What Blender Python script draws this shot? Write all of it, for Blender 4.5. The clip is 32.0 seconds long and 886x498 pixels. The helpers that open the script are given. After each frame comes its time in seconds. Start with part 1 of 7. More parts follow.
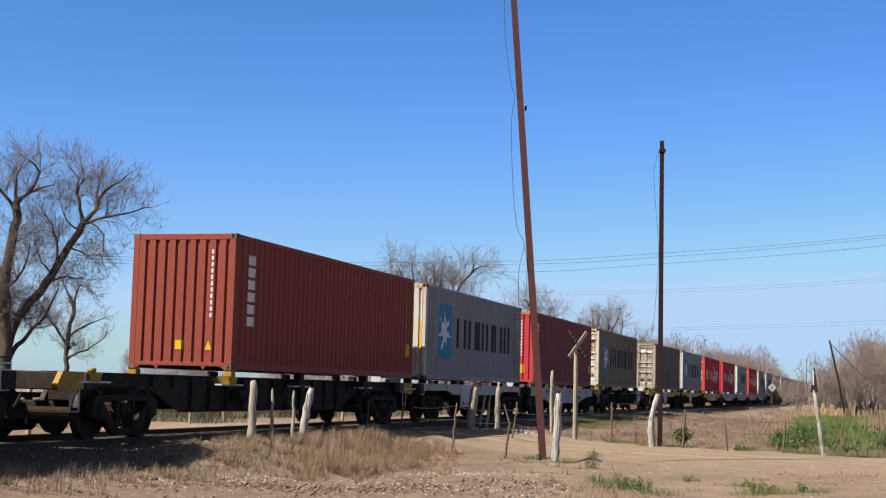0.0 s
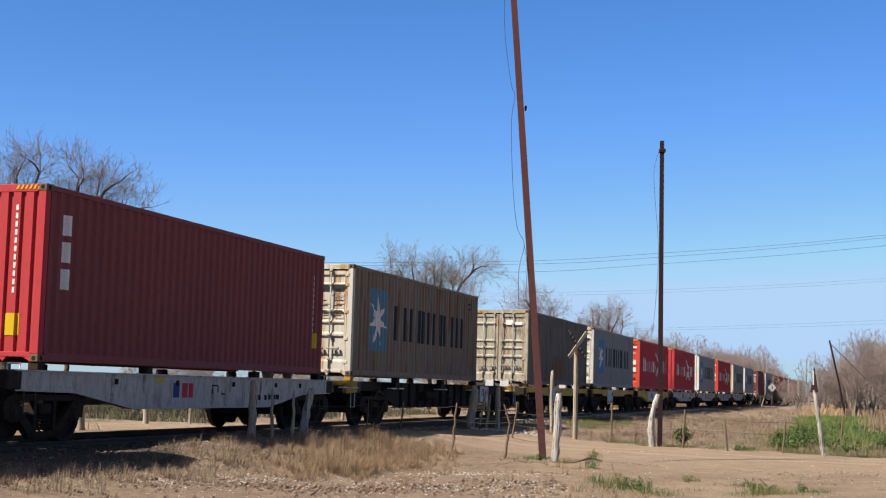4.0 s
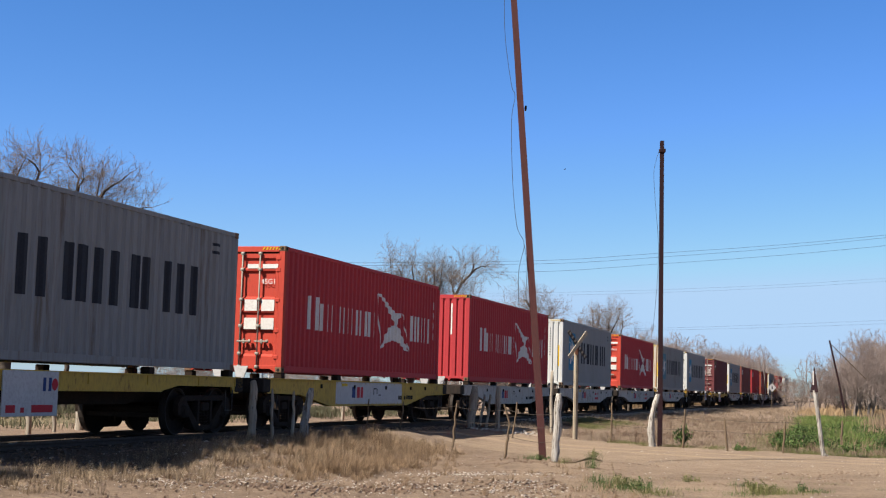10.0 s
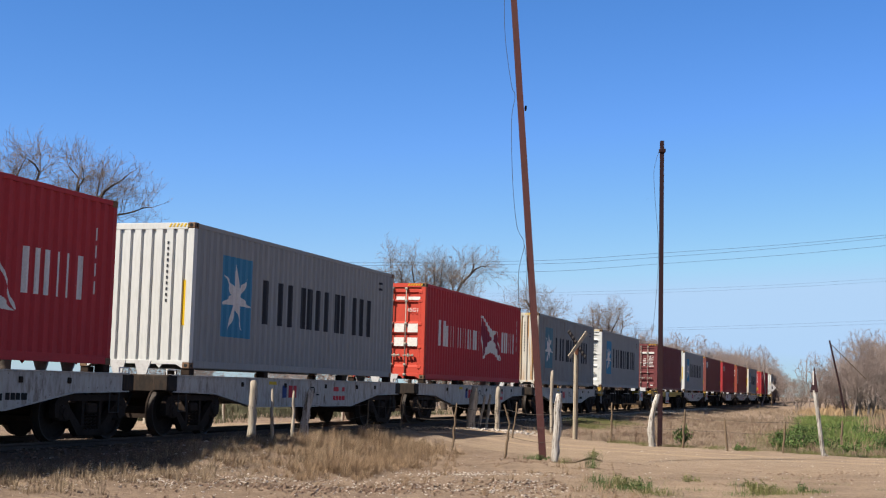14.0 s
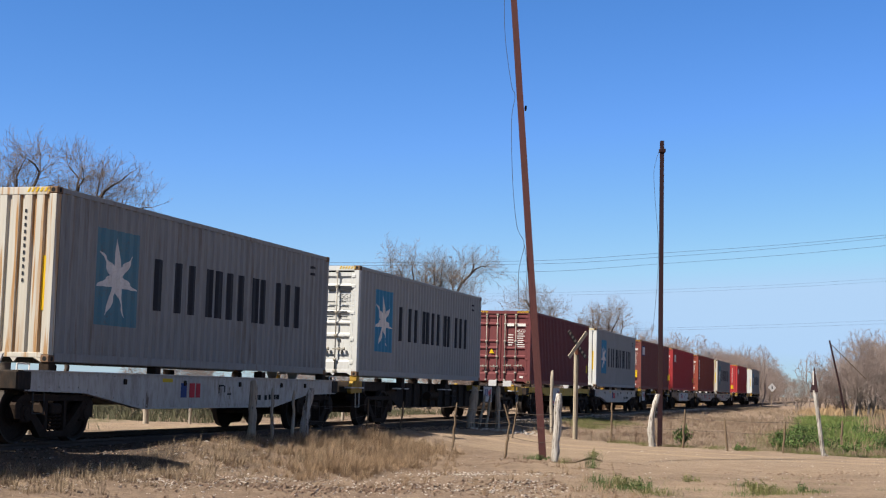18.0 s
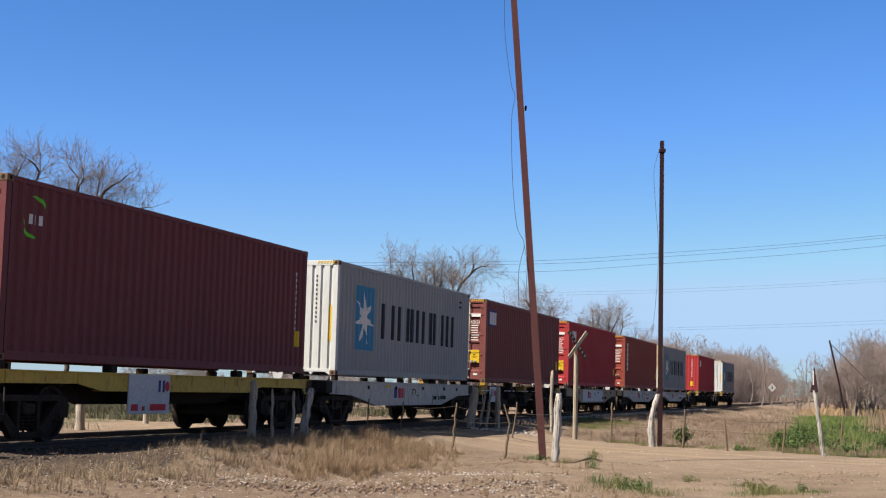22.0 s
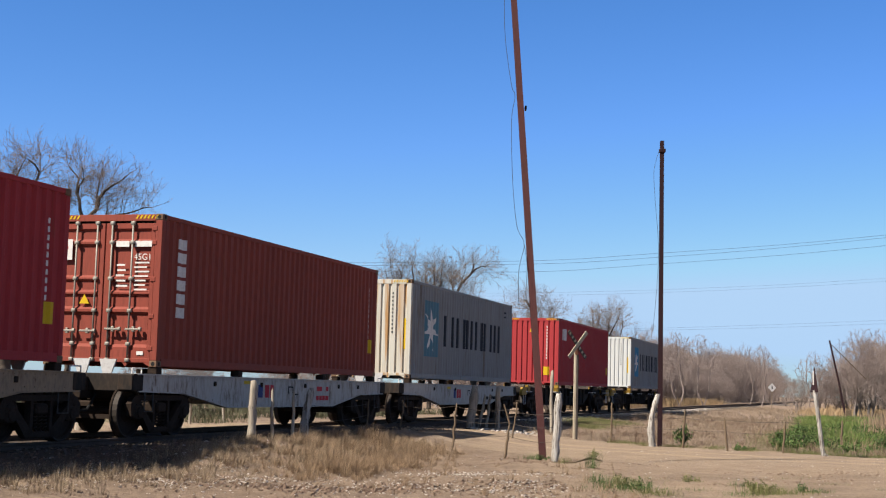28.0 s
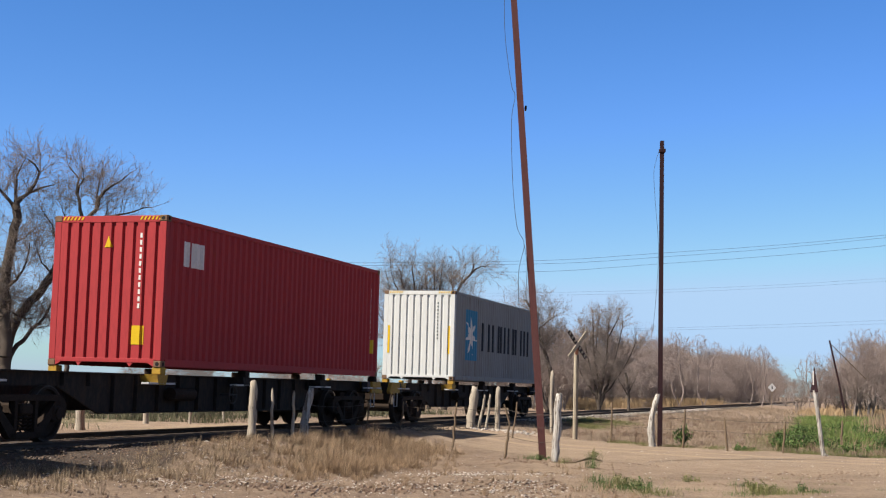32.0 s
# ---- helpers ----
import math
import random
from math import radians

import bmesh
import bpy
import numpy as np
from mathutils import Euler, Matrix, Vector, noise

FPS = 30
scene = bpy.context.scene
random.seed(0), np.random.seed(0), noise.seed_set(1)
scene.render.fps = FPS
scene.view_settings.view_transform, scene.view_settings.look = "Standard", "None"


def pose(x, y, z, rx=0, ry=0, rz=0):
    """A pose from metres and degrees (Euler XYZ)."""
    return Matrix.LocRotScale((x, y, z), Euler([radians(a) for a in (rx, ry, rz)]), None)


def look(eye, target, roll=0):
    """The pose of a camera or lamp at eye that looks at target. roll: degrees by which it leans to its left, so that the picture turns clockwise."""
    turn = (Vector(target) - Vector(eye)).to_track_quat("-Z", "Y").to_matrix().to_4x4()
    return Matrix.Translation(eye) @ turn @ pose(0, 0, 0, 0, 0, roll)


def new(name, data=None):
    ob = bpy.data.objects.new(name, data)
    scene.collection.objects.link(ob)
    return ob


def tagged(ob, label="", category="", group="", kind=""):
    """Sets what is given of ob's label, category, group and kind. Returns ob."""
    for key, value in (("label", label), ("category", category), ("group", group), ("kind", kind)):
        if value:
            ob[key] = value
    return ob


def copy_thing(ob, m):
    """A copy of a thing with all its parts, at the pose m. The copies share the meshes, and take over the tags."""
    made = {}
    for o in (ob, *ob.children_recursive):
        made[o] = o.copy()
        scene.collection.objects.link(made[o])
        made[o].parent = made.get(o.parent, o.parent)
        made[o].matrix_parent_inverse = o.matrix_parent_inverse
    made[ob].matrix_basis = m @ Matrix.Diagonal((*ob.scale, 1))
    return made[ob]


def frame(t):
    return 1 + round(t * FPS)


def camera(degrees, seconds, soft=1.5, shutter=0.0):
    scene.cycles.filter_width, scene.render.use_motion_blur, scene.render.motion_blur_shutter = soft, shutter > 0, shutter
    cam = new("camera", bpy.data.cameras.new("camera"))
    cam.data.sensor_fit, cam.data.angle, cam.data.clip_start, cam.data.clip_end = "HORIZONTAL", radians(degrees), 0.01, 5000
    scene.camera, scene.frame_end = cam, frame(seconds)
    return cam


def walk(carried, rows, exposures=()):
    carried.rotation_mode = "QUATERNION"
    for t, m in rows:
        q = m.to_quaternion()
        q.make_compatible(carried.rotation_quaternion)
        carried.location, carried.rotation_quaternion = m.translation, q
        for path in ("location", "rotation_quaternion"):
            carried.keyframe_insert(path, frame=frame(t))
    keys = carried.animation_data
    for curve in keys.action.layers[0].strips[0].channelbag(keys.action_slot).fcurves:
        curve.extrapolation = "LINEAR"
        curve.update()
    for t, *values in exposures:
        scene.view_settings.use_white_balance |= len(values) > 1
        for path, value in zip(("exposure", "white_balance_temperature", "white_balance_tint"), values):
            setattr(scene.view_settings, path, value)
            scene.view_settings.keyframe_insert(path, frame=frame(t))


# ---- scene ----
# ---- camera ----
EYE = 1.45
PITCH = radians(5.69)
cam = camera(35.385, 32.0, soft=1.2)
SHOT = look((0, 0, EYE), (0, math.cos(PITCH), EYE + math.sin(PITCH)), 1.522)
walk(cam, [(0, SHOT), (32, SHOT)], [(0, 1.09), (32, 1.09)])

# ---- the railway: s runs along the line away from the camera, n across it towards the camera ----
BEARING = 0.29592
CB, SB = math.cos(BEARING), math.sin(BEARING)
CENTRE = -13.90                 # n of the line's centre
RAIL = 0.38                     # top of rail
BOX_L, BOX_W, BOX_H = 12.192, 2.438, 2.896
BED = 1.306                     # container floor above the rail


def along(s, n, z=0.0):
    return Vector((s * SB + n * CB, s * CB - n * SB, z))


def gone(t):
    """Metres that the train has run after t seconds."""
    return 8.7436 * t + 0.0041815 * t * t - 3.229e-5 * t ** 3


# ---- world, sun ----
SUN_AWAY = Vector((0.88, 0.47, 0)).normalized()      # the way that shadows fall
SUN_EL = radians(48)
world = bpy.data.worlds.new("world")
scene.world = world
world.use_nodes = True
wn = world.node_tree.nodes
sky = wn.new("ShaderNodeTexSky")
sky.sky_type, sky.sun_disc = "NISHITA", False
sky.sun_elevation = SUN_EL
sky.sun_rotation = math.atan2(-SUN_AWAY.x, -SUN_AWAY.y)
sky.altitude, sky.air_density, sky.dust_density, sky.ozone_density = 300, 1.1, 0.35, 2.6
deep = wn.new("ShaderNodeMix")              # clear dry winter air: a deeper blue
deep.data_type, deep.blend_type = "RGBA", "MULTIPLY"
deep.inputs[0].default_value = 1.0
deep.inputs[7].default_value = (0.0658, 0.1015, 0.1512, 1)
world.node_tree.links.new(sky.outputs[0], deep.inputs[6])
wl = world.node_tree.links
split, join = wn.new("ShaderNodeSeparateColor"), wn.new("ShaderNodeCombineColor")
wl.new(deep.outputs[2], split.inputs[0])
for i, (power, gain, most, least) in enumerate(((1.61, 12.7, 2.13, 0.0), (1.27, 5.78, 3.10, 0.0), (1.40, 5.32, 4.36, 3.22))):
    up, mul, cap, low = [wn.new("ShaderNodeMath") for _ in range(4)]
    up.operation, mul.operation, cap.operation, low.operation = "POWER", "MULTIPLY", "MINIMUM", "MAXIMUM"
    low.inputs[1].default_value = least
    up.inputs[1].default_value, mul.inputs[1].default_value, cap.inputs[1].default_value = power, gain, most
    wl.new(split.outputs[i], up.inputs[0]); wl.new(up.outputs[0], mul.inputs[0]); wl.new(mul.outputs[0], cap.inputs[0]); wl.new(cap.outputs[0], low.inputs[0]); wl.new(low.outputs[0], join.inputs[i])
# unseen sky above the view is dimmed and greyed, added for a neutral fill
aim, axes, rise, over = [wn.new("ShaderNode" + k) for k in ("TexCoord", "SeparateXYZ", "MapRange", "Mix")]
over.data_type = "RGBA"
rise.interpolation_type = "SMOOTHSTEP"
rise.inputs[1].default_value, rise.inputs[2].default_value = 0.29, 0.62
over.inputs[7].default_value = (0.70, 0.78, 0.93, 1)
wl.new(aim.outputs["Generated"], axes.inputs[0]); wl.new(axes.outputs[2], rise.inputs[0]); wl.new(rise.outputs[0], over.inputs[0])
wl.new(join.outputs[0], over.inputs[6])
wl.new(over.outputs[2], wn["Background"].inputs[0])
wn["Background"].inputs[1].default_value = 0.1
sun_data = bpy.data.lights.new("sun", "SUN")
sun_data.energy, sun_data.angle, sun_data.color = 5.0, radians(0.53), (1.0, 0.93, 0.82)
sun = new("sun", sun_data)
sun.matrix_world = look(-SUN_AWAY * math.cos(SUN_EL) * 50 + Vector((0, 30, math.sin(SUN_EL) * 50)), (0, 30, 0))


# ---- materials ----
def mat(name, base, other=None, rough=0.6, metal=0.0, scale=3.0, fine=40.0, bump=0.15, rust=0.0, rust_col=(0.16, 0.06, 0.025),
        stretch=1.0, spots=0.0, spot_col=(0.1, 0.06, 0.04), mixing=0.35, columns=0.0):
    """Paint, metal, timber or earth: two scales of tone, with optional rust streaks and spots."""
    m = bpy.data.materials.new(name)
    m.use_nodes = True
    nt = m.node_tree
    N, K = nt.nodes, nt.links
    b = N["Principled BSDF"]
    b.inputs["Roughness"].default_value, b.inputs["Metallic"].default_value = rough + 0.1 * (metal < 0.2) * (rough < 0.7), metal
    b.inputs["Specular IOR Level"].default_value = 0.5 if metal > 0.2 else 0.14 if rough < 0.7 else 0.04
    co, info = N.new("ShaderNodeTexCoord"), N.new("ShaderNodeObjectInfo")
    shift = N.new("ShaderNodeVectorMath"); shift.operation = "MULTIPLY_ADD"
    shift.inputs[1].default_value = (1, 1, stretch)
    comb = N.new("ShaderNodeCombineXYZ")
    mul = N.new("ShaderNodeMath"); mul.operation = "MULTIPLY"; mul.inputs[1].default_value = 37.0
    K.new(info.outputs["Random"], mul.inputs[0])
    for i in range(3):
        K.new(mul.outputs[0], comb.inputs[i])
    K.new(co.outputs["Object"], shift.inputs[0]); K.new(comb.outputs[0], shift.inputs[2])

    def noise_tex(sc, detail=4, rgh=0.6):
        t = N.new("ShaderNodeTexNoise")
        t.inputs["Scale"].default_value, t.inputs["Detail"].default_value, t.inputs["Roughness"].default_value = sc, detail, rgh
        K.new(shift.outputs[0], t.inputs["Vector"])
        return t.outputs[0]

    def ramp(src, lo, hi):
        r = N.new("ShaderNodeMapRange")
        r.inputs[1].default_value, r.inputs[2].default_value = lo, hi
        K.new(src, r.inputs[0])
        return r.outputs[0]

    def mix(fac, a, c):
        x = N.new("ShaderNodeMix"); x.data_type = "RGBA"
        for sock, v in ((x.inputs[0], fac), (x.inputs[6], a), (x.inputs[7], c)):
            if isinstance(v, (tuple, float, int)):
                sock.default_value = (*v, 1) if isinstance(v, tuple) else v
            else:
                K.new(v, sock)
        return x.outputs[2]

    big, small = noise_tex(scale), noise_tex(fine, 3)
    other = other or tuple(c * 0.7 for c in base)
    col = mix(ramp(big, 0.35, 0.7), base, tuple(a * (1 - mixing) + o * mixing for a, o in zip(base, other)))
    col = mix(ramp(small, 0.45, 0.8), col, other)
    if spots:
        col = mix(ramp(noise_tex(scale * 2.6, 5, 0.7), 0.74 - 0.2 * spots, 0.78 - 0.2 * spots), col, spot_col)
    if rust:
        area = ramp(noise_tex(scale * 0.8, 3, 0.6), 0.62 - 0.5 * rust, 0.80 - 0.3 * rust)
        runs = ramp(noise_tex(scale * 6.5, 6, 0.72), 0.62 - 0.28 * rust, 0.74 - 0.22 * rust)
        both = N.new("ShaderNodeMath"); both.operation = "MULTIPLY"
        K.new(area, both.inputs[0]); K.new(runs, both.inputs[1])
        col = mix(both.outputs[0], col, rust_col)
    if columns:
        wide, runs2 = ramp(noise_tex(8.0, 2, 0.5), 0.60 - 0.16 * columns, 0.64 - 0.13 * columns), ramp(noise_tex(14, 6, 0.75), 0.28, 0.55)
        both2 = N.new("ShaderNodeMath"); both2.operation = "MULTIPLY"
        K.new(wide, both2.inputs[0]); K.new(runs2, both2.inputs[1])
        col = mix(both2.outputs[0], col, rust_col)
    K.new(col, b.inputs["Base Color"])
    if bump:
        bp = N.new("ShaderNodeBump")
        bp.inputs["Strength"].default_value, bp.inputs["Distance"].default_value = bump, 0.02
        K.new(small, bp.inputs["Height"]); K.new(bp.outputs[0], b.inputs["Normal"])
    return m


def plain(name, base, rough=0.6, metal=0.0):
    return mat(name, base, tuple(c * 0.82 for c in base), rough, metal, 4.0, 50.0, 0.03)


PAINT = {
    "oxide": mat("oxide_red_paint", (0.215, 0.047, 0.032), (0.150, 0.037, 0.026), 0.6, 0, 0.9, 25, 0.04, 0.22, stretch=0.2),
    "tex": mat("dull_red_paint", (0.185, 0.050, 0.050), (0.130, 0.038, 0.038), 0.6, 0, 0.9, 25, 0.04, 0.16, stretch=0.3),
    "red": mat("bright_red_paint", (0.37, 0.036, 0.042), (0.28, 0.031, 0.036), 0.6, 0, 0.8, 25, 0.03, 0.08, stretch=0.3),
    "orange": mat("orange_red_paint", (0.42, 0.052, 0.032), (0.33, 0.045, 0.032), 0.6, 0, 0.8, 25, 0.03, 0.1, stretch=0.3),
    "cherry": mat("cherry_red_paint", (0.295, 0.031, 0.034), (0.23, 0.026, 0.029), 0.6, 0, 0.8, 25, 0.03, 0.10, stretch=0.2),
    "maroon": mat("maroon_paint", (0.130, 0.038, 0.040), (0.094, 0.030, 0.032), 0.6, 0, 0.9, 25, 0.03, 0.10, stretch=0.2),
    "brown": mat("red_brown_paint", (0.156, 0.050, 0.044), (0.110, 0.038, 0.034), 0.6, 0, 0.9, 25, 0.03, 0.16, stretch=0.2),
    # star boxes: one paint in two tones, darker for shaded sides, paler for lit ends
    "grey": mat("shaded_side_grey_paint", (0.212, 0.217, 0.220), (0.158, 0.159, 0.157), 0.6, 0, 0.9, 22, 0.04, 0.42, (0.12, 0.085, 0.060), stretch=0.08),
    "silver": mat("shaded_side_pale_grey_paint", (0.238, 0.244, 0.248), (0.186, 0.189, 0.189), 0.6, 0, 0.9, 22, 0.04, 0.16, (0.16, 0.11, 0.075), stretch=0.08),
    "beige": mat("stained_shaded_beige_paint", (0.180, 0.152, 0.118), (0.118, 0.096, 0.072), 0.65, 0, 1.0, 18, 0.06, 0.46, (0.15, 0.066, 0.033), stretch=0.06, columns=0.2),
    "cream": mat("rusty_lit_end_cream_paint", (0.45, 0.43, 0.385), (0.35, 0.32, 0.265), 0.6, 0, 1.0, 18, 0.05, 0.45, (0.31, 0.175, 0.075), stretch=0.04, columns=0.55),
    "white": mat("lit_end_white_paint", (0.45, 0.445, 0.42), (0.36, 0.345, 0.31), 0.6, 0, 0.9, 20, 0.04, 0.42, (0.29, 0.165, 0.08), stretch=0.06, columns=0.35),
    "clean": mat("clean_lit_end_pale_paint", (0.47, 0.47, 0.46), (0.39, 0.39, 0.375), 0.6, 0, 0.9, 20, 0.04, 0.06, (0.27, 0.17, 0.09), stretch=0.16),
    "worn": mat("worn_grey_paint", (0.140, 0.134, 0.120), (0.088, 0.080, 0.068), 0.7, 0, 1.1, 16, 0.06, 0.50, (0.085, 0.055, 0.036), stretch=0.06),
    "wornend": mat("rusty_grey_door_paint", (0.33, 0.315, 0.262), (0.23, 0.21, 0.16), 0.65, 0, 1.6, 16, 0.06, 0.66, (0.19, 0.085, 0.035), stretch=0.2),
}
WHITE_WAGON = mat("dirty_white_wagon_paint", (0.40, 0.375, 0.345), (0.28, 0.252, 0.222), 0.6, 0, 0.9, 14, 0.06, 0.46, (0.15, 0.112, 0.088), stretch=0.3, spots=0.52, spot_col=(0.13, 0.092, 0.07))
YELLOW_WAGON = mat("dirty_yellow_wagon_paint", (0.46, 0.30, 0.052), (0.30, 0.19, 0.05), 0.6, 0, 1.5, 16, 0.06, 0.4, (0.10, 0.055, 0.03), stretch=0.5)
TAN_WAGON = mat("faded_tan_wagon_paint", (0.27, 0.19, 0.12), (0.17, 0.12, 0.085), 0.65, 0, 1.5, 16, 0.06, 0.4, (0.10, 0.055, 0.03), stretch=0.5)
BLACK_WAGON = mat("sooty_black_wagon_steel", (0.021, 0.0185, 0.0175), (0.045, 0.034, 0.027), 0.75, 0, 1.5, 12, 0.1, 0.5, (0.048, 0.032, 0.023), stretch=0.4)
GREY_WAGON = mat("grimy_grey_wagon_steel", (0.055, 0.052, 0.05), (0.035, 0.03, 0.027), 0.65, 0, 1.5, 18, 0.06, 0.4, (0.04, 0.026, 0.018))
UNDER = mat("grimy_running_gear", (0.022, 0.016, 0.013), (0.040, 0.028, 0.021), 0.8, 0, 4, 30, 0.12, 0.3, (0.045, 0.028, 0.018))
TREAD = mat("polished_wheel_steel", (0.040, 0.032, 0.027), (0.026, 0.021, 0.018), 0.65, 0.2, 6, 40, 0.04)
RUSTY = mat("rusty_steel", (0.13, 0.055, 0.035), (0.09, 0.045, 0.03), 0.7, 0.1, 6, 60, 0.12)
CASTING = mat("rusty_casting_steel", (0.16, 0.10, 0.065), (0.10, 0.06, 0.04), 0.7, 0, 8, 60, 0.1)
BAR = mat("galvanised_bar", (0.26, 0.245, 0.22), (0.18, 0.15, 0.115), 0.5, 0.2, 8, 60, 0.05, 0.2)
GASKET = plain("black_rubber_gasket", (0.02, 0.02, 0.02), 0.8)
YELLOW = mat("safety_yellow_paint", (0.33, 0.205, 0.028), (0.19, 0.118, 0.028), 0.55, 0, 5, 40, 0.04, 0.55)
STICKER = plain("yellow_sticker", (0.52, 0.34, 0.012), 0.5)
LETTER_W = mat("white_marking_paint", (0.60, 0.575, 0.55), (0.42, 0.385, 0.36), 0.6, 0, 3, 30, 0.02)
LETTER_D = mat("charcoal_marking_paint", (0.018, 0.020, 0.026), (0.03, 0.032, 0.04), 0.6, 0, 3, 30, 0.02)
LETTER_BLUE = mat("sky_blue_marking_paint", (0.042, 0.185, 0.31), (0.045, 0.155, 0.25), 0.55, 0, 3, 30, 0.02)
LETTER_BLUE_OLD = mat("faded_blue_marking_paint", (0.07, 0.17, 0.225), (0.10, 0.165, 0.195), 0.6, 0, 3, 20, 0.02, 0.3, (0.13, 0.075, 0.045))
FIELD = plain("wine_red_marking_paint", (0.20, 0.026, 0.046))
LETTER_NAVY = plain("navy_marking_paint", (0.03, 0.05, 0.16))
LETTER_RED = plain("red_marking_paint", (0.42, 0.03, 0.04))
LETTER_GREEN = plain("green_marking_paint", (0.10, 0.45, 0.03))
BOARD = mat("weathered_white_board", (0.45, 0.44, 0.44), (0.33, 0.31, 0.30), 0.6, 0, 2, 20, 0.04, 0.2)
RAILSTEEL = mat("rail_steel", (0.095, 0.068, 0.054), (0.06, 0.044, 0.036), 0.8, 0, 3, 30, 0.05)
SLEEPER = mat("weathered_sleeper_timber", (0.055, 0.043, 0.036), (0.03, 0.025, 0.022), 0.85, 0, 4, 30, 0.2)
POLE_RED = mat("rust_red_steel_pole", (0.092, 0.036, 0.034), (0.058, 0.026, 0.025), 0.6, 0, 4, 40, 0.1, stretch=0.2)
POLE_DARK = mat("dark_rust_steel_pole", (0.028, 0.012, 0.014), (0.017, 0.009, 0.011), 0.6, 0, 5, 40, 0.08, stretch=0.3)
TIMBER = mat("weathered_grey_timber", (0.34, 0.295, 0.24), (0.17, 0.14, 0.11), 0.85, 0, 8, 26, 0.6, stretch=0.06, spots=0.8, spot_col=(0.085, 0.066, 0.052), mixing=0.5)
TIMBER_PALE = mat("pale_peeled_timber", (0.45, 0.42, 0.385), (0.15, 0.132, 0.115), 0.8, 0, 8, 26, 0.8, stretch=0.07, spots=1.02, spot_col=(0.13, 0.108, 0.09), mixing=0.7)
TIMBER_CREAM = mat("yellowed_square_timber", (0.40, 0.345, 0.26), (0.21, 0.17, 0.125), 0.8, 0, 5, 30, 0.3, stretch=0.1, mixing=0.5)
TIMBER_DARK = mat("blackened_board_timber", (0.055, 0.047, 0.045), (0.10, 0.082, 0.07), 0.85, 0, 5, 40, 0.3)
# ballast stone with the shade beside the train put into its colour
SHADED_BALLAST = mat("train_shaded_ballast_stone", (0.130, 0.103, 0.084), (0.078, 0.062, 0.051), 0.9, 0, 6, 40, 0.2)
CLOD = mat("crumbly_brown_soil", (0.25, 0.172, 0.128), (0.15, 0.102, 0.076), 0.95, 0, 6, 40, 0.3)
TIMBER_BROWN = mat("brown_stick_timber", (0.15, 0.108, 0.072), (0.08, 0.058, 0.042), 0.85, 0, 6, 60, 0.4, stretch=0.15)
WIRE = plain("dull_fence_wire", (0.05, 0.04, 0.035), 0.6, 0.1)
CABLE = plain("black_cable", (0.05, 0.055, 0.06), 0.6)
BARK = mat("grey_bark", (0.085, 0.068, 0.056), (0.05, 0.041, 0.035), 0.9, 0, 3, 30, 0.4)
TWIG = mat("bare_twig_bark", (0.185, 0.148, 0.129), (0.120, 0.097, 0.086), 0.9, 0, 1.5, 20, 0.1)
TWIG_FAR = mat("pale_twig_bark", (0.205, 0.168, 0.150), (0.136, 0.112, 0.101), 0.9, 0, 1.5, 20, 0.1)
TWIG_RED = mat("reddish_twig_bark", (0.262, 0.208, 0.188), (0.176, 0.141, 0.129), 0.9, 0, 0.6, 12, 0.1)
ROCK = mat("pale_limestone", (0.56, 0.49, 0.43), (0.36, 0.305, 0.26), 0.85, 0, 6, 40, 0.2)


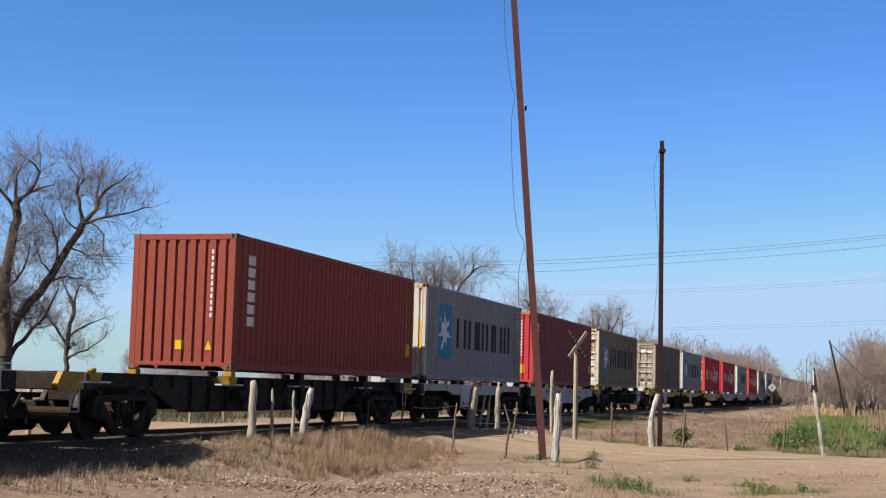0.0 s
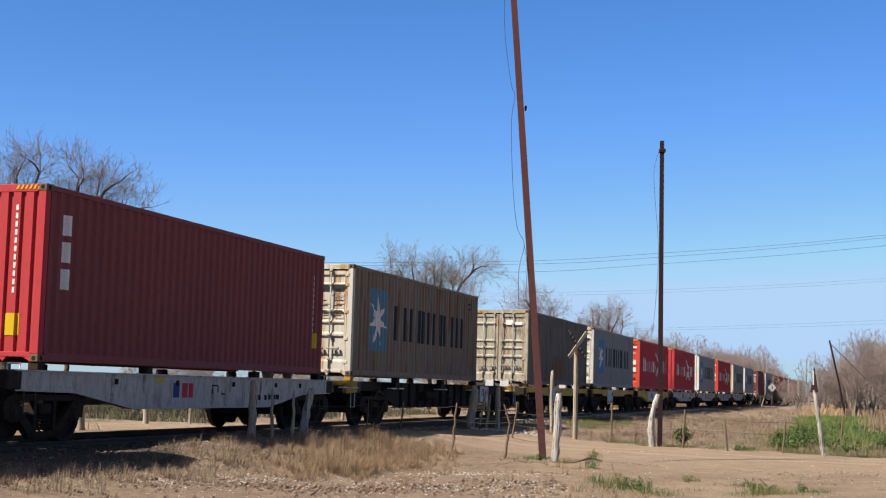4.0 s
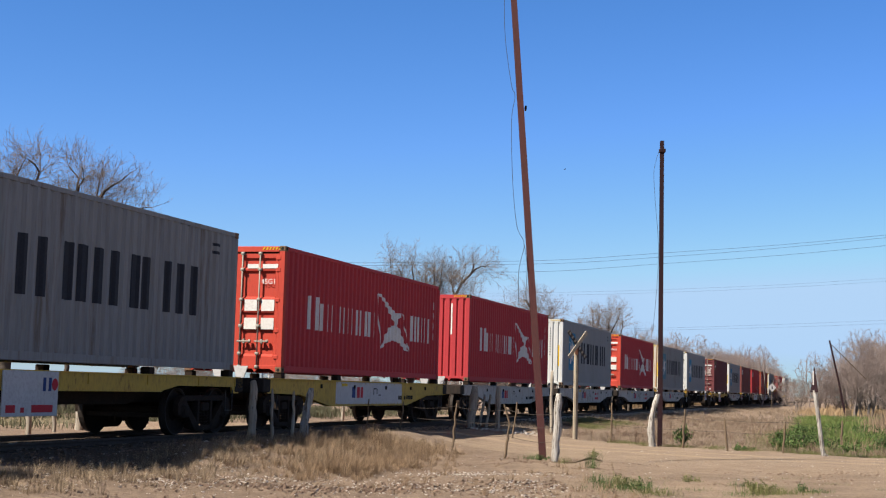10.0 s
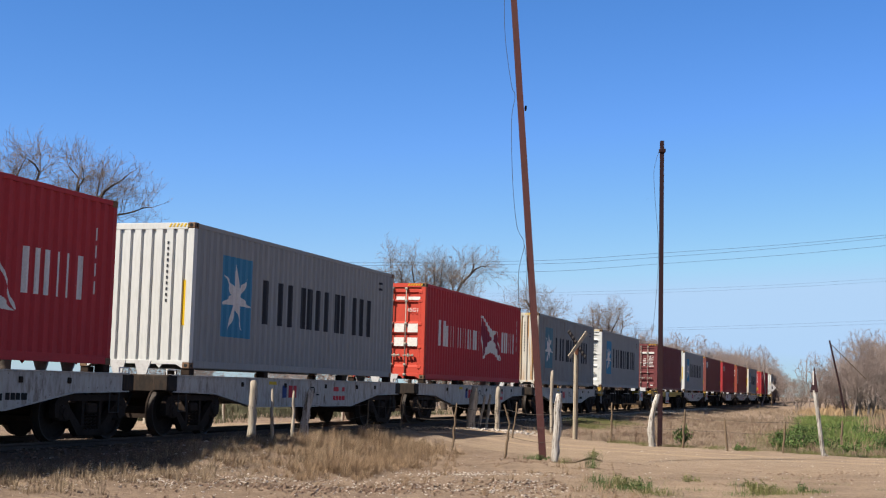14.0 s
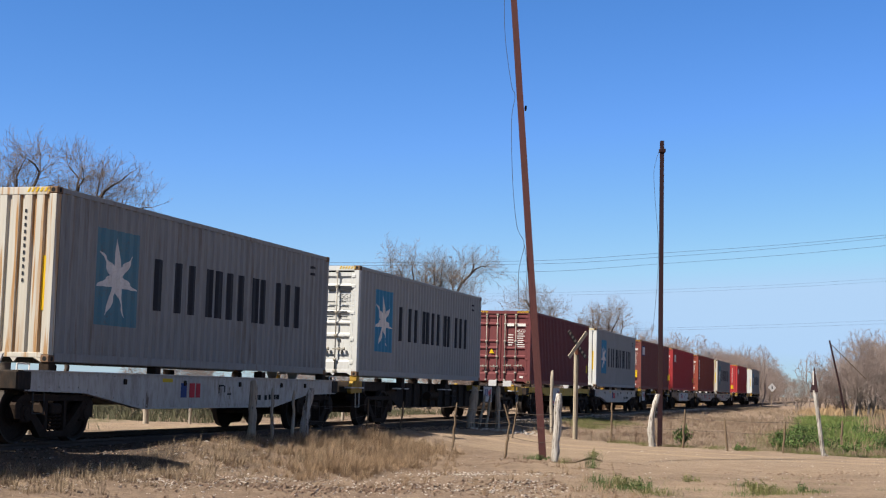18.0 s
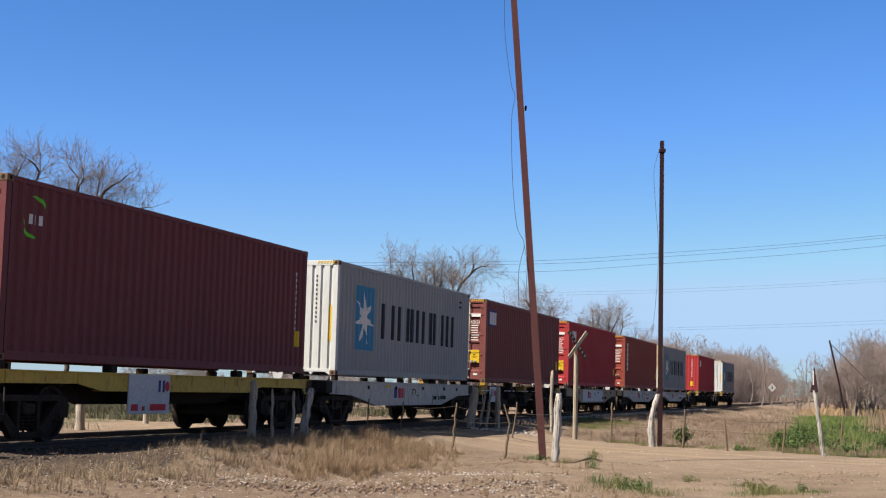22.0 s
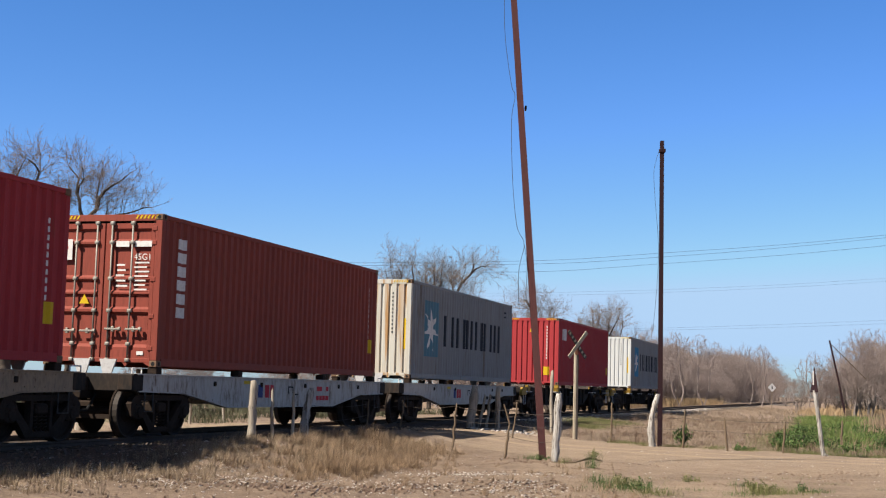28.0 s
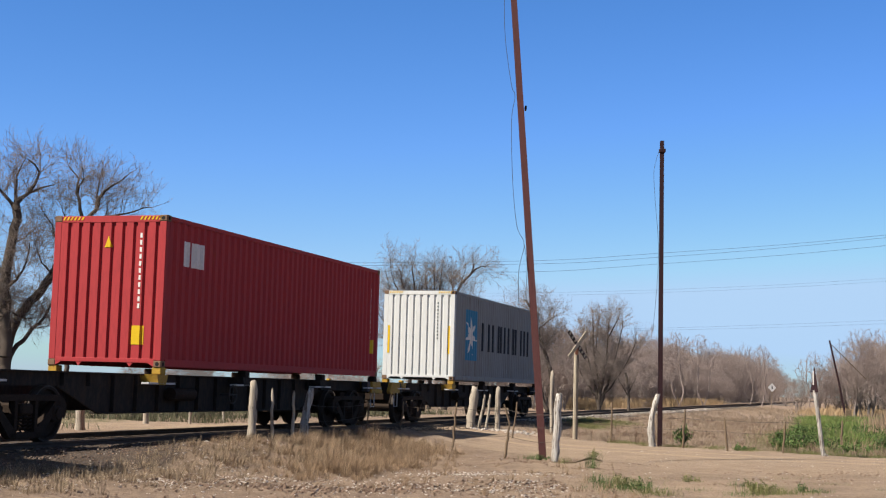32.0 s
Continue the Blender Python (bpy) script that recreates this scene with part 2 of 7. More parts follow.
# ---- mesh tools ----
class Geo:
    """Vertices and faces of one mesh."""

    def __init__(self):
        self.v, self.f = [], []

    def add(self, verts, faces):
        k = len(self.v)
        self.v += [tuple(p) for p in verts]
        self.f += [tuple(i + k for i in f) for f in faces]
        return self

    def box(self, x0, x1, y0, y1, z0, z1, c=0.0):
        """A block, with its edges chamfered by c."""
        if c <= 0:
            return self.add([(x, y, z) for x in (x0, x1) for y in (y0, y1) for z in (z0, z1)],
                            [(0, 1, 3, 2), (4, 6, 7, 5), (0, 4, 5, 1), (2, 3, 7, 6), (0, 2, 6, 4), (1, 5, 7, 3)])
        q = [(x0 + c, y0), (x1 - c, y0), (x1, y0 + c), (x1, y1 - c), (x1 - c, y1), (x0 + c, y1), (x0, y1 - c), (x0, y0 + c)]
        mx, my = (x0 + x1) / 2, (y0 + y1) / 2
        inner = [(x + (c if x < mx else -c) * 0.7, y + (c if y < my else -c) * 0.7) for x, y in q]
        rings = [[(x, y, z0) for x, y in inner], [(x, y, z0 + c) for x, y in q], [(x, y, z1 - c) for x, y in q], [(x, y, z1) for x, y in inner]]
        faces = [tuple(reversed(range(8))), tuple(range(24, 32))]
        for r in range(3):
            for i in range(8):
                j = (i + 1) % 8
                faces.append((r * 8 + i, r * 8 + j, r * 8 + 8 + j, r * 8 + 8 + i))
        return self.add([p for r in rings for p in r], faces)

    def prism(self, poly, axis, lo, hi):
        """A flat outline pushed along an axis. The outline is in the two other axes, in order."""
        put = {0: lambda a, b, w: (w, a, b), 1: lambda a, b, w: (a, w, b), 2: lambda a, b, w: (a, b, w)}[axis]
        n = len(poly)
        return self.add([put(a, b, lo) for a, b in poly] + [put(a, b, hi) for a, b in poly],
                        [tuple(range(n)), tuple(reversed(range(n, 2 * n)))] + [(i, n + i, n + (i + 1) % n, (i + 1) % n) for i in range(n)])

    def tube(self, pts, radii, n=8, caps=True):
        """A round bar along a line of points."""
        pts = [Vector(p) for p in pts]
        if isinstance(radii, (int, float)):
            radii = [radii] * len(pts)
        k, side = len(self.v), None
        for i, p in enumerate(pts):
            d = (pts[min(i + 1, len(pts) - 1)] - pts[max(i - 1, 0)]).normalized()
            if side is None:
                side = d.orthogonal().normalized()
            side = (side - d * side.dot(d)).normalized()
            up = d.cross(side)
            for j in range(n):
                w = 2 * math.pi * j / n
                self.v.append(tuple(p + (side * math.cos(w) + up * math.sin(w)) * radii[i]))
        for i in range(len(pts) - 1):
            for j in range(n):
                a, b = k + i * n + j, k + i * n + (j + 1) % n
                self.f.append((a, b, b + n, a + n))
        if caps:
            self.f.append(tuple(k + j for j in reversed(range(n))))
            self.f.append(tuple(k + (len(pts) - 1) * n + j for j in range(n)))
        return self

    def lathe(self, profile, axis, centre, n=24):
        """A turned shape: (distance along, radius) pairs about an axis through centre."""
        k, c = len(self.v), Vector(centre)
        for w, r in profile:
            for j in range(n):
                a = 2 * math.pi * j / n
                o = [r * math.cos(a), r * math.sin(a)]
                o.insert(axis, w)
                self.v.append(tuple(c + Vector(o)))
        for i in range(len(profile) - 1):
            for j in range(n):
                a, b = k + i * n + j, k + i * n + (j + 1) % n
                self.f.append((a, b, b + n, a + n))
        return self

    def mesh(self, name, smooth=False):
        m = bpy.data.meshes.new(name)
        m.from_pydata(self.v, [], self.f)
        b = bmesh.new()
        b.from_mesh(m)
        bmesh.ops.recalc_face_normals(b, faces=b.faces)
        b.to_mesh(m)
        b.free()
        if smooth:
            m.shade_smooth()
        return m


def raw_mesh(name, verts, faces):
    """A big mesh from arrays: faces all with the same number of corners."""
    verts, faces = np.asarray(verts, dtype=np.float32), np.asarray(faces, dtype=np.int32)
    m = bpy.data.meshes.new(name)
    m.vertices.add(len(verts)); m.vertices.foreach_set("co", verts.ravel())
    m.loops.add(faces.size); m.loops.foreach_set("vertex_index", faces.ravel())
    m.polygons.add(len(faces)); m.polygons.foreach_set("loop_start", np.arange(0, faces.size, faces.shape[1], dtype=np.int32))
    m.update(calc_edges=True)
    m.validate()
    return m


def part(name, shape, material, parent=None, label="", at=None, smooth=False):
    """One mesh object under a thing or a part; shape is a Geo or a mesh that several share."""
    m = shape.mesh(name, smooth) if isinstance(shape, Geo) else shape
    if not m.materials:
        m.materials.append(None)
    ob = new(name, m)
    ob.material_slots[0].link = "OBJECT"
    ob.material_slots[0].material = material
    if parent:
        ob.parent = parent
    if at is not None:
        ob.matrix_basis = at if isinstance(at, Matrix) else Matrix.Translation(at)
    if label:
        ob["label"] = label
    return ob


MOVERS = []        # (thing, s of its origin at the start, n, z)
WHEELS = []        # (wheelset, place in its bogie)


# ---- ground ----
def sm_np(t):
    t = np.clip(t, 0, 1)
    return t * t * (3 - 2 * t)


ROAD_LINE = [(60, 29.5), (30, 30.2), (14, 31.0), (7.5, 32.6), (3.0, 36.8), (-0.5, 41.2), (-5, 42.6), (-12, 41.5), (-22, 39.0), (-60, 30)]


def road_dist(x, y):
    best = np.full(np.shape(x), 1e9)
    for (ax, ay), (bx, by) in zip(ROAD_LINE, ROAD_LINE[1:]):
        dx, dy = bx - ax, by - ay
        t = np.clip(((x - ax) * dx + (y - ay) * dy) / (dx * dx + dy * dy), 0, 1)
        best = np.minimum(best, np.hypot(x - ax - t * dx, y - ay - t * dy))
    return best


def ripple(x, y):
    return (0.022 * np.sin(x * 0.9 + 1.3 * np.sin(y * 0.41)) + 0.018 * np.sin(y * 1.15 + 0.8 * np.sin(x * 0.63))
            + 0.008 * np.sin(x * 3.1 + y * 1.7) + 0.007 * np.sin(y * 3.7 - x * 2.3))


def height(x, y):
    """The ground's height, for numbers or arrays."""
    x, y = np.asarray(x, dtype=float), np.asarray(y, dtype=float)
    n = x * CB - y * SB
    near = 0.25 * sm_np((-7.5 - n) / 4.3)
    far = 0.10 + 0.15 * sm_np((n + 19.5) / 4)
    z = np.where(n > CENTRE, near, far)
    s = x * SB + y * CB
    z = z + 0.20 * np.exp(-((n + 10.5) / 0.75) ** 2) * sm_np((s - 18.5) / 2.5) * sm_np((34.5 - s) / 3)
    off = np.abs(n - CENTRE)
    flat = np.maximum(sm_np((3.2 - off) / 1.2), 0.7 * sm_np((3.6 - road_dist(x, y)) / 1.2))
    z = z + ripple(x, y) * (1 - flat)
    z = z + 0.025 * sm_np((2.2 - off) / 0.7)
    return z - 0.8 * sm_np((np.hypot(x, y) - 150) / 1500)


def axis_steps(lo, hi, step, far_lo, far_hi):
    mid = list(np.arange(lo, hi + 1e-6, step))
    a, d = [], step
    p = lo
    while p > far_lo:
        d *= 1.22; p -= d; a.append(p)
    b, d, p = [], step, mid[-1]
    while p < far_hi:
        d *= 1.22; p += d; b.append(p)
    return np.array(a[::-1] + mid + b)


GROUND = bpy.data.materials.new("sandy_earth_with_dry_litter")
GROUND.use_nodes = True


def ground_material():
    nt = GROUND.node_tree
    N, K = nt.nodes, nt.links
    b = N["Principled BSDF"]
    b.inputs["Roughness"].default_value = 0.95
    b.inputs["Specular IOR Level"].default_value = 0.15
    co = N.new("ShaderNodeTexCoord")

    def tex(sc, det=5, rgh=0.6):
        t = N.new("ShaderNodeTexNoise")
        t.inputs["Scale"].default_value, t.inputs["Detail"].default_value, t.inputs["Roughness"].default_value = sc, det, rgh
        K.new(co.outputs["Object"], t.inputs["Vector"])
        return t.outputs[0]

    def rng(src, lo, hi):
        r = N.new("ShaderNodeMapRange")
        r.inputs[1].default_value, r.inputs[2].default_value = lo, hi
        K.new(src, r.inputs[0])
        return r.outputs[0]

    def mix(f, a, c):
        x = N.new("ShaderNodeMix"); x.data_type = "RGBA"
        for sock, v in ((x.inputs[0], f), (x.inputs[6], a), (x.inputs[7], c)):
            if isinstance(v, tuple):
                sock.default_value = (*v, 1)
            else:
                K.new(v, sock)
        return x.outputs[2]

    def attr(name):
        a = N.new("ShaderNodeAttribute"); a.attribute_name = name
        return a.outputs["Fac"]

    def add(a, c, k):
        x = N.new("ShaderNodeMath"); x.operation = "MULTIPLY_ADD"
        K.new(c, x.inputs[0]); x.inputs[1].default_value = k; K.new(a, x.inputs[2])
        return x.outputs[0]
    patch, mid, fine, grit = tex(0.35), tex(1.7), tex(9, 6, 0.7), tex(45, 4, 0.7)
    blot, speck = tex(0.9, 6, 0.65), tex(22, 5, 0.75)
    sand = mix(rng(mid, 0.35, 0.7), (0.310, 0.228, 0.160), (0.236, 0.170, 0.118))
    sand = mix(rng(fine, 0.5, 0.72), sand, (0.365, 0.280, 0.205))
    sand = mix(rng(speck, 0.53, 0.66), sand, (0.150, 0.103, 0.073))
    litter = mix(rng(mid, 0.35, 0.65), (0.200, 0.142, 0.101), (0.280, 0.205, 0.148))
    litter = mix(rng(fine, 0.45, 0.7), litter, (0.140, 0.096, 0.070))
    rough_f = add(attr("litter"), rng(patch, 0.3, 0.7), 0.55)
    rough_f = add(rough_f, rng(blot, 0.3, 0.7), 0.55)
    rough_f = add(rough_f, rng(fine, 0.3, 0.7), 0.35)
    col = mix(rng(rough_f, 0.85, 1.2), sand, litter)
    col = mix(rng(add(attr("rut"), fine, 0.8), 0.7, 1.15), col, (0.380, 0.278, 0.185))
    stones = mix(rng(grit, 0.4, 0.62), (0.060, 0.050, 0.044), (0.115, 0.096, 0.082))
    col = mix(rng(add(attr("ballast"), fine, 0.6), 0.75, 1.0), col, stones)
    # the train's shade, toned into the ground colour near the track
    col = mix(rng(add(attr("shade_tone"), fine, 0.6), 0.55, 1.0), col, (0.080, 0.059, 0.046))
    col = mix(rng(add(attr("green"), mid, 0.9), 0.95, 1.3), col, (0.082, 0.088, 0.034))
    col = mix(rng(grit, 0.62, 0.75), col, (0.115, 0.082, 0.058))
    K.new(col, b.inputs["Base Color"])
    h = add(fine, grit, 0.5)
    bp = N.new("ShaderNodeBump")
    bp.inputs["Strength"].default_value, bp.inputs["Distance"].default_value = 0.9, 0.09
    K.new(h, bp.inputs["Height"]); K.new(bp.outputs[0], b.inputs["Normal"])


ground_material()
gx, gy = axis_steps(-14, 18, 0.16, -2500, 2500), axis_steps(13, 62, 0.22, -400, 4500)
GX, GY = np.meshgrid(gx, gy)
GZ = height(GX, GY)
gi = np.arange(GX.size).reshape(GX.shape)
quads = np.stack([gi[:-1, :-1], gi[:-1, 1:], gi[1:, 1:], gi[1:, :-1]], -1).reshape(-1, 4)
gm = raw_mesh("ground", np.stack([GX, GY, GZ], -1).reshape(-1, 3), quads)
gm.shade_smooth()
GN = GX * CB - GY * SB
GS = GX * SB + GY * CB
rd = road_dist(GX, GY)
open_sand = sm_np((GX + 2.5) / 4.0) * sm_np((33 - GY) / 2.0) * sm_np((GN + 8.5) / 3)
litter = np.clip(1.0 - sm_np((5.4 - rd) / 1.5) - 0.75 * open_sand, 0, 1)
litter = np.where((GX < -1) & (GN > -11.5) & (GY < 26), np.minimum(litter, 0.85), litter)
ballast = sm_np((3.6 - np.abs(GN - CENTRE)) / 1.2) * (1 - 0.8 * sm_np((2.6 - rd) / 0.8))
green = sm_np((GN + 4) / 4) * sm_np((GY - 33.5) / 3) * sm_np((6.2 - np.abs(GN + 0.5)) / 3) + 0.7 * sm_np((-21 - GN) / 2) * sm_np((70 - GY) / 30)
# strip where the train's shadow falls, darkened in the ground colour
shade_band = sm_np((-9.8 - 0.9 * sm_np((GS - 19) / 3) - GN) / 0.6) * sm_np((GN + 16.0) / 0.8) * sm_np((48 - GS) / 6) * (1 - sm_np((3.6 - rd) / 1.0))
rut = np.exp(-((np.abs(rd) - 0.85) / 0.35) ** 2) * 0.6
for key, val in (("litter", litter), ("rut", rut), ("ballast", ballast), ("shade_tone", shade_band), ("green", green)):
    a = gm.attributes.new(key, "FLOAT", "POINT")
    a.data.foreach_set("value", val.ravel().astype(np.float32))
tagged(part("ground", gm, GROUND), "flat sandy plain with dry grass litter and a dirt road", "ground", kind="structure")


def on_ground(x, y):
    return float(height(x, y))


# ---- the line: rails and sleepers ----
GAUGE = 1.676
track = tagged(new("railway_track"), "rusty broad-gauge railway track on pale stone ballast", "railway track", kind="structure")
track.matrix_basis = pose(*along(0, CENTRE, RAIL), 0, 0, -math.degrees(BEARING))
rail_shape = [(-0.035, 0), (-0.035, -0.035), (-0.009, -0.05), (-0.009, -0.125), (-0.065, -0.14), (-0.065, -0.155),
              (0.065, -0.155), (0.065, -0.14), (0.009, -0.125), (0.009, -0.05), (0.035, -0.035), (0.035, 0)]
for side in (-1, 1):
    part("rail", Geo().prism([(x + side * (GAUGE / 2 + 0.035), z) for x, z in rail_shape], 1, -60, 900), RAILSTEEL, track)
sleeper_mesh = Geo().box(-1.35, 1.35, -0.12, 0.12, -0.24, -0.095, 0.015).mesh("sleeper")
for i in range(150):
    part("sleeper", sleeper_mesh, SLEEPER, track, at=(random.uniform(-0.04, 0.04), 12 + i * 0.62, random.uniform(-0.012, 0.0)))


# ---- containers ----
def side_profile():
    """Corrugation of a long side: (along, depth below the frame's face)."""
    pts, y0, y1, n = [], 0.16, BOX_L - 0.16, 42
    p = (y1 - y0) / n
    for i in range(n):
        a = y0 + i * p
        pts += [(a, 0.008), (a + 0.27 * p, 0.008), (a + 0.50 * p, 0.052), (a + 0.77 * p, 0.052)]
    pts.append((y1, 0.008))
    return pts


def end_profile():
    pts, x0, x1, n = [], -1.219 + 0.15, 1.219 - 0.15, 9
    p = (x1 - x0) / n
    for i in range(n):
        a = x0 + i * p
        pts += [(a, 0.012), (a + 0.60 * p, 0.012), (a + 0.70 * p, 0.055), (a + 0.90 * p, 0.055)]
    pts.append((x1, 0.012))
    return pts


SIDE_P, END_P = side_profile(), end_profile()


def depth_at(profile, w):
    for (a, d), (b, e) in zip(profile, profile[1:]):
        if a <= w <= b:
            return d + (e - d) * (w - a) / max(b - a, 1e-9)
    return profile[0][1]


def sheet(profile, z0, z1, put):
    """Corrugated sheet with a little thickness; put maps (along, depth, z) to a place."""
    g = Geo()
    k = len(profile)
    for off in (0.0, 0.006):
        for z in (z0, z1):
            g.v += [put(w, d + off, z) for w, d in profile]
    for i in range(k - 1):
        g.f += [(i, i + 1, k + i + 1, k + i), (2 * k + i, 3 * k + i, 3 * k + i + 1, 2 * k + i + 1)]
    return g


def on_side(w, d, z):
    return (BOX_W / 2 - d, w, z)


def on_front(w, d, z):
    return (w, d, z)


def decal(polys, profile, put, lift=0.0035):
    """Flat painted shapes laid over a corrugated sheet, cut at every fold."""
    g, seen = Geo(), {}
    for poly in polys:
        xs = sorted({round(p[0], 5) for p in poly} | {round(w, 5) for w, _ in profile
                    if min(p[0] for p in poly) < w < max(p[0] for p in poly)})
        edges = list(zip(poly, poly[1:] + poly[:1]))
        # cuts where two edges cross in z
        for a, b in zip(xs, xs[1:]):
            if b - a < 1e-4:
                continue
            m = (a + b) / 2
            hit = []
            for (x0, z0), (x1, z1) in edges:
                if min(x0, x1) < m < max(x0, x1):
                    f = lambda x, x0=x0, x1=x1, z0=z0, z1=z1: z0 + (z1 - z0) * (x - x0) / (x1 - x0)
                    hit.append((f(m), f(a), f(b)))
            hit.sort()
            for lo, hi in zip(hit[::2], hit[1::2]):
                da, db = depth_at(profile, a + 1e-5) - lift, depth_at(profile, b - 1e-5) - lift
                k = []
                for p in (put(a, da, lo[1]), put(b, db, lo[2]), put(b, db, hi[2]), put(a, da, hi[1])):
                    key = tuple(round(c, 4) for c in p)
                    if key not in seen:
                        seen[key] = len(g.v)
                        g.v.append(p)
                    if seen[key] not in k:
                        k.append(seen[key])
                if len(k) > 2:
                    g.f.append(tuple(k))
    return g


def rect(x0, x1, z0, z1):
    return [(x0, z0), (x1, z0), (x1, z1), (x0, z1)]


def star(cx, cz, r, q, n=7):
    return [(cx + (r if i % 2 == 0 else q) * math.sin(math.pi * i / n), cz + (r if i % 2 == 0 else q) * math.cos(math.pi * i / n))
            for i in range(2 * n)]


FLAT = [(-20.0, 0.0), (20.0, 0.0)]


def text_mesh(words, size):
    """Lettering as a mesh that stands in the x-z plane and faces -y."""
    cu = bpy.data.curves.new("lettering", "FONT")
    cu.body, cu.size, cu.align_x, cu.space_line = words, size, "CENTER", 0.9
    tmp = new("lettering", cu)
    dep = bpy.context.evaluated_depsgraph_get()
    m = bpy.data.meshes.new_from_object(tmp.evaluated_get(dep))
    bpy.data.objects.remove(tmp)
    m.transform(Matrix.Rotation(radians(90), 4, "X"))
    m.materials.clear()
    return m


CODE_TEXT = text_mesh("45G1", 0.17)
CAUTION_TEXT = text_mesh("CAUTION\n9'6\"\nHIGH", 0.078)

MESH = {}


def shared(key, make, smooth=False):
    if key not in MESH:
        MESH[key] = make().mesh(key, smooth)
    return MESH[key]


def door_leaf():
    """One door: frame edge, five pressed recesses."""
    steps = [(0.13, 0.0), (0.36, 0.0), (0.42, 0.045), (0.98, 0.045), (1.03, 0.0), (1.08, 0.0), (1.13, 0.04), (1.33, 0.04), (1.37, 0.0),
             (1.40, 0.0), (1.45, 0.04), (1.61, 0.04), (1.65, 0.0), (1.68, 0.0), (1.73, 0.045), (2.28, 0.045), (2.33, 0.0), (2.37, 0.0),
             (2.42, 0.04), (2.58, 0.04), (2.62, 0.0), (2.72, 0.0)]
    g = Geo()
    for i, ((z0, d0), (z1, d1)) in enumerate(zip(steps, steps[1:])):
        g.add([(0.13, 0.02 + d0, z0), (0.98, 0.02 + d0, z0), (0.98, 0.02 + d1, z1), (0.13, 0.02 + d1, z1)], [(0, 1, 2, 3)])
        if max(d0, d1) > 0:
            for x in (0.13, 0.98):
                g.add([(x, 0.02, z0), (x, 0.02 + d0, z0), (x, 0.02 + d1, z1), (x, 0.02, z1)], [(0, 1, 2, 3)])
    return g


def lock_bar():
    g = Geo().tube([(0, -0.012, 0.10), (0, -0.012, 2.76)], 0.018, 8)
    for z in (0.12, 0.42, 1.05, 1.66, 2.35, 2.72):
        g.box(-0.045, 0.045, -0.034, 0.021, z - 0.035, z + 0.035, 0.008)
    return g


def bar_handle():
    return (Geo().box(-0.17, 0.17, -0.055, -0.032, -0.018, 0.018, 0.006).box(-0.03, 0.03, -0.05, 0.02, -0.05, 0.05, 0.008)
            .box(0.10, 0.16, -0.03, 0.02, -0.04, 0.04, 0.008))


def casting():
    g = Geo().box(-0.081, 0.081, 0, 0.178, 0, 0.118, 0.010)
    return g


def casting_holes():
    """The dark slots of a casting, let 1 mm proud as their rims."""
    ring = [(0.062 * math.cos(a * math.pi / 6) * 0.62, 0.062 * math.sin(a * math.pi / 6) * 0.62) for a in range(12)]
    return (Geo().prism([(x, 0.059 + z) for x, z in ring], 1, -0.002, 0.004), Geo().prism([(0.089 + y, 0.059 + z) for y, z in ring], 0, 0.078, 0.083))


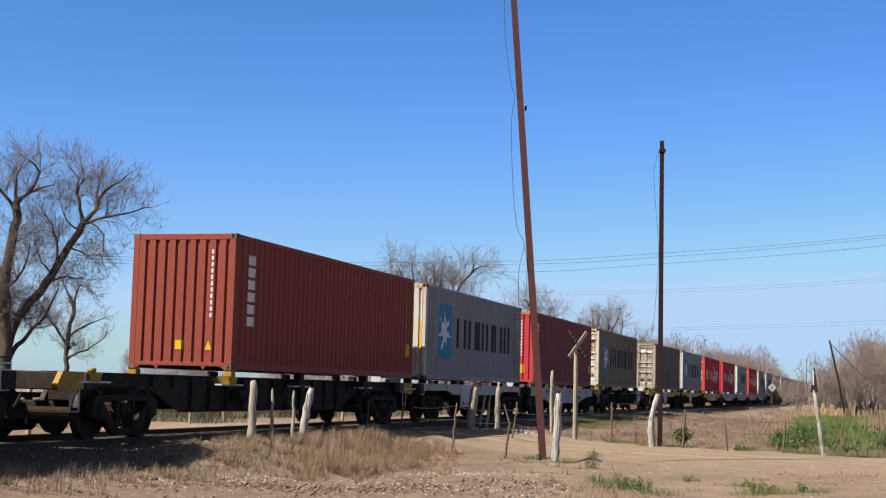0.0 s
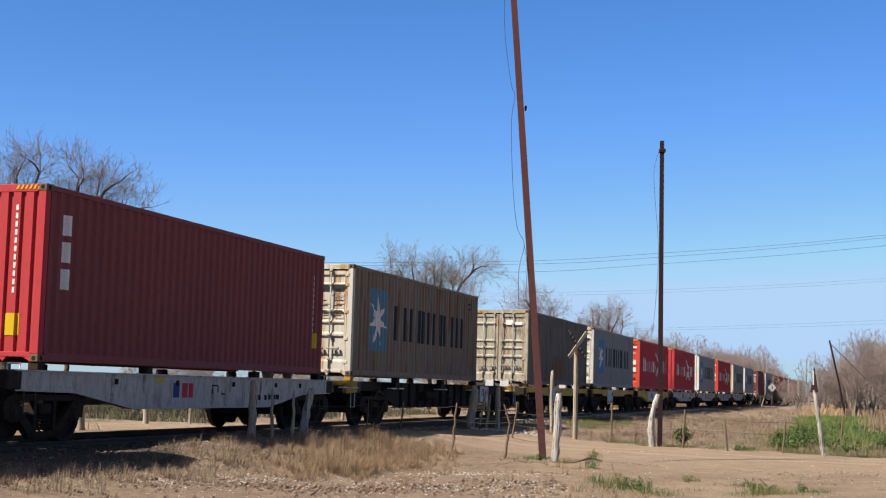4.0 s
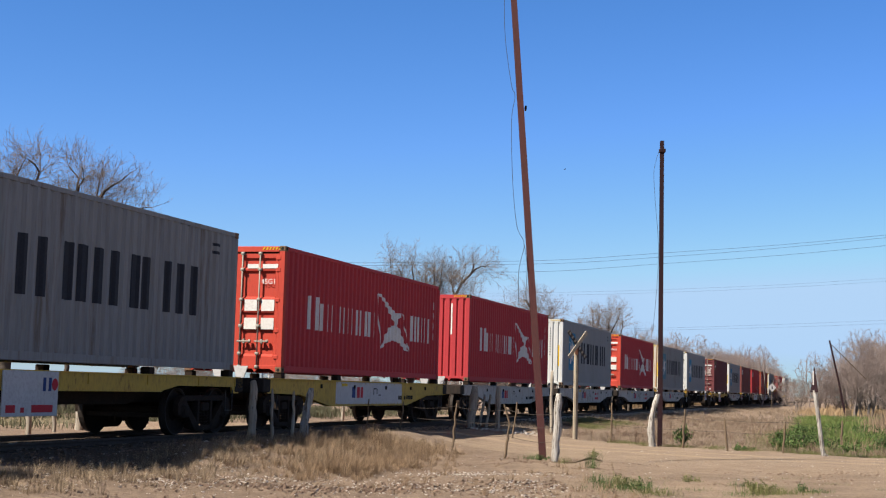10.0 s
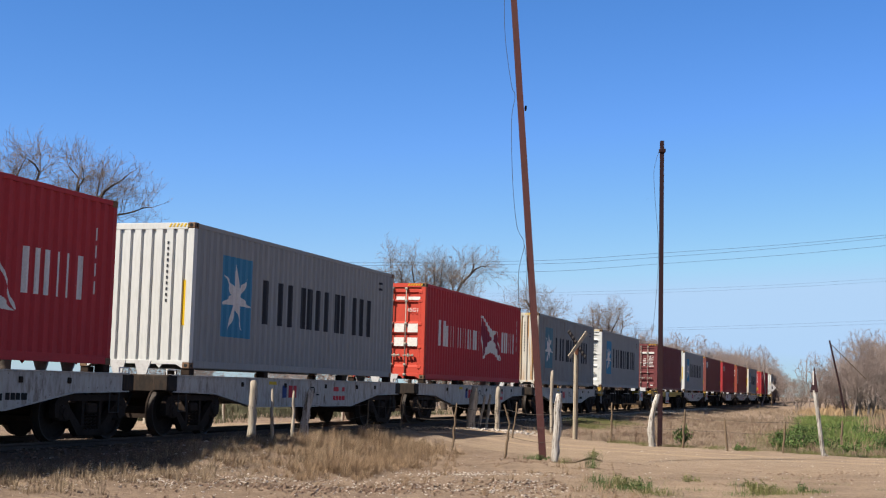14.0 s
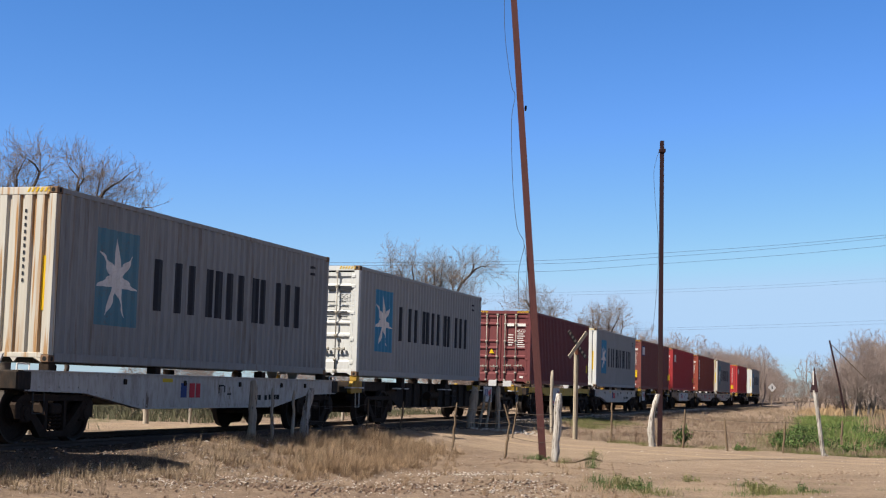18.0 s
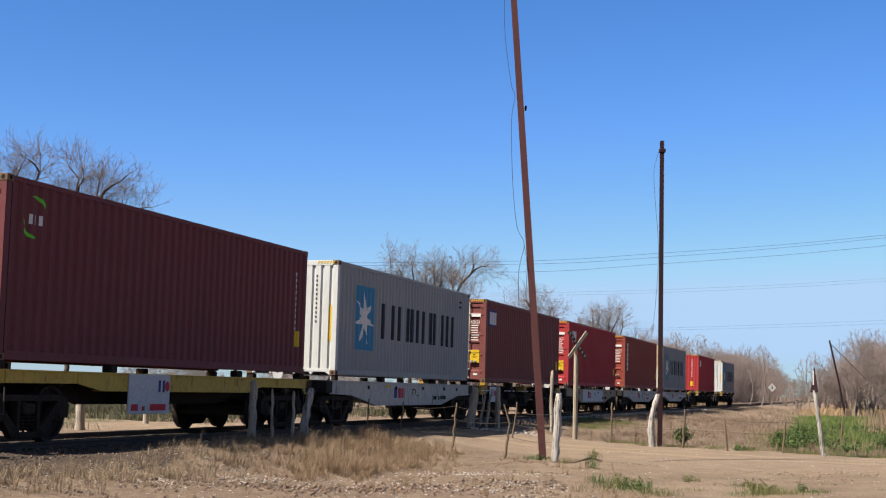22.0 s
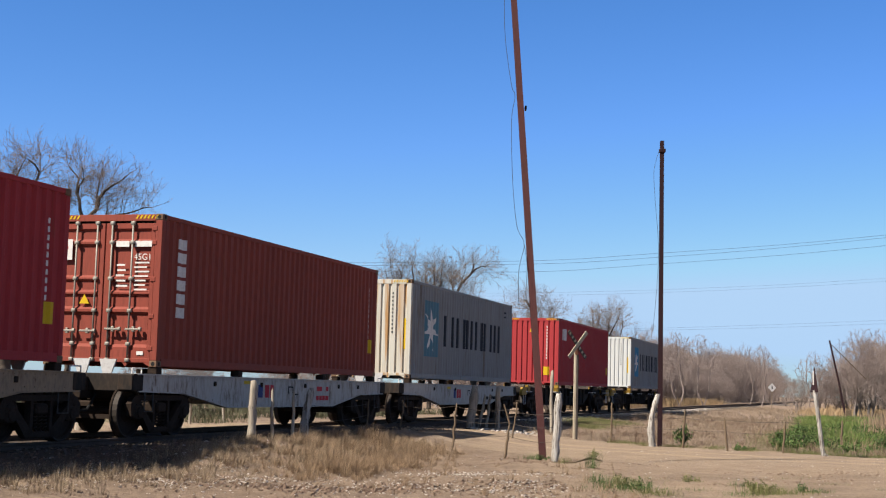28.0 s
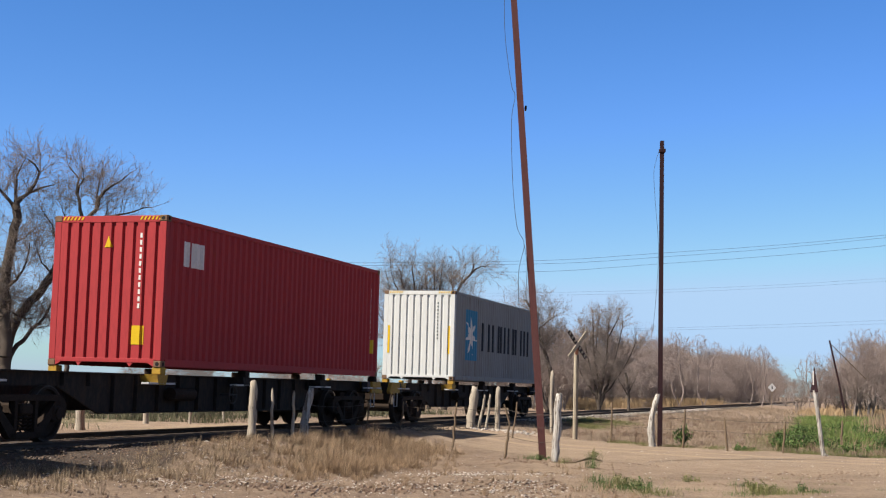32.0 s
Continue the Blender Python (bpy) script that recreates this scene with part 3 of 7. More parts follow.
def container(label, s, style, front="blank", end_paint="", marks=None, group="containers on the train", sticker=False, striped=True):
    """A forty-foot high-cube box; its origin is at the middle of the front sill."""
    side, end = PAINT[style], PAINT[end_paint or style]
    box = tagged(new("shipping_container"), label, "shipping container", group)
    MOVERS.append((box, s, CENTRE, RAIL + BED))
    spun = Matrix.Translation((0, BOX_L, 0)) @ Matrix.Rotation(math.pi, 4, "Z")
    W2 = BOX_W / 2
    panel = shared("side_panel", lambda: sheet(SIDE_P, 0.155, BOX_H - 0.09, on_side))
    part("side_panel", panel, side, box)
    part("side_panel", panel, side, box, at=spun)
    part("roof_panel", shared("roof_panel", lambda: sheet([(0.1 + 0.24 * i + (0.03 if j else 0), 0.012 * (k % 2)) for i in range(50)
         for j, k in ((0, i), (1, i + 1))], -W2 + 0.05, W2 - 0.05, lambda w, d, z: (z, w, BOX_H - 0.026 - d))), side, box)
    part("floor", shared("floor", lambda: Geo().box(-W2 + 0.06, W2 - 0.06, 0.12, BOX_L - 0.12, 0.13, 0.16)), UNDER, box)
    for m in (None, spun):
        part("bottom_rail", shared("bottom_rail", lambda: Geo().box(W2 - 0.052, W2 - 0.004, 0.17, BOX_L - 0.17, 0.012, 0.157, 0.006)), side, box, at=m)
        part("top_rail", shared("top_rail", lambda: Geo().box(W2 - 0.062, W2 - 0.003, 0.17, BOX_L - 0.17, BOX_H - 0.095, BOX_H - 0.010, 0.006)), side, box, at=m)
        part("header_rail", shared("header_rail", lambda: Geo().box(-W2 + 0.16, W2 - 0.16, 0.006, 0.075, BOX_H - 0.135, BOX_H - 0.008, 0.006)), end, box, at=m)
        part("sill_rail", shared("sill_rail", lambda: Geo().box(-W2 + 0.15, W2 - 0.15, 0.006, 0.075, 0.075, 0.157, 0.006)
             .prism([(-W2 + 0.15, 0.08), (-W2 + 0.30, 0.08), (-W2 + 0.15, 0.0)], 1, 0.01, 0.05).prism([(W2 - 0.15, 0.08), (W2 - 0.30, 0.08), (W2 - 0.15, 0.0)], 1, 0.01, 0.05)
             .prism([(-0.62, 0.08), (-0.48, 0.08), (-0.55, -0.0)], 1, 0.012, 0.05).prism([(0.48, 0.08), (0.62, 0.08), (0.55, -0.0)], 1, 0.012, 0.05)), end, box, at=m)
        for k in (-1, 1):
            part("corner_post", shared("corner_post", lambda: Geo().box(-0.075, 0.075, 0.006, 0.15, 0.118, BOX_H - 0.118, 0.012)),
                 end if m is None else side, box, at=(m or Matrix()) @ Matrix.Translation((k * (W2 - 0.081), 0, 0)))
            for z in (0, BOX_H - 0.118):
                c = part("corner_casting", shared("corner_casting%d" % k, lambda: casting()), CASTING, box,
                         at=(m or Matrix()) @ Matrix.Translation((k * (W2 - 0.081), 0, z)))
                if m is None and k == 1:
                    part("slot", shared("casting_slot", lambda: casting_holes()[0]), GASKET, c)
                    part("slot", shared("casting_side_slot", lambda: casting_holes()[1]), GASKET, c)
    for kind, m, paint in ((front, Matrix(), end), ("door" if front == "blank" else "blank", spun, side)):
        if kind == "blank":
            part("end_panel", shared("end_panel", lambda: sheet(END_P, 0.155, BOX_H - 0.13, on_front)), paint, box, at=m)
            continue
        part("gasket", shared("gasket", lambda: Geo().box(-W2 + 0.15, W2 - 0.15, 0.088, 0.10, 0.14, BOX_H - 0.12)), GASKET, box, at=m)
        for k in (-1, 1):
            leaf = part("door", shared("door%d" % k, (lambda k=k: mirrored(Geo().box(0.012, 1.062, 0.076, 0.086, 0.13, 2.72), k))), paint, box, at=m)
            part("pressed_panel", shared("pressed_panel%d" % k, (lambda k=k: mirrored(door_leaf(), k))), paint, leaf)
            for x0, x1 in ((0.012, 0.13), (0.98, 1.062)):
                part("stile", shared("stile%d%d" % (k, x0 * 10), (lambda k=k, x0=x0, x1=x1: mirrored(Geo().box(x0, x1, 0.018, 0.074, 0.13, 2.72, 0.006), k))), paint, leaf)
            for x in (0.16, 0.60):
                part("locking_bar", shared("locking_bar", lock_bar, True), BAR if style not in ("red", "orange", "oxide", "brown", "maroon") or x else paint, leaf, at=(k * x, 0, 0))
                part("handle", shared("bar_handle", bar_handle), BAR, leaf, at=(k * x + (0.11 if k > 0 else -0.11), 0, 0.68 + 0.02 * k))
            for z in (0.35, 0.95, 1.65, 2.35, 2.62):
                part("hinge", shared("hinge", lambda: Geo().box(-0.06, 0.05, -0.004, 0.05, -0.045, 0.045, 0.01)), paint, leaf, at=(k * 1.06, 0, z))
    front_p = END_P if front == "blank" else FLAT
    if striped:
        for k in (-1, 1):
            tagged(part("hazard_stripes", shared("hazard%d" % k, (lambda k=k: decal(
                [[(k * 1.04 + 0.08 * i * -k, BOX_H - 0.09), (k * 1.04 + 0.08 * i * -k + 0.035, BOX_H - 0.09), (k * 1.04 + 0.08 * i * -k + 0.075, BOX_H - 0.02),
                  (k * 1.04 + 0.08 * i * -k + 0.04, BOX_H - 0.02)] for i in range(6)], FLAT, on_front, 0.0))), STICKER, box, "yellow hazard stripes"), kind="stuff")
    for layer, (name, material, shapes, face, note) in enumerate(marks or []):
        up = 0.003 + 0.0012 * layer
        for shape in shapes:
            if face == "side":
                g = decal([shape], SIDE_P, on_side, up)
            elif face == "end":
                g = decal([shape], END_P, on_front, up)
            else:
                g = decal([shape], FLAT, lambda w, d, z: (w, 0.016 + d, z), up)
            part(name, g, material, box, note)
    if front == "door":
        part("size_code", CODE_TEXT, LETTER_D if style in ("grey", "silver", "beige", "worn") else LETTER_W, box, at=(0.82, 0.010, 2.02))
        if sticker:
            part("caution_sign", Geo().box(0.63, 0.98, 0.006, 0.012, 0.66, 1.10), STICKER, box, "yellow caution sign")
            part("caution_lettering", CAUTION_TEXT, GASKET, box, at=(0.805, 0.002, 0.98))
    return box


def mirrored(g, k):
    if k < 0:
        g.v = [(-x, y, z) for x, y, z in g.v]
    return g


def word(y, z, hgt, widths, gap, stroke, slots=2):
    """A painted word as plain upright bars, two to a letter."""
    out = []
    for w in widths:
        out += [rect(y, y + stroke, z, z + hgt), rect(y + w - stroke, y + w, z, z + hgt)]
        y += w + gap
    return out


def bars_down(x, z, n, w, hgt, pitch):
    """A column of small plain bars for a vertical code."""
    return [rect(x, x + w, z - i * pitch - hgt, z - i * pitch) for i in range(n)]


def rows_of_bars(x0, x1, z, n, hgt, pitch):
    return [rect(x0 + random.uniform(0, 0.04), x1 - random.uniform(0, 0.3) * (x1 - x0), z - i * pitch - hgt, z - i * pitch) for i in range(n)]


def star_marks(old=False, front="blank", faded=False):
    blue = LETTER_BLUE_OLD if old else LETTER_BLUE
    w = []
    for a, b in ((3.45, 4.55), (4.78, 5.84), (6.02, 6.86), (7.10, 8.08), (8.22, 9.30), (9.50, 10.38)):
        w += [rect(a, a + 0.31, 1.05, 2.02), rect(b - 0.31, b, 1.05, 2.02)]
    m = [("logo_panel", blue, [rect(1.32, 2.84, 0.69, 2.38)], "side", "blue square panel"),
         ("logo_star", LETTER_W, [star(2.06, 1.52, 0.74, 0.24)], "side", "white seven-pointed star"),
         ("lettering_bar", LETTER_D, w, "side", "row of charcoal bars"),
         ("code_bar", LETTER_D, bars_down(11.04, 2.58, 2, 0.36, 0.06, 0.16), "side", "")]
    if front == "blank":
        m += [("code_column", LETTER_D, bars_down(0.62, 2.52, 11, 0.04, 0.06, 0.115), "end", ""),
              ("warning_strip", STICKER, [rect(0.99, 1.06, 0.85, 1.75)], "end", "yellow warning strip"),
              ("warning_strip", STICKER, [rect(-1.06, -0.99, 0.85, 1.75)], "end", "yellow warning strip")]
    else:
        m += [("code_bar", LETTER_D, [rect(0.28, 0.56, 2.25, 2.36), rect(0.66, 1.02, 2.25, 2.36)], "door", ""),
              ("data_bar", LETTER_D, rows_of_bars(0.30, 0.56, 1.95, 4, 0.03, 0.13) + rows_of_bars(0.66, 0.96, 1.95, 4, 0.03, 0.13), "door", "")]
    return m


def rider_marks(front="door", field=False):
    """White painted word on red, with a bird-like white shape before its last part."""
    w = word(1.52, 1.06, 0.80, [0.66], 0.2, 0.13) + word(2.34, 1.06, 0.66, [0.52, 0.66, 0.44, 0.5, 0.5, 0.5], 0.16, 0.11)
    w += word(9.42, 1.08, 0.74, [0.44, 0.46, 0.52], 0.16, 0.12)
    wing = [(6.40, 2.28), (6.68, 2.27), (6.98, 2.17), (7.50, 1.97), (8.00, 1.82), (8.58, 1.84), (8.22, 1.62), (8.05, 1.44), (7.60, 1.70), (7.05, 2.02), (6.70, 2.18), (6.44, 2.22)]
    body = [(8.05, 1.455), (8.36, 1.40), (8.80, 1.04), (9.22, 0.78), (8.90, 0.79), (8.40, 0.98), (7.80, 1.04), (7.20, 0.94), (6.78, 0.74), (7.08, 1.13), (7.45, 1.38), (7.80, 1.46)]
    rim = [[(6.36, 2.24), (6.41, 2.24), (6.58, 1.70), (6.80, 0.80), (6.75, 0.80), (6.53, 1.70)], [(8.60, 1.82), (8.65, 1.82), (9.27, 0.80), (9.21, 0.80)]]
    m = [("logo_field", FIELD, [[(6.45, 2.16), (8.02, 1.42), (7.3, 1.25), (6.80, 0.80)], [(8.55, 1.80), (8.20, 1.52), (8.40, 1.36), (9.18, 0.82)]], "side", "dark wine-red field")] if field else []
    m += [("logo_line", LETTER_W, rim, "side", "thin white line"),
         ("lettering_bar", LETTER_W, w, "side", "row of white bars"), ("logo_bird", LETTER_W, [wing, body], "side", "white wing-like shape"),
         ("code_bar", LETTER_W, bars_down(11.5, 2.35, 4, 0.08, 0.22, 0.31), "side", "")]
    if front == "door":
        m += [("data_plate", LETTER_W, [rect(0.24, 0.55, 1.40, 1.66), rect(0.66, 0.98, 1.40, 1.66), rect(0.24, 0.55, 0.98, 1.24), rect(0.66, 0.98, 0.98, 1.24)], "door", "white data plates"),
              ("code_bar", LETTER_W, [rect(0.28, 0.56, 2.38, 2.48), rect(0.66, 1.04, 2.38, 2.48)], "door", ""),
              ("logo_mark", LETTER_W, [[(-0.45, 2.0), (-0.30, 2.3), (-0.12, 1.95)]], "door", "")]
    else:
        m += [("code_column", LETTER_W, [rect(0.55, 0.61, 1.55, 2.6)], "end", "")]
    return m


def arc(cx, cz, r, q, a0, a1):
    """A curved stroke that thins towards its ends."""
    n, mid = 8, (r + q) / 2
    out = []
    for i in range(n + 1):
        a, w = a0 + (a1 - a0) * i / n, math.sin(math.pi * i / n) * 0.9 + 0.1
        out.append((a, mid + (r - mid) * w, mid + (q - mid) * w))
    return [(cx + ro * math.cos(a), cz + ro * math.sin(a)) for a, ro, _ in out] + [(cx + ri * math.cos(a), cz + ri * math.sin(a)) for a, _, ri in reversed(out)]


def lease_marks(kind, front, low=False):
    m = []
    if kind == "column":
        m.append(("lettering_bar", LETTER_W, bars_down(0.70, 2.49, 6, 0.32, 0.20, 0.265), "side", "column of white bars"))
    if kind == "short":
        m.append(("lettering_bar", LETTER_W, [rect(0.75, 1.0, 1.98, 2.47), rect(1.06, 1.36, 1.98, 2.47), rect(1.44, 1.62, 1.98, 2.47)], "side", "white bars"))
    if kind == "panel":
        m += [("logo_panel", LETTER_NAVY, [rect(0.40, 1.52, 1.98, 2.54)], "side", "navy panel"),
              ("lettering_bar", LETTER_W, [rect(0.46, 0.76, 2.04, 2.48), rect(0.84, 1.14, 2.04, 2.48), rect(1.24, 1.46, 2.04, 2.48)], "side", "white bars")]
    if kind == "leaf":
        m += [("logo_mark", LETTER_GREEN, [arc(0.82, 2.30, 0.36, 0.30, 0.2, 1.9), arc(0.82, 2.30, 0.36, 0.30, 3.3, 5.0)], "side", "green curved stroke"),
              ("lettering_bar", LETTER_W, [rect(0.68, 0.74, 2.18, 2.34), rect(0.82, 0.88, 2.18, 2.34), rect(0.96, 1.02, 2.18, 2.34)], "side", "")]
    if kind == "small":
        m.append(("lettering_bar", LETTER_W, bars_down(0.6, 2.45, 3, 0.22, 0.34, 0.45), "side", "white bars"))
    m += [("code_column", LETTER_W, bars_down(11.62, 2.35, 10, 0.06, 0.09, 0.14), "side", ""),
          ("warning_sticker", STICKER, [rect(11.55, 11.85, 0.62, 0.98)], "side", "yellow sticker")]
    if front == "blank":
        m += [("code_column", LETTER_W, bars_down(0.66, 2.55, 11, 0.045, 0.09, 0.135), "end", "column of white bars"),
              ("warning_sticker", STICKER, [rect(-0.12, 0.06, 0.42, 0.62) if low else rect(0.54, 0.80, 0.42, 0.78)], "end", "yellow sticker"),
              ("warning_triangle", STICKER, [[(0.58, 0.42), (0.74, 0.42), (0.66, 0.62)] if low else [(-0.10, 2.28), (0.06, 2.28), (-0.02, 2.50)]], "end", "yellow triangle")]
    else:
        m += [("code_bar", LETTER_W, [rect(0.24, 0.52, 2.27, 2.38), rect(0.64, 1.0, 2.27, 2.38)], "door", ""),
              ("data_bar", LETTER_W, rows_of_bars(0.26, 0.52, 1.94, 5, 0.035, 0.10) + rows_of_bars(0.64, 0.98, 1.98, 7, 0.03, 0.085), "door", ""),
              ("warning_triangle", STICKER, [[(-0.50, 1.18), (-0.28, 1.18), (-0.39, 1.36)]], "door", "yellow triangle"),
              ("data_plate", LETTER_W, [rect(0.78, 0.92, 0.22, 0.29)], "door", "")]
    return m


container("red-oxide corrugated container with white bars on a black wagon", 26.64, "oxide", "blank", marks=lease_marks("column", "blank", True), striped=False)
container("grey corrugated container with a blue star panel, end wall in a sunlit white tone", 40.03, "grey", "blank", "white", star_marks())
container("dull red corrugated container with small white bars, scuffed side", 54.53, "tex", "blank", "red", lease_marks("small", "blank"))
container("rust-streaked beige container with a faded blue star panel", 68.75, "beige", "door", "cream", star_marks(True, "door"))
container("worn grey container with rusty doors and a brown patch", 88.47, "worn", "door", "wornend",
          [("repair_patch", CASTING, [[(4.82, 0.30), (5.4, 0.22), (6.78, 0.28), (6.84, 0.9), (6.7, 1.22), (6.1, 1.14), (5.5, 1.25), (4.9, 1.12)]], "side", "brown rusty repair patch"),
           ("code_bar", LETTER_W, [rect(0.3, 0.58, 2.3, 2.5), rect(0.66, 0.96, 2.3, 2.42)], "door", "")])
container("grey corrugated container with a blue star panel and doors in a sunlit white tone", 102.38, "grey", "door", "white", star_marks(False, "door"))
container("red corrugated container with white bird shape, doors with white plates", 117.07, "red", "door", "orange", rider_marks("door"))
container("bright red corrugated container with white bird shape, plain end wall", 132.70, "red", "blank", "", rider_marks("blank"))
container("pale grey corrugated container with a bright blue star panel", 147.87, "silver", "blank", "clean", star_marks())
container("crimson container with white bird shape and orange-red plated doors", 163.10, "red", "door", "orange", rider_marks("door", True))
container("grey container with a faded star panel and rusty end wall in a sunlit cream tone", 178.35, "grey", "blank", "cream", star_marks(True))
container("clean pale grey container with a bright blue star panel, doors in a sunlit white tone", 192.71, "silver", "door", "clean", star_marks(False, "door"))
container("maroon corrugated container with a small green mark and doors", 212.44, "maroon", "door", "", lease_marks("leaf", "door"))
container("pale grey container with a blue star panel and end wall in a sunlit white tone", 226.67, "silver", "blank", "clean", star_marks())
container("red-brown container with a navy panel and a yellow caution sign", 241.10, "brown", "door", "", lease_marks("panel", "door"), sticker=True)
container("cherry red container with short white bars and a caution sign", 255.42, "cherry", "door", "", lease_marks("short", "door"), sticker=True)
container("red-brown container with a column of white bars and barred doors", 270.80, "oxide", "door", "",
          lease_marks("column", "door") + [("logo_plate", LETTER_W, [rect(-0.98, -0.70, 2.02, 2.42)], "door", "white square plate"), ("logo_mark", LETTER_RED, [[(-0.90, 2.24), (-0.78, 2.24), (-0.84, 2.36)]], "door", "")])
container("grey container with a star panel and rust-streaked end wall in a sunlit cream tone", 285.97, "grey", "blank", "cream", star_marks(True))
container("cherry red container with short white bars, plain ribbed end wall", 306.59, "cherry", "blank", "", lease_marks("short", "blank"))
container("grey container with blue star panel, last of the train", 326.13, "grey", "blank", "clean", star_marks())
container("dark red-oxide container ahead of the others", 5.90, "oxide", "blank", marks=lease_marks("column", "blank"))


# ---- wagons: origin on the rail's level at the middle of the wagon ----
WHEEL_R = 0.47


def wheelset_geo():
    g = Geo()
    for k in (-1, 1):
        x = k * (GAUGE / 2 - 0.02)
        g.lathe([(0.0, 0.10), (k * 0.0, WHEEL_R + 0.025), (k * 0.03, WHEEL_R + 0.02), (k * 0.035, WHEEL_R), (k * 0.135, WHEEL_R - 0.008), (k * 0.135, WHEEL_R - 0.07),
                 (k * 0.085, WHEEL_R - 0.085), (k * 0.07, 0.19), (k * 0.12, 0.14), (k * 0.16, 0.13), (k * 0.16, 0.075), (k * 0.34, 0.07), (k * 0.34, 0.0)], 0, (x, 0, 0), 28)
    g.tube([(-0.8, 0, 0), (0.8, 0, 0)], 0.085, 12)
    return g


def tread_geo(k):
    g = Geo()
    x = k * (GAUGE / 2 - 0.02)
    return g.lathe([(k * 0.032, WHEEL_R + 0.001), (k * 0.137, WHEEL_R - 0.006), (k * 0.138, WHEEL_R - 0.03)], 0, (x, 0, 0), 28)


def side_frame_geo(k):
    """Cast three-piece bogie side frame with its openings."""
    x0, x1 = k * 1.02, k * 1.14
    lo, hi = min(x0, x1), max(x0, x1)
    g = Geo()
    top = [(-1.13, 0.40), (-1.16, 0.62), (-1.06, 0.74), (-0.92, 0.78), (0.92, 0.78), (1.06, 0.74), (1.16, 0.62), (1.13, 0.40), (0.99, 0.40), (0.98, 0.60),
           (0.86, 0.68), (-0.86, 0.68), (-0.98, 0.60), (-0.99, 0.40)]
    g.prism(top, 0, lo, hi)
    for m in (-1, 1):
        g.prism([(m * 0.98, 0.66), (m * 0.84, 0.69), (m * 0.26, 0.20), (m * 0.26, 0.11), (m * 0.44, 0.11)], 0, lo, hi)
        g.prism([(m * 0.24, 0.18), (m * 0.32, 0.18), (m * 0.32, 0.69), (m * 0.24, 0.69)], 0, lo, hi)
        g.box(lo - 0.03, hi + 0.03, m * 0.875 - 0.14, m * 0.875 + 0.14, WHEEL_R - 0.13, WHEEL_R + 0.13, 0.03)
        g.lathe([(0, 0.10), (k * 0.05, 0.095), (k * 0.06, 0.0)], 0, (x1 if k > 0 else x1, m * 0.875, WHEEL_R), 14)
    g.box(lo, hi, -0.42, 0.42, 0.08, 0.19, 0.02)
    return g


def springs_geo(k):
    g = Geo()
    for y in (-0.14, 0.0, 0.14):
        pts = [(k * 1.08 + 0.055 * math.cos(i * 0.9), y + 0.055 * math.sin(i * 0.9), 0.20 + i * 0.0082) for i in range(30)]
        g.tube(pts, 0.014, 5)
    return g


def bogie(wagon, y):
    b = part("bogie", shared("bolster", lambda: Geo().box(-1.16, 1.16, -0.17, 0.17, 0.46, 0.64, 0.03).box(-0.3, 0.3, -0.3, 0.3, 0.64, 0.92, 0.03)
             .box(-0.95, 0.95, -1.25, -1.20, 0.34, 0.42).box(-0.95, 0.95, 1.20, 1.25, 0.34, 0.42)), UNDER, wagon, at=(0, y, 0))
    for k in (-1, 1):
        part("side_frame", shared("side_frame%d" % k, lambda k=k: side_frame_geo(k)), UNDER, b)
        part("spring_nest", shared("springs%d" % k, lambda k=k: springs_geo(k)), UNDER, b)
    for m in (-1, 1):
        ws = part("wheelset", shared("wheelset", wheelset_geo, False), UNDER, b, at=(0, m * 0.875, WHEEL_R))
        part("brake_beam", shared("brake_beam", lambda: Geo().tube([(-0.95, 0, 0), (0.95, 0, 0)], 0.04, 6).box(0.74, 0.90, -0.06, 0.06, -0.2, 0.2, 0.02).box(-0.90, -0.74, -0.06, 0.06, -0.2, 0.2, 0.02)),
             UNDER, b, at=(0, m * 0.335, 0.40))
        WHEELS.append((ws, (0, m * 0.875, WHEEL_R)))
    return b


TREADS = [tread_geo(k).mesh("tread") for k in (-1, 1)]


def coupler(wagon, y, k, reach):
    g = Geo().box(-0.07, 0.07, min(y, y + k * reach), max(y, y + k * reach), 0.72, 0.86, 0.02)
    e = y + k * reach
    g.box(-0.13, 0.17, e - 0.16, e + 0.16, 0.66, 0.93, 0.04).box(-0.20, -0.10, e - 0.10, e + 0.12, 0.70, 0.9, 0.03)
    part("coupler", g, UNDER, wagon)
    hose = [(0.35, y, 0.80), (0.36, y + k * 0.15, 0.62), (0.36, y + k * 0.3, 0.50), (0.34, y + k * reach, 0.47)]
    part("brake_hose", Geo().tube(hose, 0.025, 6), GASKET, wagon)


def stirrup(x, y, z0, z1, w):
    return Geo().tube([(x, y - w, z1), (x, y - w, z0), (x, y + w, z0), (x, y + w, z1)], 0.014, 6)


def pedestal(material, wagon, x, y, label=""):
    part("container_pad", shared("container_pad", lambda: Geo().box(-0.10, 0.10, -0.10, 0.10, 0, BED - 1.17, 0.015)), material, wagon, label, at=(x, y, 1.17))


def sill_marks(wagon, x, rows):
    """Plain shapes painted on the sill: (name, material, rectangles in along and height)."""
    for name, material, shapes, label in rows:
        for poly in shapes:
            part(name, Geo().prism(poly, 0, x, x + 0.004), material, wagon, label)


def wagon_thing(label, s):
    w = tagged(new("container_wagon"), label, "freight wagon", "wagons of the train")
    MOVERS.append((w, s, CENTRE, RAIL))
    return w


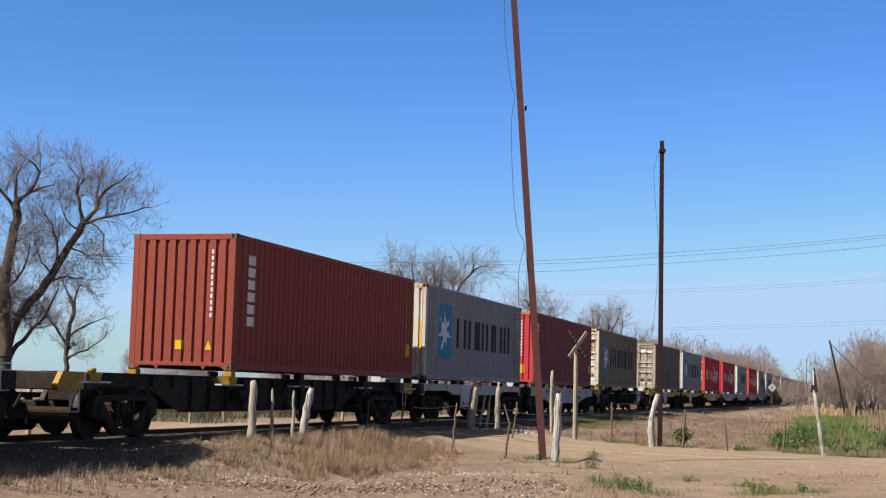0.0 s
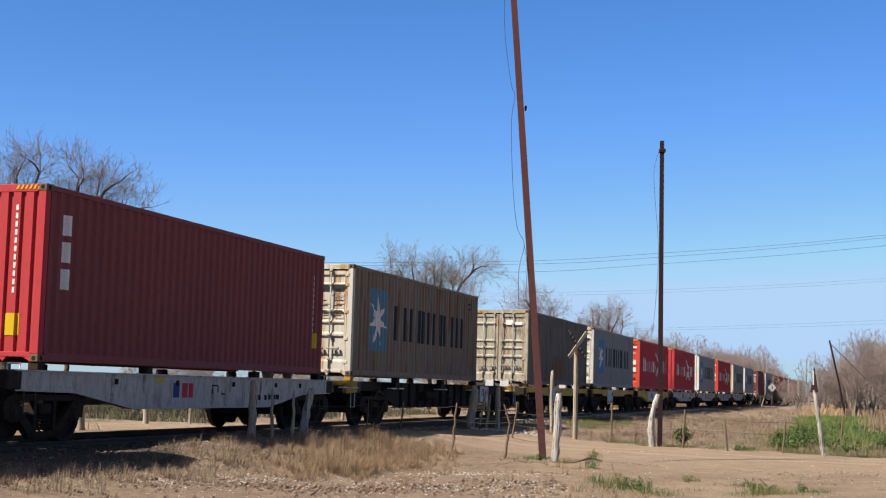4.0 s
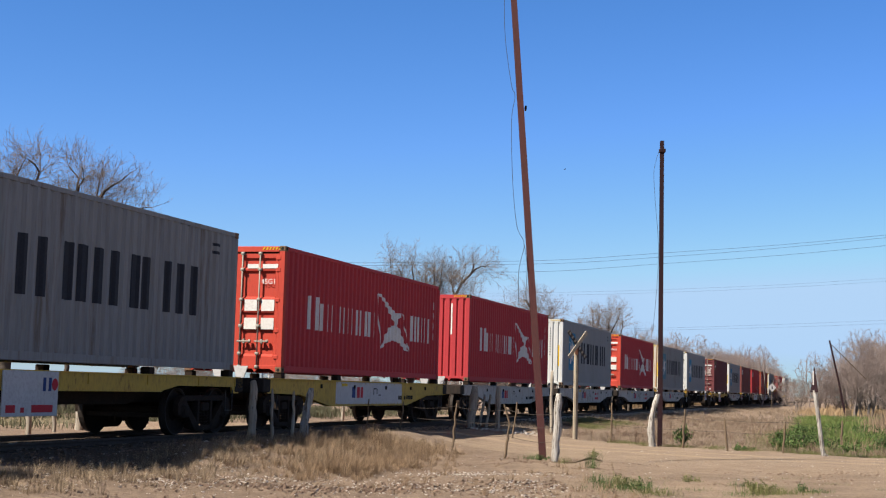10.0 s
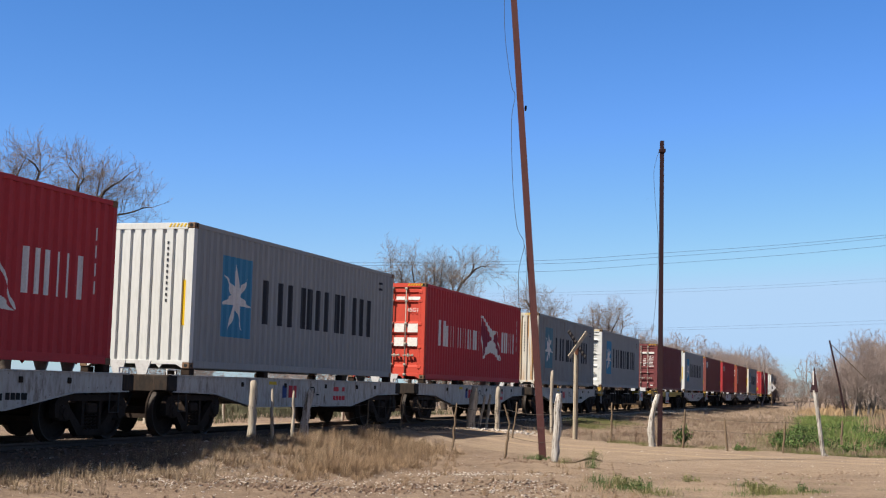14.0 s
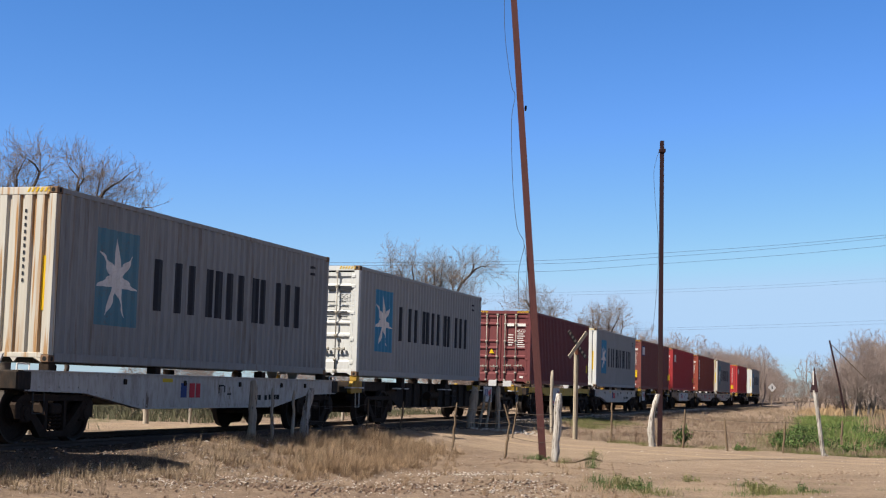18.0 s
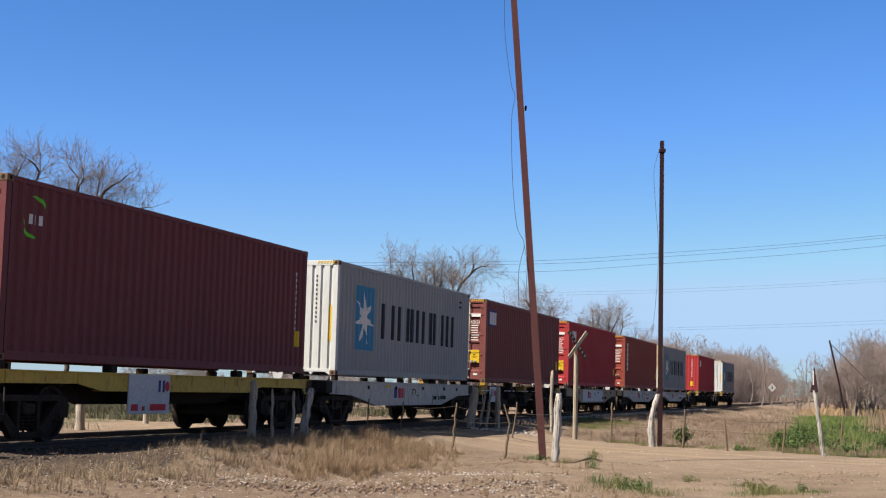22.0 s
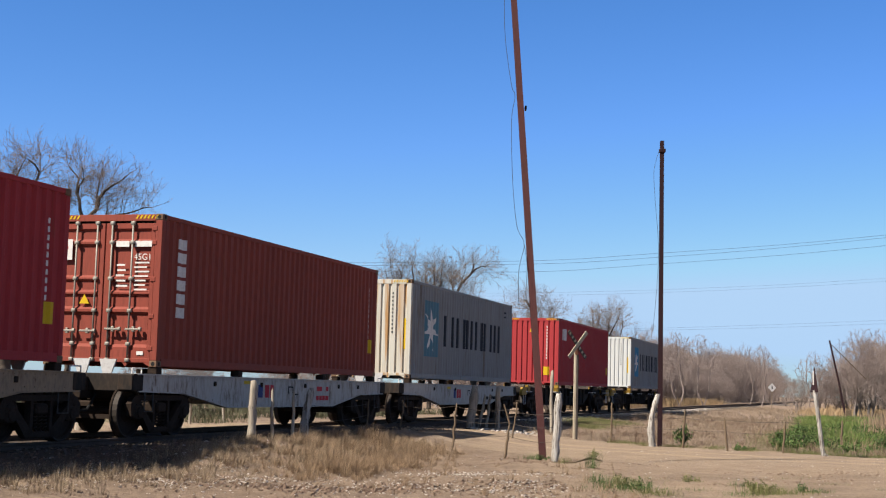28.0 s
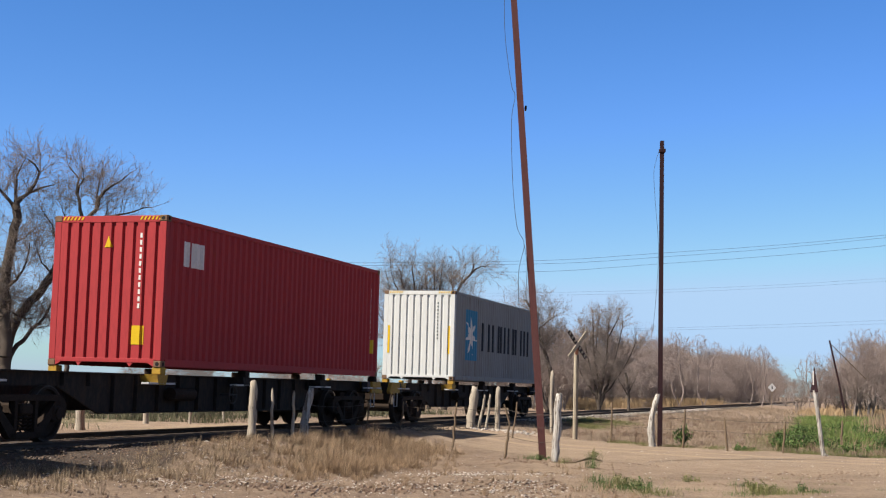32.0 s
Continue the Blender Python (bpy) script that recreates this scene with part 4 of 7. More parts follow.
def fishbelly(label, s, half, paint=WHITE_WAGON, mid_paint=None, load=0.0, red=False):
    """Flat wagon whose side sills deepen in the middle."""
    w = wagon_thing(label, s)
    e = half - 0.85
    x0, x1 = 1.17, 1.205
    outline = [(-e, 1.17), (-e, 0.86), (-4.95, 0.83), (-3.0, 0.55), (3.0, 0.55), (4.95, 0.83), (e, 0.86), (e, 1.17)]
    for k in (-1, 1):
        a, b = sorted((k * x0, k * x1))
        g = Geo().prism(outline, 0, a, b)
        f0, f1 = sorted((k * 1.08, k * 1.235))
        part("side_sill", g, paint, w)
        part("top_flange", Geo().box(f0, f1, -e, e, 1.15, 1.175, 0.004), paint, w)
        lip = Geo()
        for (ya, za), (yb, zb) in zip(outline[1:7], outline[2:7]):
            lip.add([(f0, ya, za), (f1, ya, za), (f1, yb, zb), (f0, yb, zb), (f0, ya, za - 0.02), (f1, ya, za - 0.02), (f1, yb, zb - 0.02), (f0, yb, zb - 0.02)],
                    [(0, 1, 2, 3), (4, 7, 6, 5), (1, 5, 6, 2), (0, 3, 7, 4)])
        part("bottom_flange", lip, paint, w)
    riv = Geo()
    for i in range(46):
        y = -e + 0.15 + i * (2 * e - 0.3) / 45
        zb = 0.86 if abs(y) > 4.95 else 0.83 - 0.28 * (4.95 - abs(y)) / 1.95 if abs(y) > 3 else 0.55
        riv.box(1.204, 1.216, y - 0.012, y + 0.012, zb + 0.035, zb + 0.058)
        riv.box(1.204, 1.216, y - 0.012, y + 0.012, 1.10, 1.123)
    tagged(part("rivets", riv, paint, w), kind="stuff")
    if mid_paint:
        part("painted_panel", Geo().prism([(-2.6, 1.14), (-2.6, 0.58), (2.6, 0.58), (2.6, 1.14)], 0, x1, x1 + 0.004), mid_paint, w, "white repainted panel")
    part("centre_sill", Geo().box(-0.25, 0.25, -half + 0.5, half - 0.5, 0.70, 1.10, 0.02), UNDER, w)
    for i in range(7):
        y = -e + 0.2 + i * (2 * e - 0.4) / 6
        part("cross_member", shared("cross_member", lambda: Geo().box(-1.16, 1.16, -0.06, 0.06, 0.92, 1.14)), UNDER, w, at=(0, y, 0))
    for k in (-1, 1):
        part("end_beam", shared("end_beam", lambda: Geo().box(-1.2, 1.2, -0.10, 0.10, 0.84, 1.17, 0.02).box(0.9, 1.22, -0.2, 0.2, 0.86, 1.16, 0.02)), BLACK_WAGON, w, at=(0, k * e, 0))
        coupler(w, k * e, k, 0.85)
        bogie(w, k * 5.68)
        part("foot_stirrup", stirrup(1.2, k * (e - 0.45), 0.48, 0.85, 0.16), GREY_WAGON, w)
        part("grab_rail", Geo().tube([(1.15, k * (e - 0.05) - 0.17, 1.17), (1.15, k * (e - 0.05) - 0.17, 1.27), (1.15, k * (e - 0.05) + 0.17, 1.27), (1.15, k * (e - 0.05) + 0.17, 1.17)], 0.014, 6), LETTER_W, w, "white grab rail")
        for m in (-1, 1):
            part("stop_plate", Geo().prism([(m * 0.18, 1.17), (m * 0.36, 1.17), (m * 0.46, 1.44), (m * 0.10, 1.44)], 1, k * (BOX_L / 2 + 0.14) - 0.02, k * (BOX_L / 2 + 0.14) + 0.02), BOARD, w, "white container stop plate")
        for y in (k * (BOX_L / 2 - 0.12), k * 2.4):
            for x in (-1.12, 1.12):
                pedestal(UNDER, w, x, y)
    for y in (-3.6, -1.3, 1.2, 3.4, 4.8):
        part("lashing_bracket", shared("lashing", lambda: Geo().box(1.2, 1.235, -0.05, 0.05, -0.05, 0.05, 0.012)), UNDER, w, at=(0, y, 1.02))
    part("brake_cylinder", Geo().tube([(0.55, 0.3, 0.72), (0.55, 1.1, 0.72)], 0.16, 14).tube([(0.55, 1.1, 0.72), (0.55, 2.4, 0.70)], 0.03, 6), UNDER, w)
    y = -1.45
    sill_marks(w, x1 + 0.004, [
        ("logo_bar", LETTER_NAVY, [rect(y, y + 0.24, 0.74, 1.02)], "blue block"),
        ("logo_disc", LETTER_RED, [rect(y + 0.36, y + 0.58, 0.74, 1.02), rect(y + 0.64, y + 0.82, 0.74, 1.02)], "red block"),
        ("lettering_bar", LETTER_RED if red else GASKET, [rect(x + load, x + w + load, z, z + 0.11) for x, w, z in
         (((2.35, 0.34, 0.90), (2.95, 0.16, 0.90), (2.33, 0.16, 0.68), (2.53, 0.16, 0.68), (2.73, 0.16, 0.68), (2.93, 0.20, 0.68)) if red else
          ((2.30, 0.14, 0.69), (2.47, 0.13, 0.69), (2.80, 0.13, 0.69), (3.02, 0.11, 0.70), (3.16, 0.11, 0.70), (3.30, 0.11, 0.70), (3.44, 0.16, 0.70)))], "row of number bars"),
        ("code_mark", GASKET, [rect(0.2, 0.24, 0.82, 1.0), rect(0.24, 0.46, 0.97, 1.0), rect(0.46, 0.50, 0.85, 0.98), rect(0.62, 0.80, 0.80, 0.83)], ""),
        ("reflector", STICKER, [rect(-2.2, -1.8, 1.03, 1.10)], "yellow reflector")])
    return w


def flat_wagon(label, s, half, paint=YELLOW_WAGON):
    """Shallow-sided flat wagon with a hanging white number board."""
    w = wagon_thing(label, s)
    e = half - 0.55
    for k in (-1, 1):
        a, b = sorted((k * 1.16, k * 1.205))
        part("side_sill", Geo().prism([(-e, 1.17), (-e, 0.83), (-e + 0.28, 0.83), (-e + 0.32, 0.96), (-e + 2.7, 0.97), (-e + 3.4, 0.86), (e - 3.4, 0.86), (e - 2.7, 0.97), (e - 0.32, 0.96), (e - 0.28, 0.83), (e, 0.83), (e, 1.17)], 0, a, b), paint, w)
        f0, f1 = sorted((k * 1.06, k * 1.23))
        part("top_flange", Geo().box(f0, f1, -e, e, 1.15, 1.175, 0.004), paint, w)
        part("bottom_flange", Geo().box(f0, f1, -e + 3.4, e - 3.4, 0.845, 0.86, 0.004), paint, w)
    part("centre_sill", Geo().box(-0.30, 0.30, -half + 0.4, half - 0.4, 0.62, 1.10, 0.02), UNDER, w)
    part("truss", Geo().prism([(-4.2, 0.93), (-2.8, 0.60), (2.8, 0.60), (4.2, 0.93)], 0, 0.55, 0.60).prism([(-4.2, 0.93), (-2.8, 0.60), (2.8, 0.60), (4.2, 0.93)], 0, -0.60, -0.55), UNDER, w)
    for i in range(7):
        y = -e + 0.2 + i * (2 * e - 0.4) / 6
        part("cross_member", shared("cross_member", lambda: Geo().box(-1.16, 1.16, -0.06, 0.06, 0.92, 1.14)), UNDER, w, at=(0, y, 0))
        part("rib", shared("rib", lambda: Geo().box(1.2, 1.225, -0.012, 0.012, 0.975, 1.15)), paint, w, at=(0, y + 0.4 * (i < 6), 0))
    for k in (-1, 1):
        part("end_beam", shared("end_beam", lambda: Geo()), BLACK_WAGON, w, at=(0, k * e, 0))
        coupler(w, k * e, k, 0.55)
        bogie(w, k * (half - 1.95))
        part("foot_stirrup", stirrup(1.2, k * (e - 0.45), 0.48, 0.9, 0.16), GREY_WAGON, w)
        part("end_lug", Geo().box(0.95, 1.22, k * (e + 0.02) - 0.16, k * (e + 0.02) + 0.16, 0.92, 1.17, 0.03), YELLOW, w, "yellow end lug")
        for y in (k * (BOX_L / 2 - 0.12), k * 2.6):
            for x in (-1.12, 1.12):
                pedestal(UNDER, w, x, y)
    part("number_board", Geo().box(1.21, 1.235, -2.1, -0.55, 0.44, 1.16, 0.006), BOARD, w, "white hanging number board")
    for x0, x1, z1 in ((-0.45, -0.12, 1.42), (0.14, 0.50, 1.40)):
        part("stop_plate", Geo().box(x0, x1, -BOX_L / 2 - 0.13, -BOX_L / 2 - 0.10, 1.17, z1, 0.01), BOARD, w, "white stop plate")
    sill_marks(w, 1.236, [("logo_bar", LETTER_NAVY, [rect(-1.0, -0.92, 0.84, 1.06), rect(-0.84, -0.76, 0.84, 1.06)], "blue bars"),
                          ("logo_disc", LETTER_RED, [[(-0.66 + 0.09 * math.cos(a * 0.785), 0.95 + 0.1 * math.sin(a * 0.785)) for a in range(8)]], "red disc"),
                          ("number_bar", LETTER_RED, [rect(-2.0, -1.75, 0.50, 0.62), rect(-1.6, -1.5, 0.50, 0.58), rect(-1.3, -0.7, 0.50, 0.62)], "red number bar")])
    return w


def spine_wagon(label, s, half, box_at, board=None):
    """Long black wagon with a narrow girder, outriggers and room for a second box; box_at: where its container's middle is."""
    w = wagon_thing(label, s)
    e = half - 0.6
    bw = half - 2.7
    out = [(-e, 1.17), (-e, 0.92), (-bw + 1.3, 0.92), (-bw + 2.6, 0.46), (bw - 2.6, 0.46), (bw - 1.3, 0.92), (e, 0.92), (e, 1.17)]
    for k in (-1, 1):
        a, b = sorted((k * 0.80, k * 0.84))
        part("girder", Geo().prism(out, 0, a, b), BLACK_WAGON, w)
        f0, f1 = sorted((k * 0.70, k * 0.93))
        part("top_flange", Geo().box(f0, f1, -e, e, 1.15, 1.175, 0.004), BLACK_WAGON, w)
        part("bottom_flange", Geo().box(f0, f1, -bw + 2.6, bw - 2.6, 0.44, 0.465, 0.004), BLACK_WAGON, w)
    for i in range(15):
        y = -bw + 1.4 + i * (2 * bw - 2.8) / 14
        part("stiffener", shared("stiffener", lambda: Geo().box(0.84, 0.92, -0.015, 0.015, 0.93, 1.15)) if abs(y) > bw - 2.7 else
             shared("deep_stiffener", lambda: Geo().box(0.84, 0.92, -0.015, 0.015, 0.47, 1.15)), BLACK_WAGON, w, at=(0, y, 0))
    for y in [-e + 0.3 + i * (2 * e - 0.6) / 8 for i in range(9)]:
        part("cross_member", shared("spine_cross", lambda: Geo().box(-0.8, 0.8, -0.08, 0.08, 0.95, 1.16)), BLACK_WAGON, w, at=(0, y, 0))
    for k in (-1, 1):
        part("end_beam", Geo().box(-1.15, 1.15, k * e - 0.10, k * e + 0.10, 0.86, 1.16, 0.02), BLACK_WAGON, w)
        part("end_lug", Geo().prism([(k * (e - 0.55), 1.17), (k * (e + 0.12), 1.17), (k * (e + 0.30), 0.92), (k * (e + 0.22), 0.85), (k * (e - 0.55), 0.88)], 0, 1.10, 1.20), YELLOW, w, "yellow painted end lug")
        part("pole_pocket", Geo().box(1.0, 1.19, k * (e - 0.75) - 0.1, k * (e - 0.75) + 0.1, 0.9, 1.17, 0.02), GREY_WAGON, w)
        coupler(w, k * e, k, 0.6)
        bogie(w, k * bw)
        part("foot_stirrup", stirrup(1.15, k * (e - 0.35), 0.50, 0.88, 0.14), BOARD, w)
    places = [box_at - BOX_L / 2 + 0.12, box_at - 2.2, box_at + 2.2, box_at + BOX_L / 2 - 0.12]
    spare = -math.copysign(1, box_at) * (e - 0.9) if abs(box_at) > 1 else 0
    for y in places + [spare]:
        for k in (-1, 1):
            a, b = sorted((k * 0.82, k * 1.21))
            part("outrigger", Geo().prism([(y - 0.22, 1.17), (y - 0.14, 0.98), (y + 0.14, 0.98), (y + 0.22, 1.17)], 0, a, b), YELLOW if y in (places[0], places[3], spare) else BLACK_WAGON, w)
            if y != spare:
                pedestal(YELLOW if y == places[0] else UNDER, w, k * 1.12, y)
            else:
                part("twist_lock", Geo().box(k * 1.12 - 0.06, k * 1.12 + 0.06, y - 0.08, y + 0.08, 1.17, 1.24, 0.02), YELLOW, w)
        part("step_plate", Geo().box(1.05, 1.21, y - 0.52, y + 0.52, 0.985, 1.02, 0.005), BOARD, w, "worn white step plate")
    part("brake_cylinder", Geo().tube([(0.99, -2.2, 0.80), (0.99, -1.3, 0.80)], 0.13, 14), UNDER, w)
    part("brake_wheel", Geo().tube([(1.14, 0.3 + 0.19 * math.cos(i * 0.524), 0.80 + 0.19 * math.sin(i * 0.524)) for i in range(13)], 0.016, 6)
         .tube([(1.14, 0.11, 0.80), (1.14, 0.49, 0.80)], 0.012, 5).tube([(1.14, 0.3, 0.61), (1.14, 0.3, 0.99)], 0.012, 5).tube([(0.84, 0.3, 0.8), (1.16, 0.3, 0.8)], 0.025, 6), GREY_WAGON, w, "spoked hand-brake wheel")
    if board is not None:
        yb = board
        part("number_board", Geo().box(1.12, 1.145, yb - 0.55, yb + 0.55, 0.60, 1.14, 0.006), BOARD, w, "white number board")
        part("board_bracket", Geo().box(0.84, 1.12, yb - 0.4, yb + 0.4, 1.0, 1.1), BLACK_WAGON, w)
        sill_marks(w, 1.146, [("logo_bar", LETTER_NAVY, [rect(yb - 0.36, yb - 0.26, 0.80, 1.05), rect(yb - 0.16, yb - 0.06, 0.80, 1.05)], "dark bar"),
                              ("logo_disc", LETTER_RED, [[(yb + 0.15 + 0.11 * math.cos(a * 0.785), 0.92 + 0.11 * math.sin(a * 0.785)) for a in range(8)], rect(yb + 0.32, yb + 0.42, 0.8, 1.05)], "red shape")])
    return w


HALF_BOX = BOX_L / 2
shared("end_beam", lambda: Geo().box(-1.2, 1.2, -0.10, 0.10, 0.84, 1.17, 0.02).box(0.9, 1.22, -0.2, 0.2, 0.86, 1.16, 0.02))
fishbelly("dirty white container wagon with sagging side sills", 12.0, 7.6)
spine_wagon("long black container wagon, half empty", 29.55, 9.75, 26.64 + HALF_BOX - 29.55)
flat_wagon("grey-white flat container wagon with a white board", 46.13, 6.85, WHITE_WAGON)
fishbelly("dirty white container wagon with deep side sills and painted shapes", 60.63, 7.55)
spine_wagon("long black container wagon, half empty", 77.9, 9.7, 68.75 + HALF_BOX - 77.9, 4.4)
flat_wagon("dirty yellow flat container wagon with white number board", 94.57, 6.95)
flat_wagon("dirty yellow flat container wagon with white number board", 108.48, 6.95)
fishbelly("dirty yellow container wagon with a white repainted panel", 123.17, 7.7, YELLOW_WAGON, BOARD)
for s, ld, red in ((138.8, 0.0, False), (153.97, -0.6, True), (169.2, 0.4, True), (184.45, -0.3, False)):
    fishbelly("dirty white container wagon with deep side sills and painted shapes", s, 7.6, load=ld, red=red)
spine_wagon("long black container wagon, half empty", 201.8, 9.75, 192.71 + HALF_BOX - 201.8, 4.5)
flat_wagon("dirty yellow flat container wagon with white number board", 218.54, 7.0)
fishbelly("dirty white container wagon with sagging side sills", 232.77, 7.3)
spine_wagon("black container wagon with a hand-brake wheel", 247.2, 6.95, 0.0, -4.6)
fishbelly("faded tan container wagon with a white repainted panel", 261.52, 7.5, TAN_WAGON, BOARD)
fishbelly("dirty white container wagon with sagging side sills", 276.9, 7.6, load=-0.4, red=True)
fishbelly("dirty white container wagon with sagging side sills", 292.07, 7.6, load=0.3)
spine_wagon("long black container wagon, half empty", 309.65, 9.95, 306.59 + HALF_BOX - 309.65)
spine_wagon("long black container wagon at the end of the train", 329.4, 9.75, 326.13 + HALF_BOX - 329.4)
for ws, _ in WHEELS:
    for m in TREADS:
        part("tread", m, TREAD, ws, "worn bright wheel tread")


# ---- poles, signs, fences ----
def lean_pole(label, base, top, wide, deep, material, cat="utility pole"):
    """Old steel section set as a pole: two flanges and a web."""
    th = tagged(new("utility_pole"), label, cat)
    th.matrix_basis = Matrix.Translation(base)
    ax, ay, h = top[0] - base[0], top[1] - base[1], top[2] - base[2]
    def bar(x0, x1, y0, y1, t=1.0):
        g = Geo()
        v = []
        for f in (0.0, 1.0):
            k = 1 - 0.15 * f
            for x, y in ((x0, y0), (x1, y0), (x1, y1), (x0, y1)):
                v.append((ax * f + x * k, ay * f + y * k, -0.3 + (h + 0.3) * f))
        return g.add(v, [(0, 1, 2, 3), (4, 7, 6, 5), (0, 4, 5, 1), (1, 5, 6, 2), (2, 6, 7, 3), (3, 7, 4, 0)])
    part("flange", bar(-wide / 2, wide / 2, -deep / 2, -deep / 2 + 0.02), material, th)
    part("flange", bar(-wide / 2, wide / 2, deep / 2 - 0.02, deep / 2), material, th)
    part("web", bar(-0.03, 0.03, -deep / 2 + 0.02, deep / 2 - 0.02), material, th)
    return th


p1 = lean_pole("tall leaning rust-red steel pole by the dirt road", (2.22, 29.13, -0.05), (1.30, 29.0, 10.6), 0.145, 0.14, POLE_RED)
part("clamp", Geo().box(-0.56, -0.52, -0.11, 0.09, 7.42, 7.50, 0.01), POLE_DARK, p1)
p2 = lean_pole("straight dark rusty steel pole without wires", (6.17, 38.94, -0.05), (6.14, 38.94, 8.58), 0.125, 0.12, POLE_DARK)
part("cap_clamp", Geo().box(-0.11, 0.07, -0.08, 0.08, 8.30, 8.40, 0.01), POLE_DARK, p2)


def hanging(label, pts, r=0.0055):
    smooth = []
    P = [Vector(p) for p in pts]
    for i in range(len(P) - 1):
        a, b, c, d = P[max(i - 1, 0)], P[i], P[i + 1], P[min(i + 2, len(P) - 1)]
        for k in range(8):
            t = k / 8
            smooth.append(0.5 * ((2 * b) + (c - a) * t + (2 * a - 5 * b + 4 * c - d) * t * t + (3 * b - a - 3 * c + d) * t ** 3))
    smooth.append(P[-1])
    return tagged(part("hanging_wire", Geo().tube(smooth, r, 5), CABLE), label, "wire")


hanging("loose thin wire hanging beside the leaning pole", [(1.17, 29.0, 10.3), (1.17, 29.0, 9.72), (1.21, 29.0, 8.86), (1.36, 29.0, 7.89), (1.44, 29.0, 7.64), (1.38, 29.0, 7.1),
        (1.43, 29.0, 5.83), (1.54, 29.0, 4.87), (1.7, 29.0, 4.49), (1.6, 29.0, 3.92), (1.62, 29.0, 3.1)])
hanging("loose thin wire end tied to the leaning pole", [(1.7, 29.0, 4.49), (1.77, 29.0, 4.04), (1.76, 29.0, 3.45), (1.8, 29.02, 3.2)])
hanging("loose thin wire hanging from the straight pole", [(6.08, 38.9, 8.37), (5.92, 38.9, 7.75), (5.95, 38.9, 6.95), (6.06, 38.9, 5.66), (6.04, 38.9, 4.55), (5.93, 38.9, 3.11)])
for i, row in enumerate(([(-120, 90, 13.0), (-60, 90, 10.4), (-17.8, 90, 9.31), (3.55, 90, 9.70), (14.28, 90, 10.54), (28.87, 90, 12.11), (60, 90, 16.5)],
                         [(-120, 91, 12.8), (-60, 91, 10.2), (-17.8, 91, 9.2), (3.6, 91, 9.59), (14.4, 91, 10.37), (29.2, 91, 12.05), (61, 91, 16.4)],
                         [(-120, 90, 12.4), (-60, 90, 9.9), (-17.8, 90, 8.87), (3.57, 90, 9.0), (14.29, 90, 9.84), (28.87, 90, 11.41), (60, 90, 15.6)],
                         [(5, 150, 11.7), (23.85, 150, 12.6), (48.1, 150, 14.5), (90, 150, 19)], [(5, 150, 11.4), (23.85, 150, 12.3), (48.1, 150, 14.17), (90, 150, 18.6)],
                         [(5, 150, 7.6), (25.6, 150, 8.55), (48.1, 150, 9.94), (90, 150, 13)], [(5, 150, 7.4), (25.6, 150, 8.31), (48.1, 150, 9.58), (90, 150, 12.6)])):
    ob = hanging("long sagging overhead power line far off", row, 0.009 if i < 3 else 0.007)
    ob.name = "power_line"
    tagged(ob, category="power line", group="overhead power lines")


def fence_post(label, base, top, r, material, taper=0.85, kink=0.02, name="fence_post", group="", hollow=False):
    """A weathered split or round post, uneven along its length."""
    b, t = Vector(base), Vector(top)
    n, pts, rad = 7, [], []
    for i in range(n + 1):
        f = i / n
        pts.append((t - b) * f + Vector((random.uniform(-kink, kink), random.uniform(-kink, kink), 0)) * math.sin(f * math.pi))
        rad.append(r * (1 - (1 - taper) * f) * random.uniform(0.92, 1.08))
    rad[-1] *= 0.7
    g = Geo().tube([(0, 0, -0.25)] + pts, [r] + rad, 9)
    for i, (x, y, z) in enumerate(g.v):
        g.v[i] = (x + random.uniform(-1, 1) * r * 0.12, y + random.uniform(-1, 1) * r * 0.12, z + (random.uniform(-0.05, 0.03) if i >= len(g.v) - 9 else 0))
    th = tagged(part(name, g, material, smooth=True), label, "fence post", group)
    th.matrix_basis = Matrix.Translation(b)
    return th


def post_at(label, x, y, tx, tz, r, material, **kw):
    return fence_post(label, (x, y, on_ground(x, y)), (tx, y, tz), r, material, **kw)


GP = "fence posts at the crossing"
post_at("thick pale weathered fence post by the leaning pole", 2.37, 28.32, 2.43, 1.40, 0.082, TIMBER_PALE, group=GP)
post_at("tall thin weathered post beside the crossing sign", 3.54, 43.71, 3.52, 2.07, 0.06, TIMBER, group=GP)
post_at("weathered square-cut fence post in dry grass", -3.60, 27.0, -3.60, 1.47, 0.082, TIMBER, group=GP, taper=0.95)
post_at("thin grey fence stake in dry grass", -3.22, 27.2, -3.25, 1.33, 0.033, TIMBER, group=GP)
post_at("thin grey fence stake in dry grass", -2.88, 27.7, -2.88, 1.30, 0.033, TIMBER, group=GP)
post_at("thick leaning weathered fence post", -2.78, 28.75, -2.64, 1.38, 0.095, TIMBER_PALE, group=GP, taper=0.75)
post_at("thick leaning weathered post at the cattle grid", 0.98, 42.91, 1.10, 1.49, 0.15, TIMBER, group=GP, taper=0.8)
post_at("slanting thin stake at the cattle grid", 1.25, 43.27, 1.42, 1.24, 0.045, TIMBER, group=GP)
post_at("slanting thin stake at the cattle grid", 1.49, 43.63, 1.60, 1.26, 0.045, TIMBER, group=GP)
post_at("upright weathered post at the cattle grid", 1.81, 42.99, 1.82, 1.53, 0.085, TIMBER, group=GP)
post_at("crooked brown stick holding fence wire", -0.94, 34.4, -0.87, 1.07, 0.025, TIMBER_BROWN, group=GP, kink=0.018)
post_at("crooked brown stick holding fence wire", -1.75, 34.0, -1.70, 1.10, 0.022, TIMBER_BROWN, group=GP, kink=0.018)
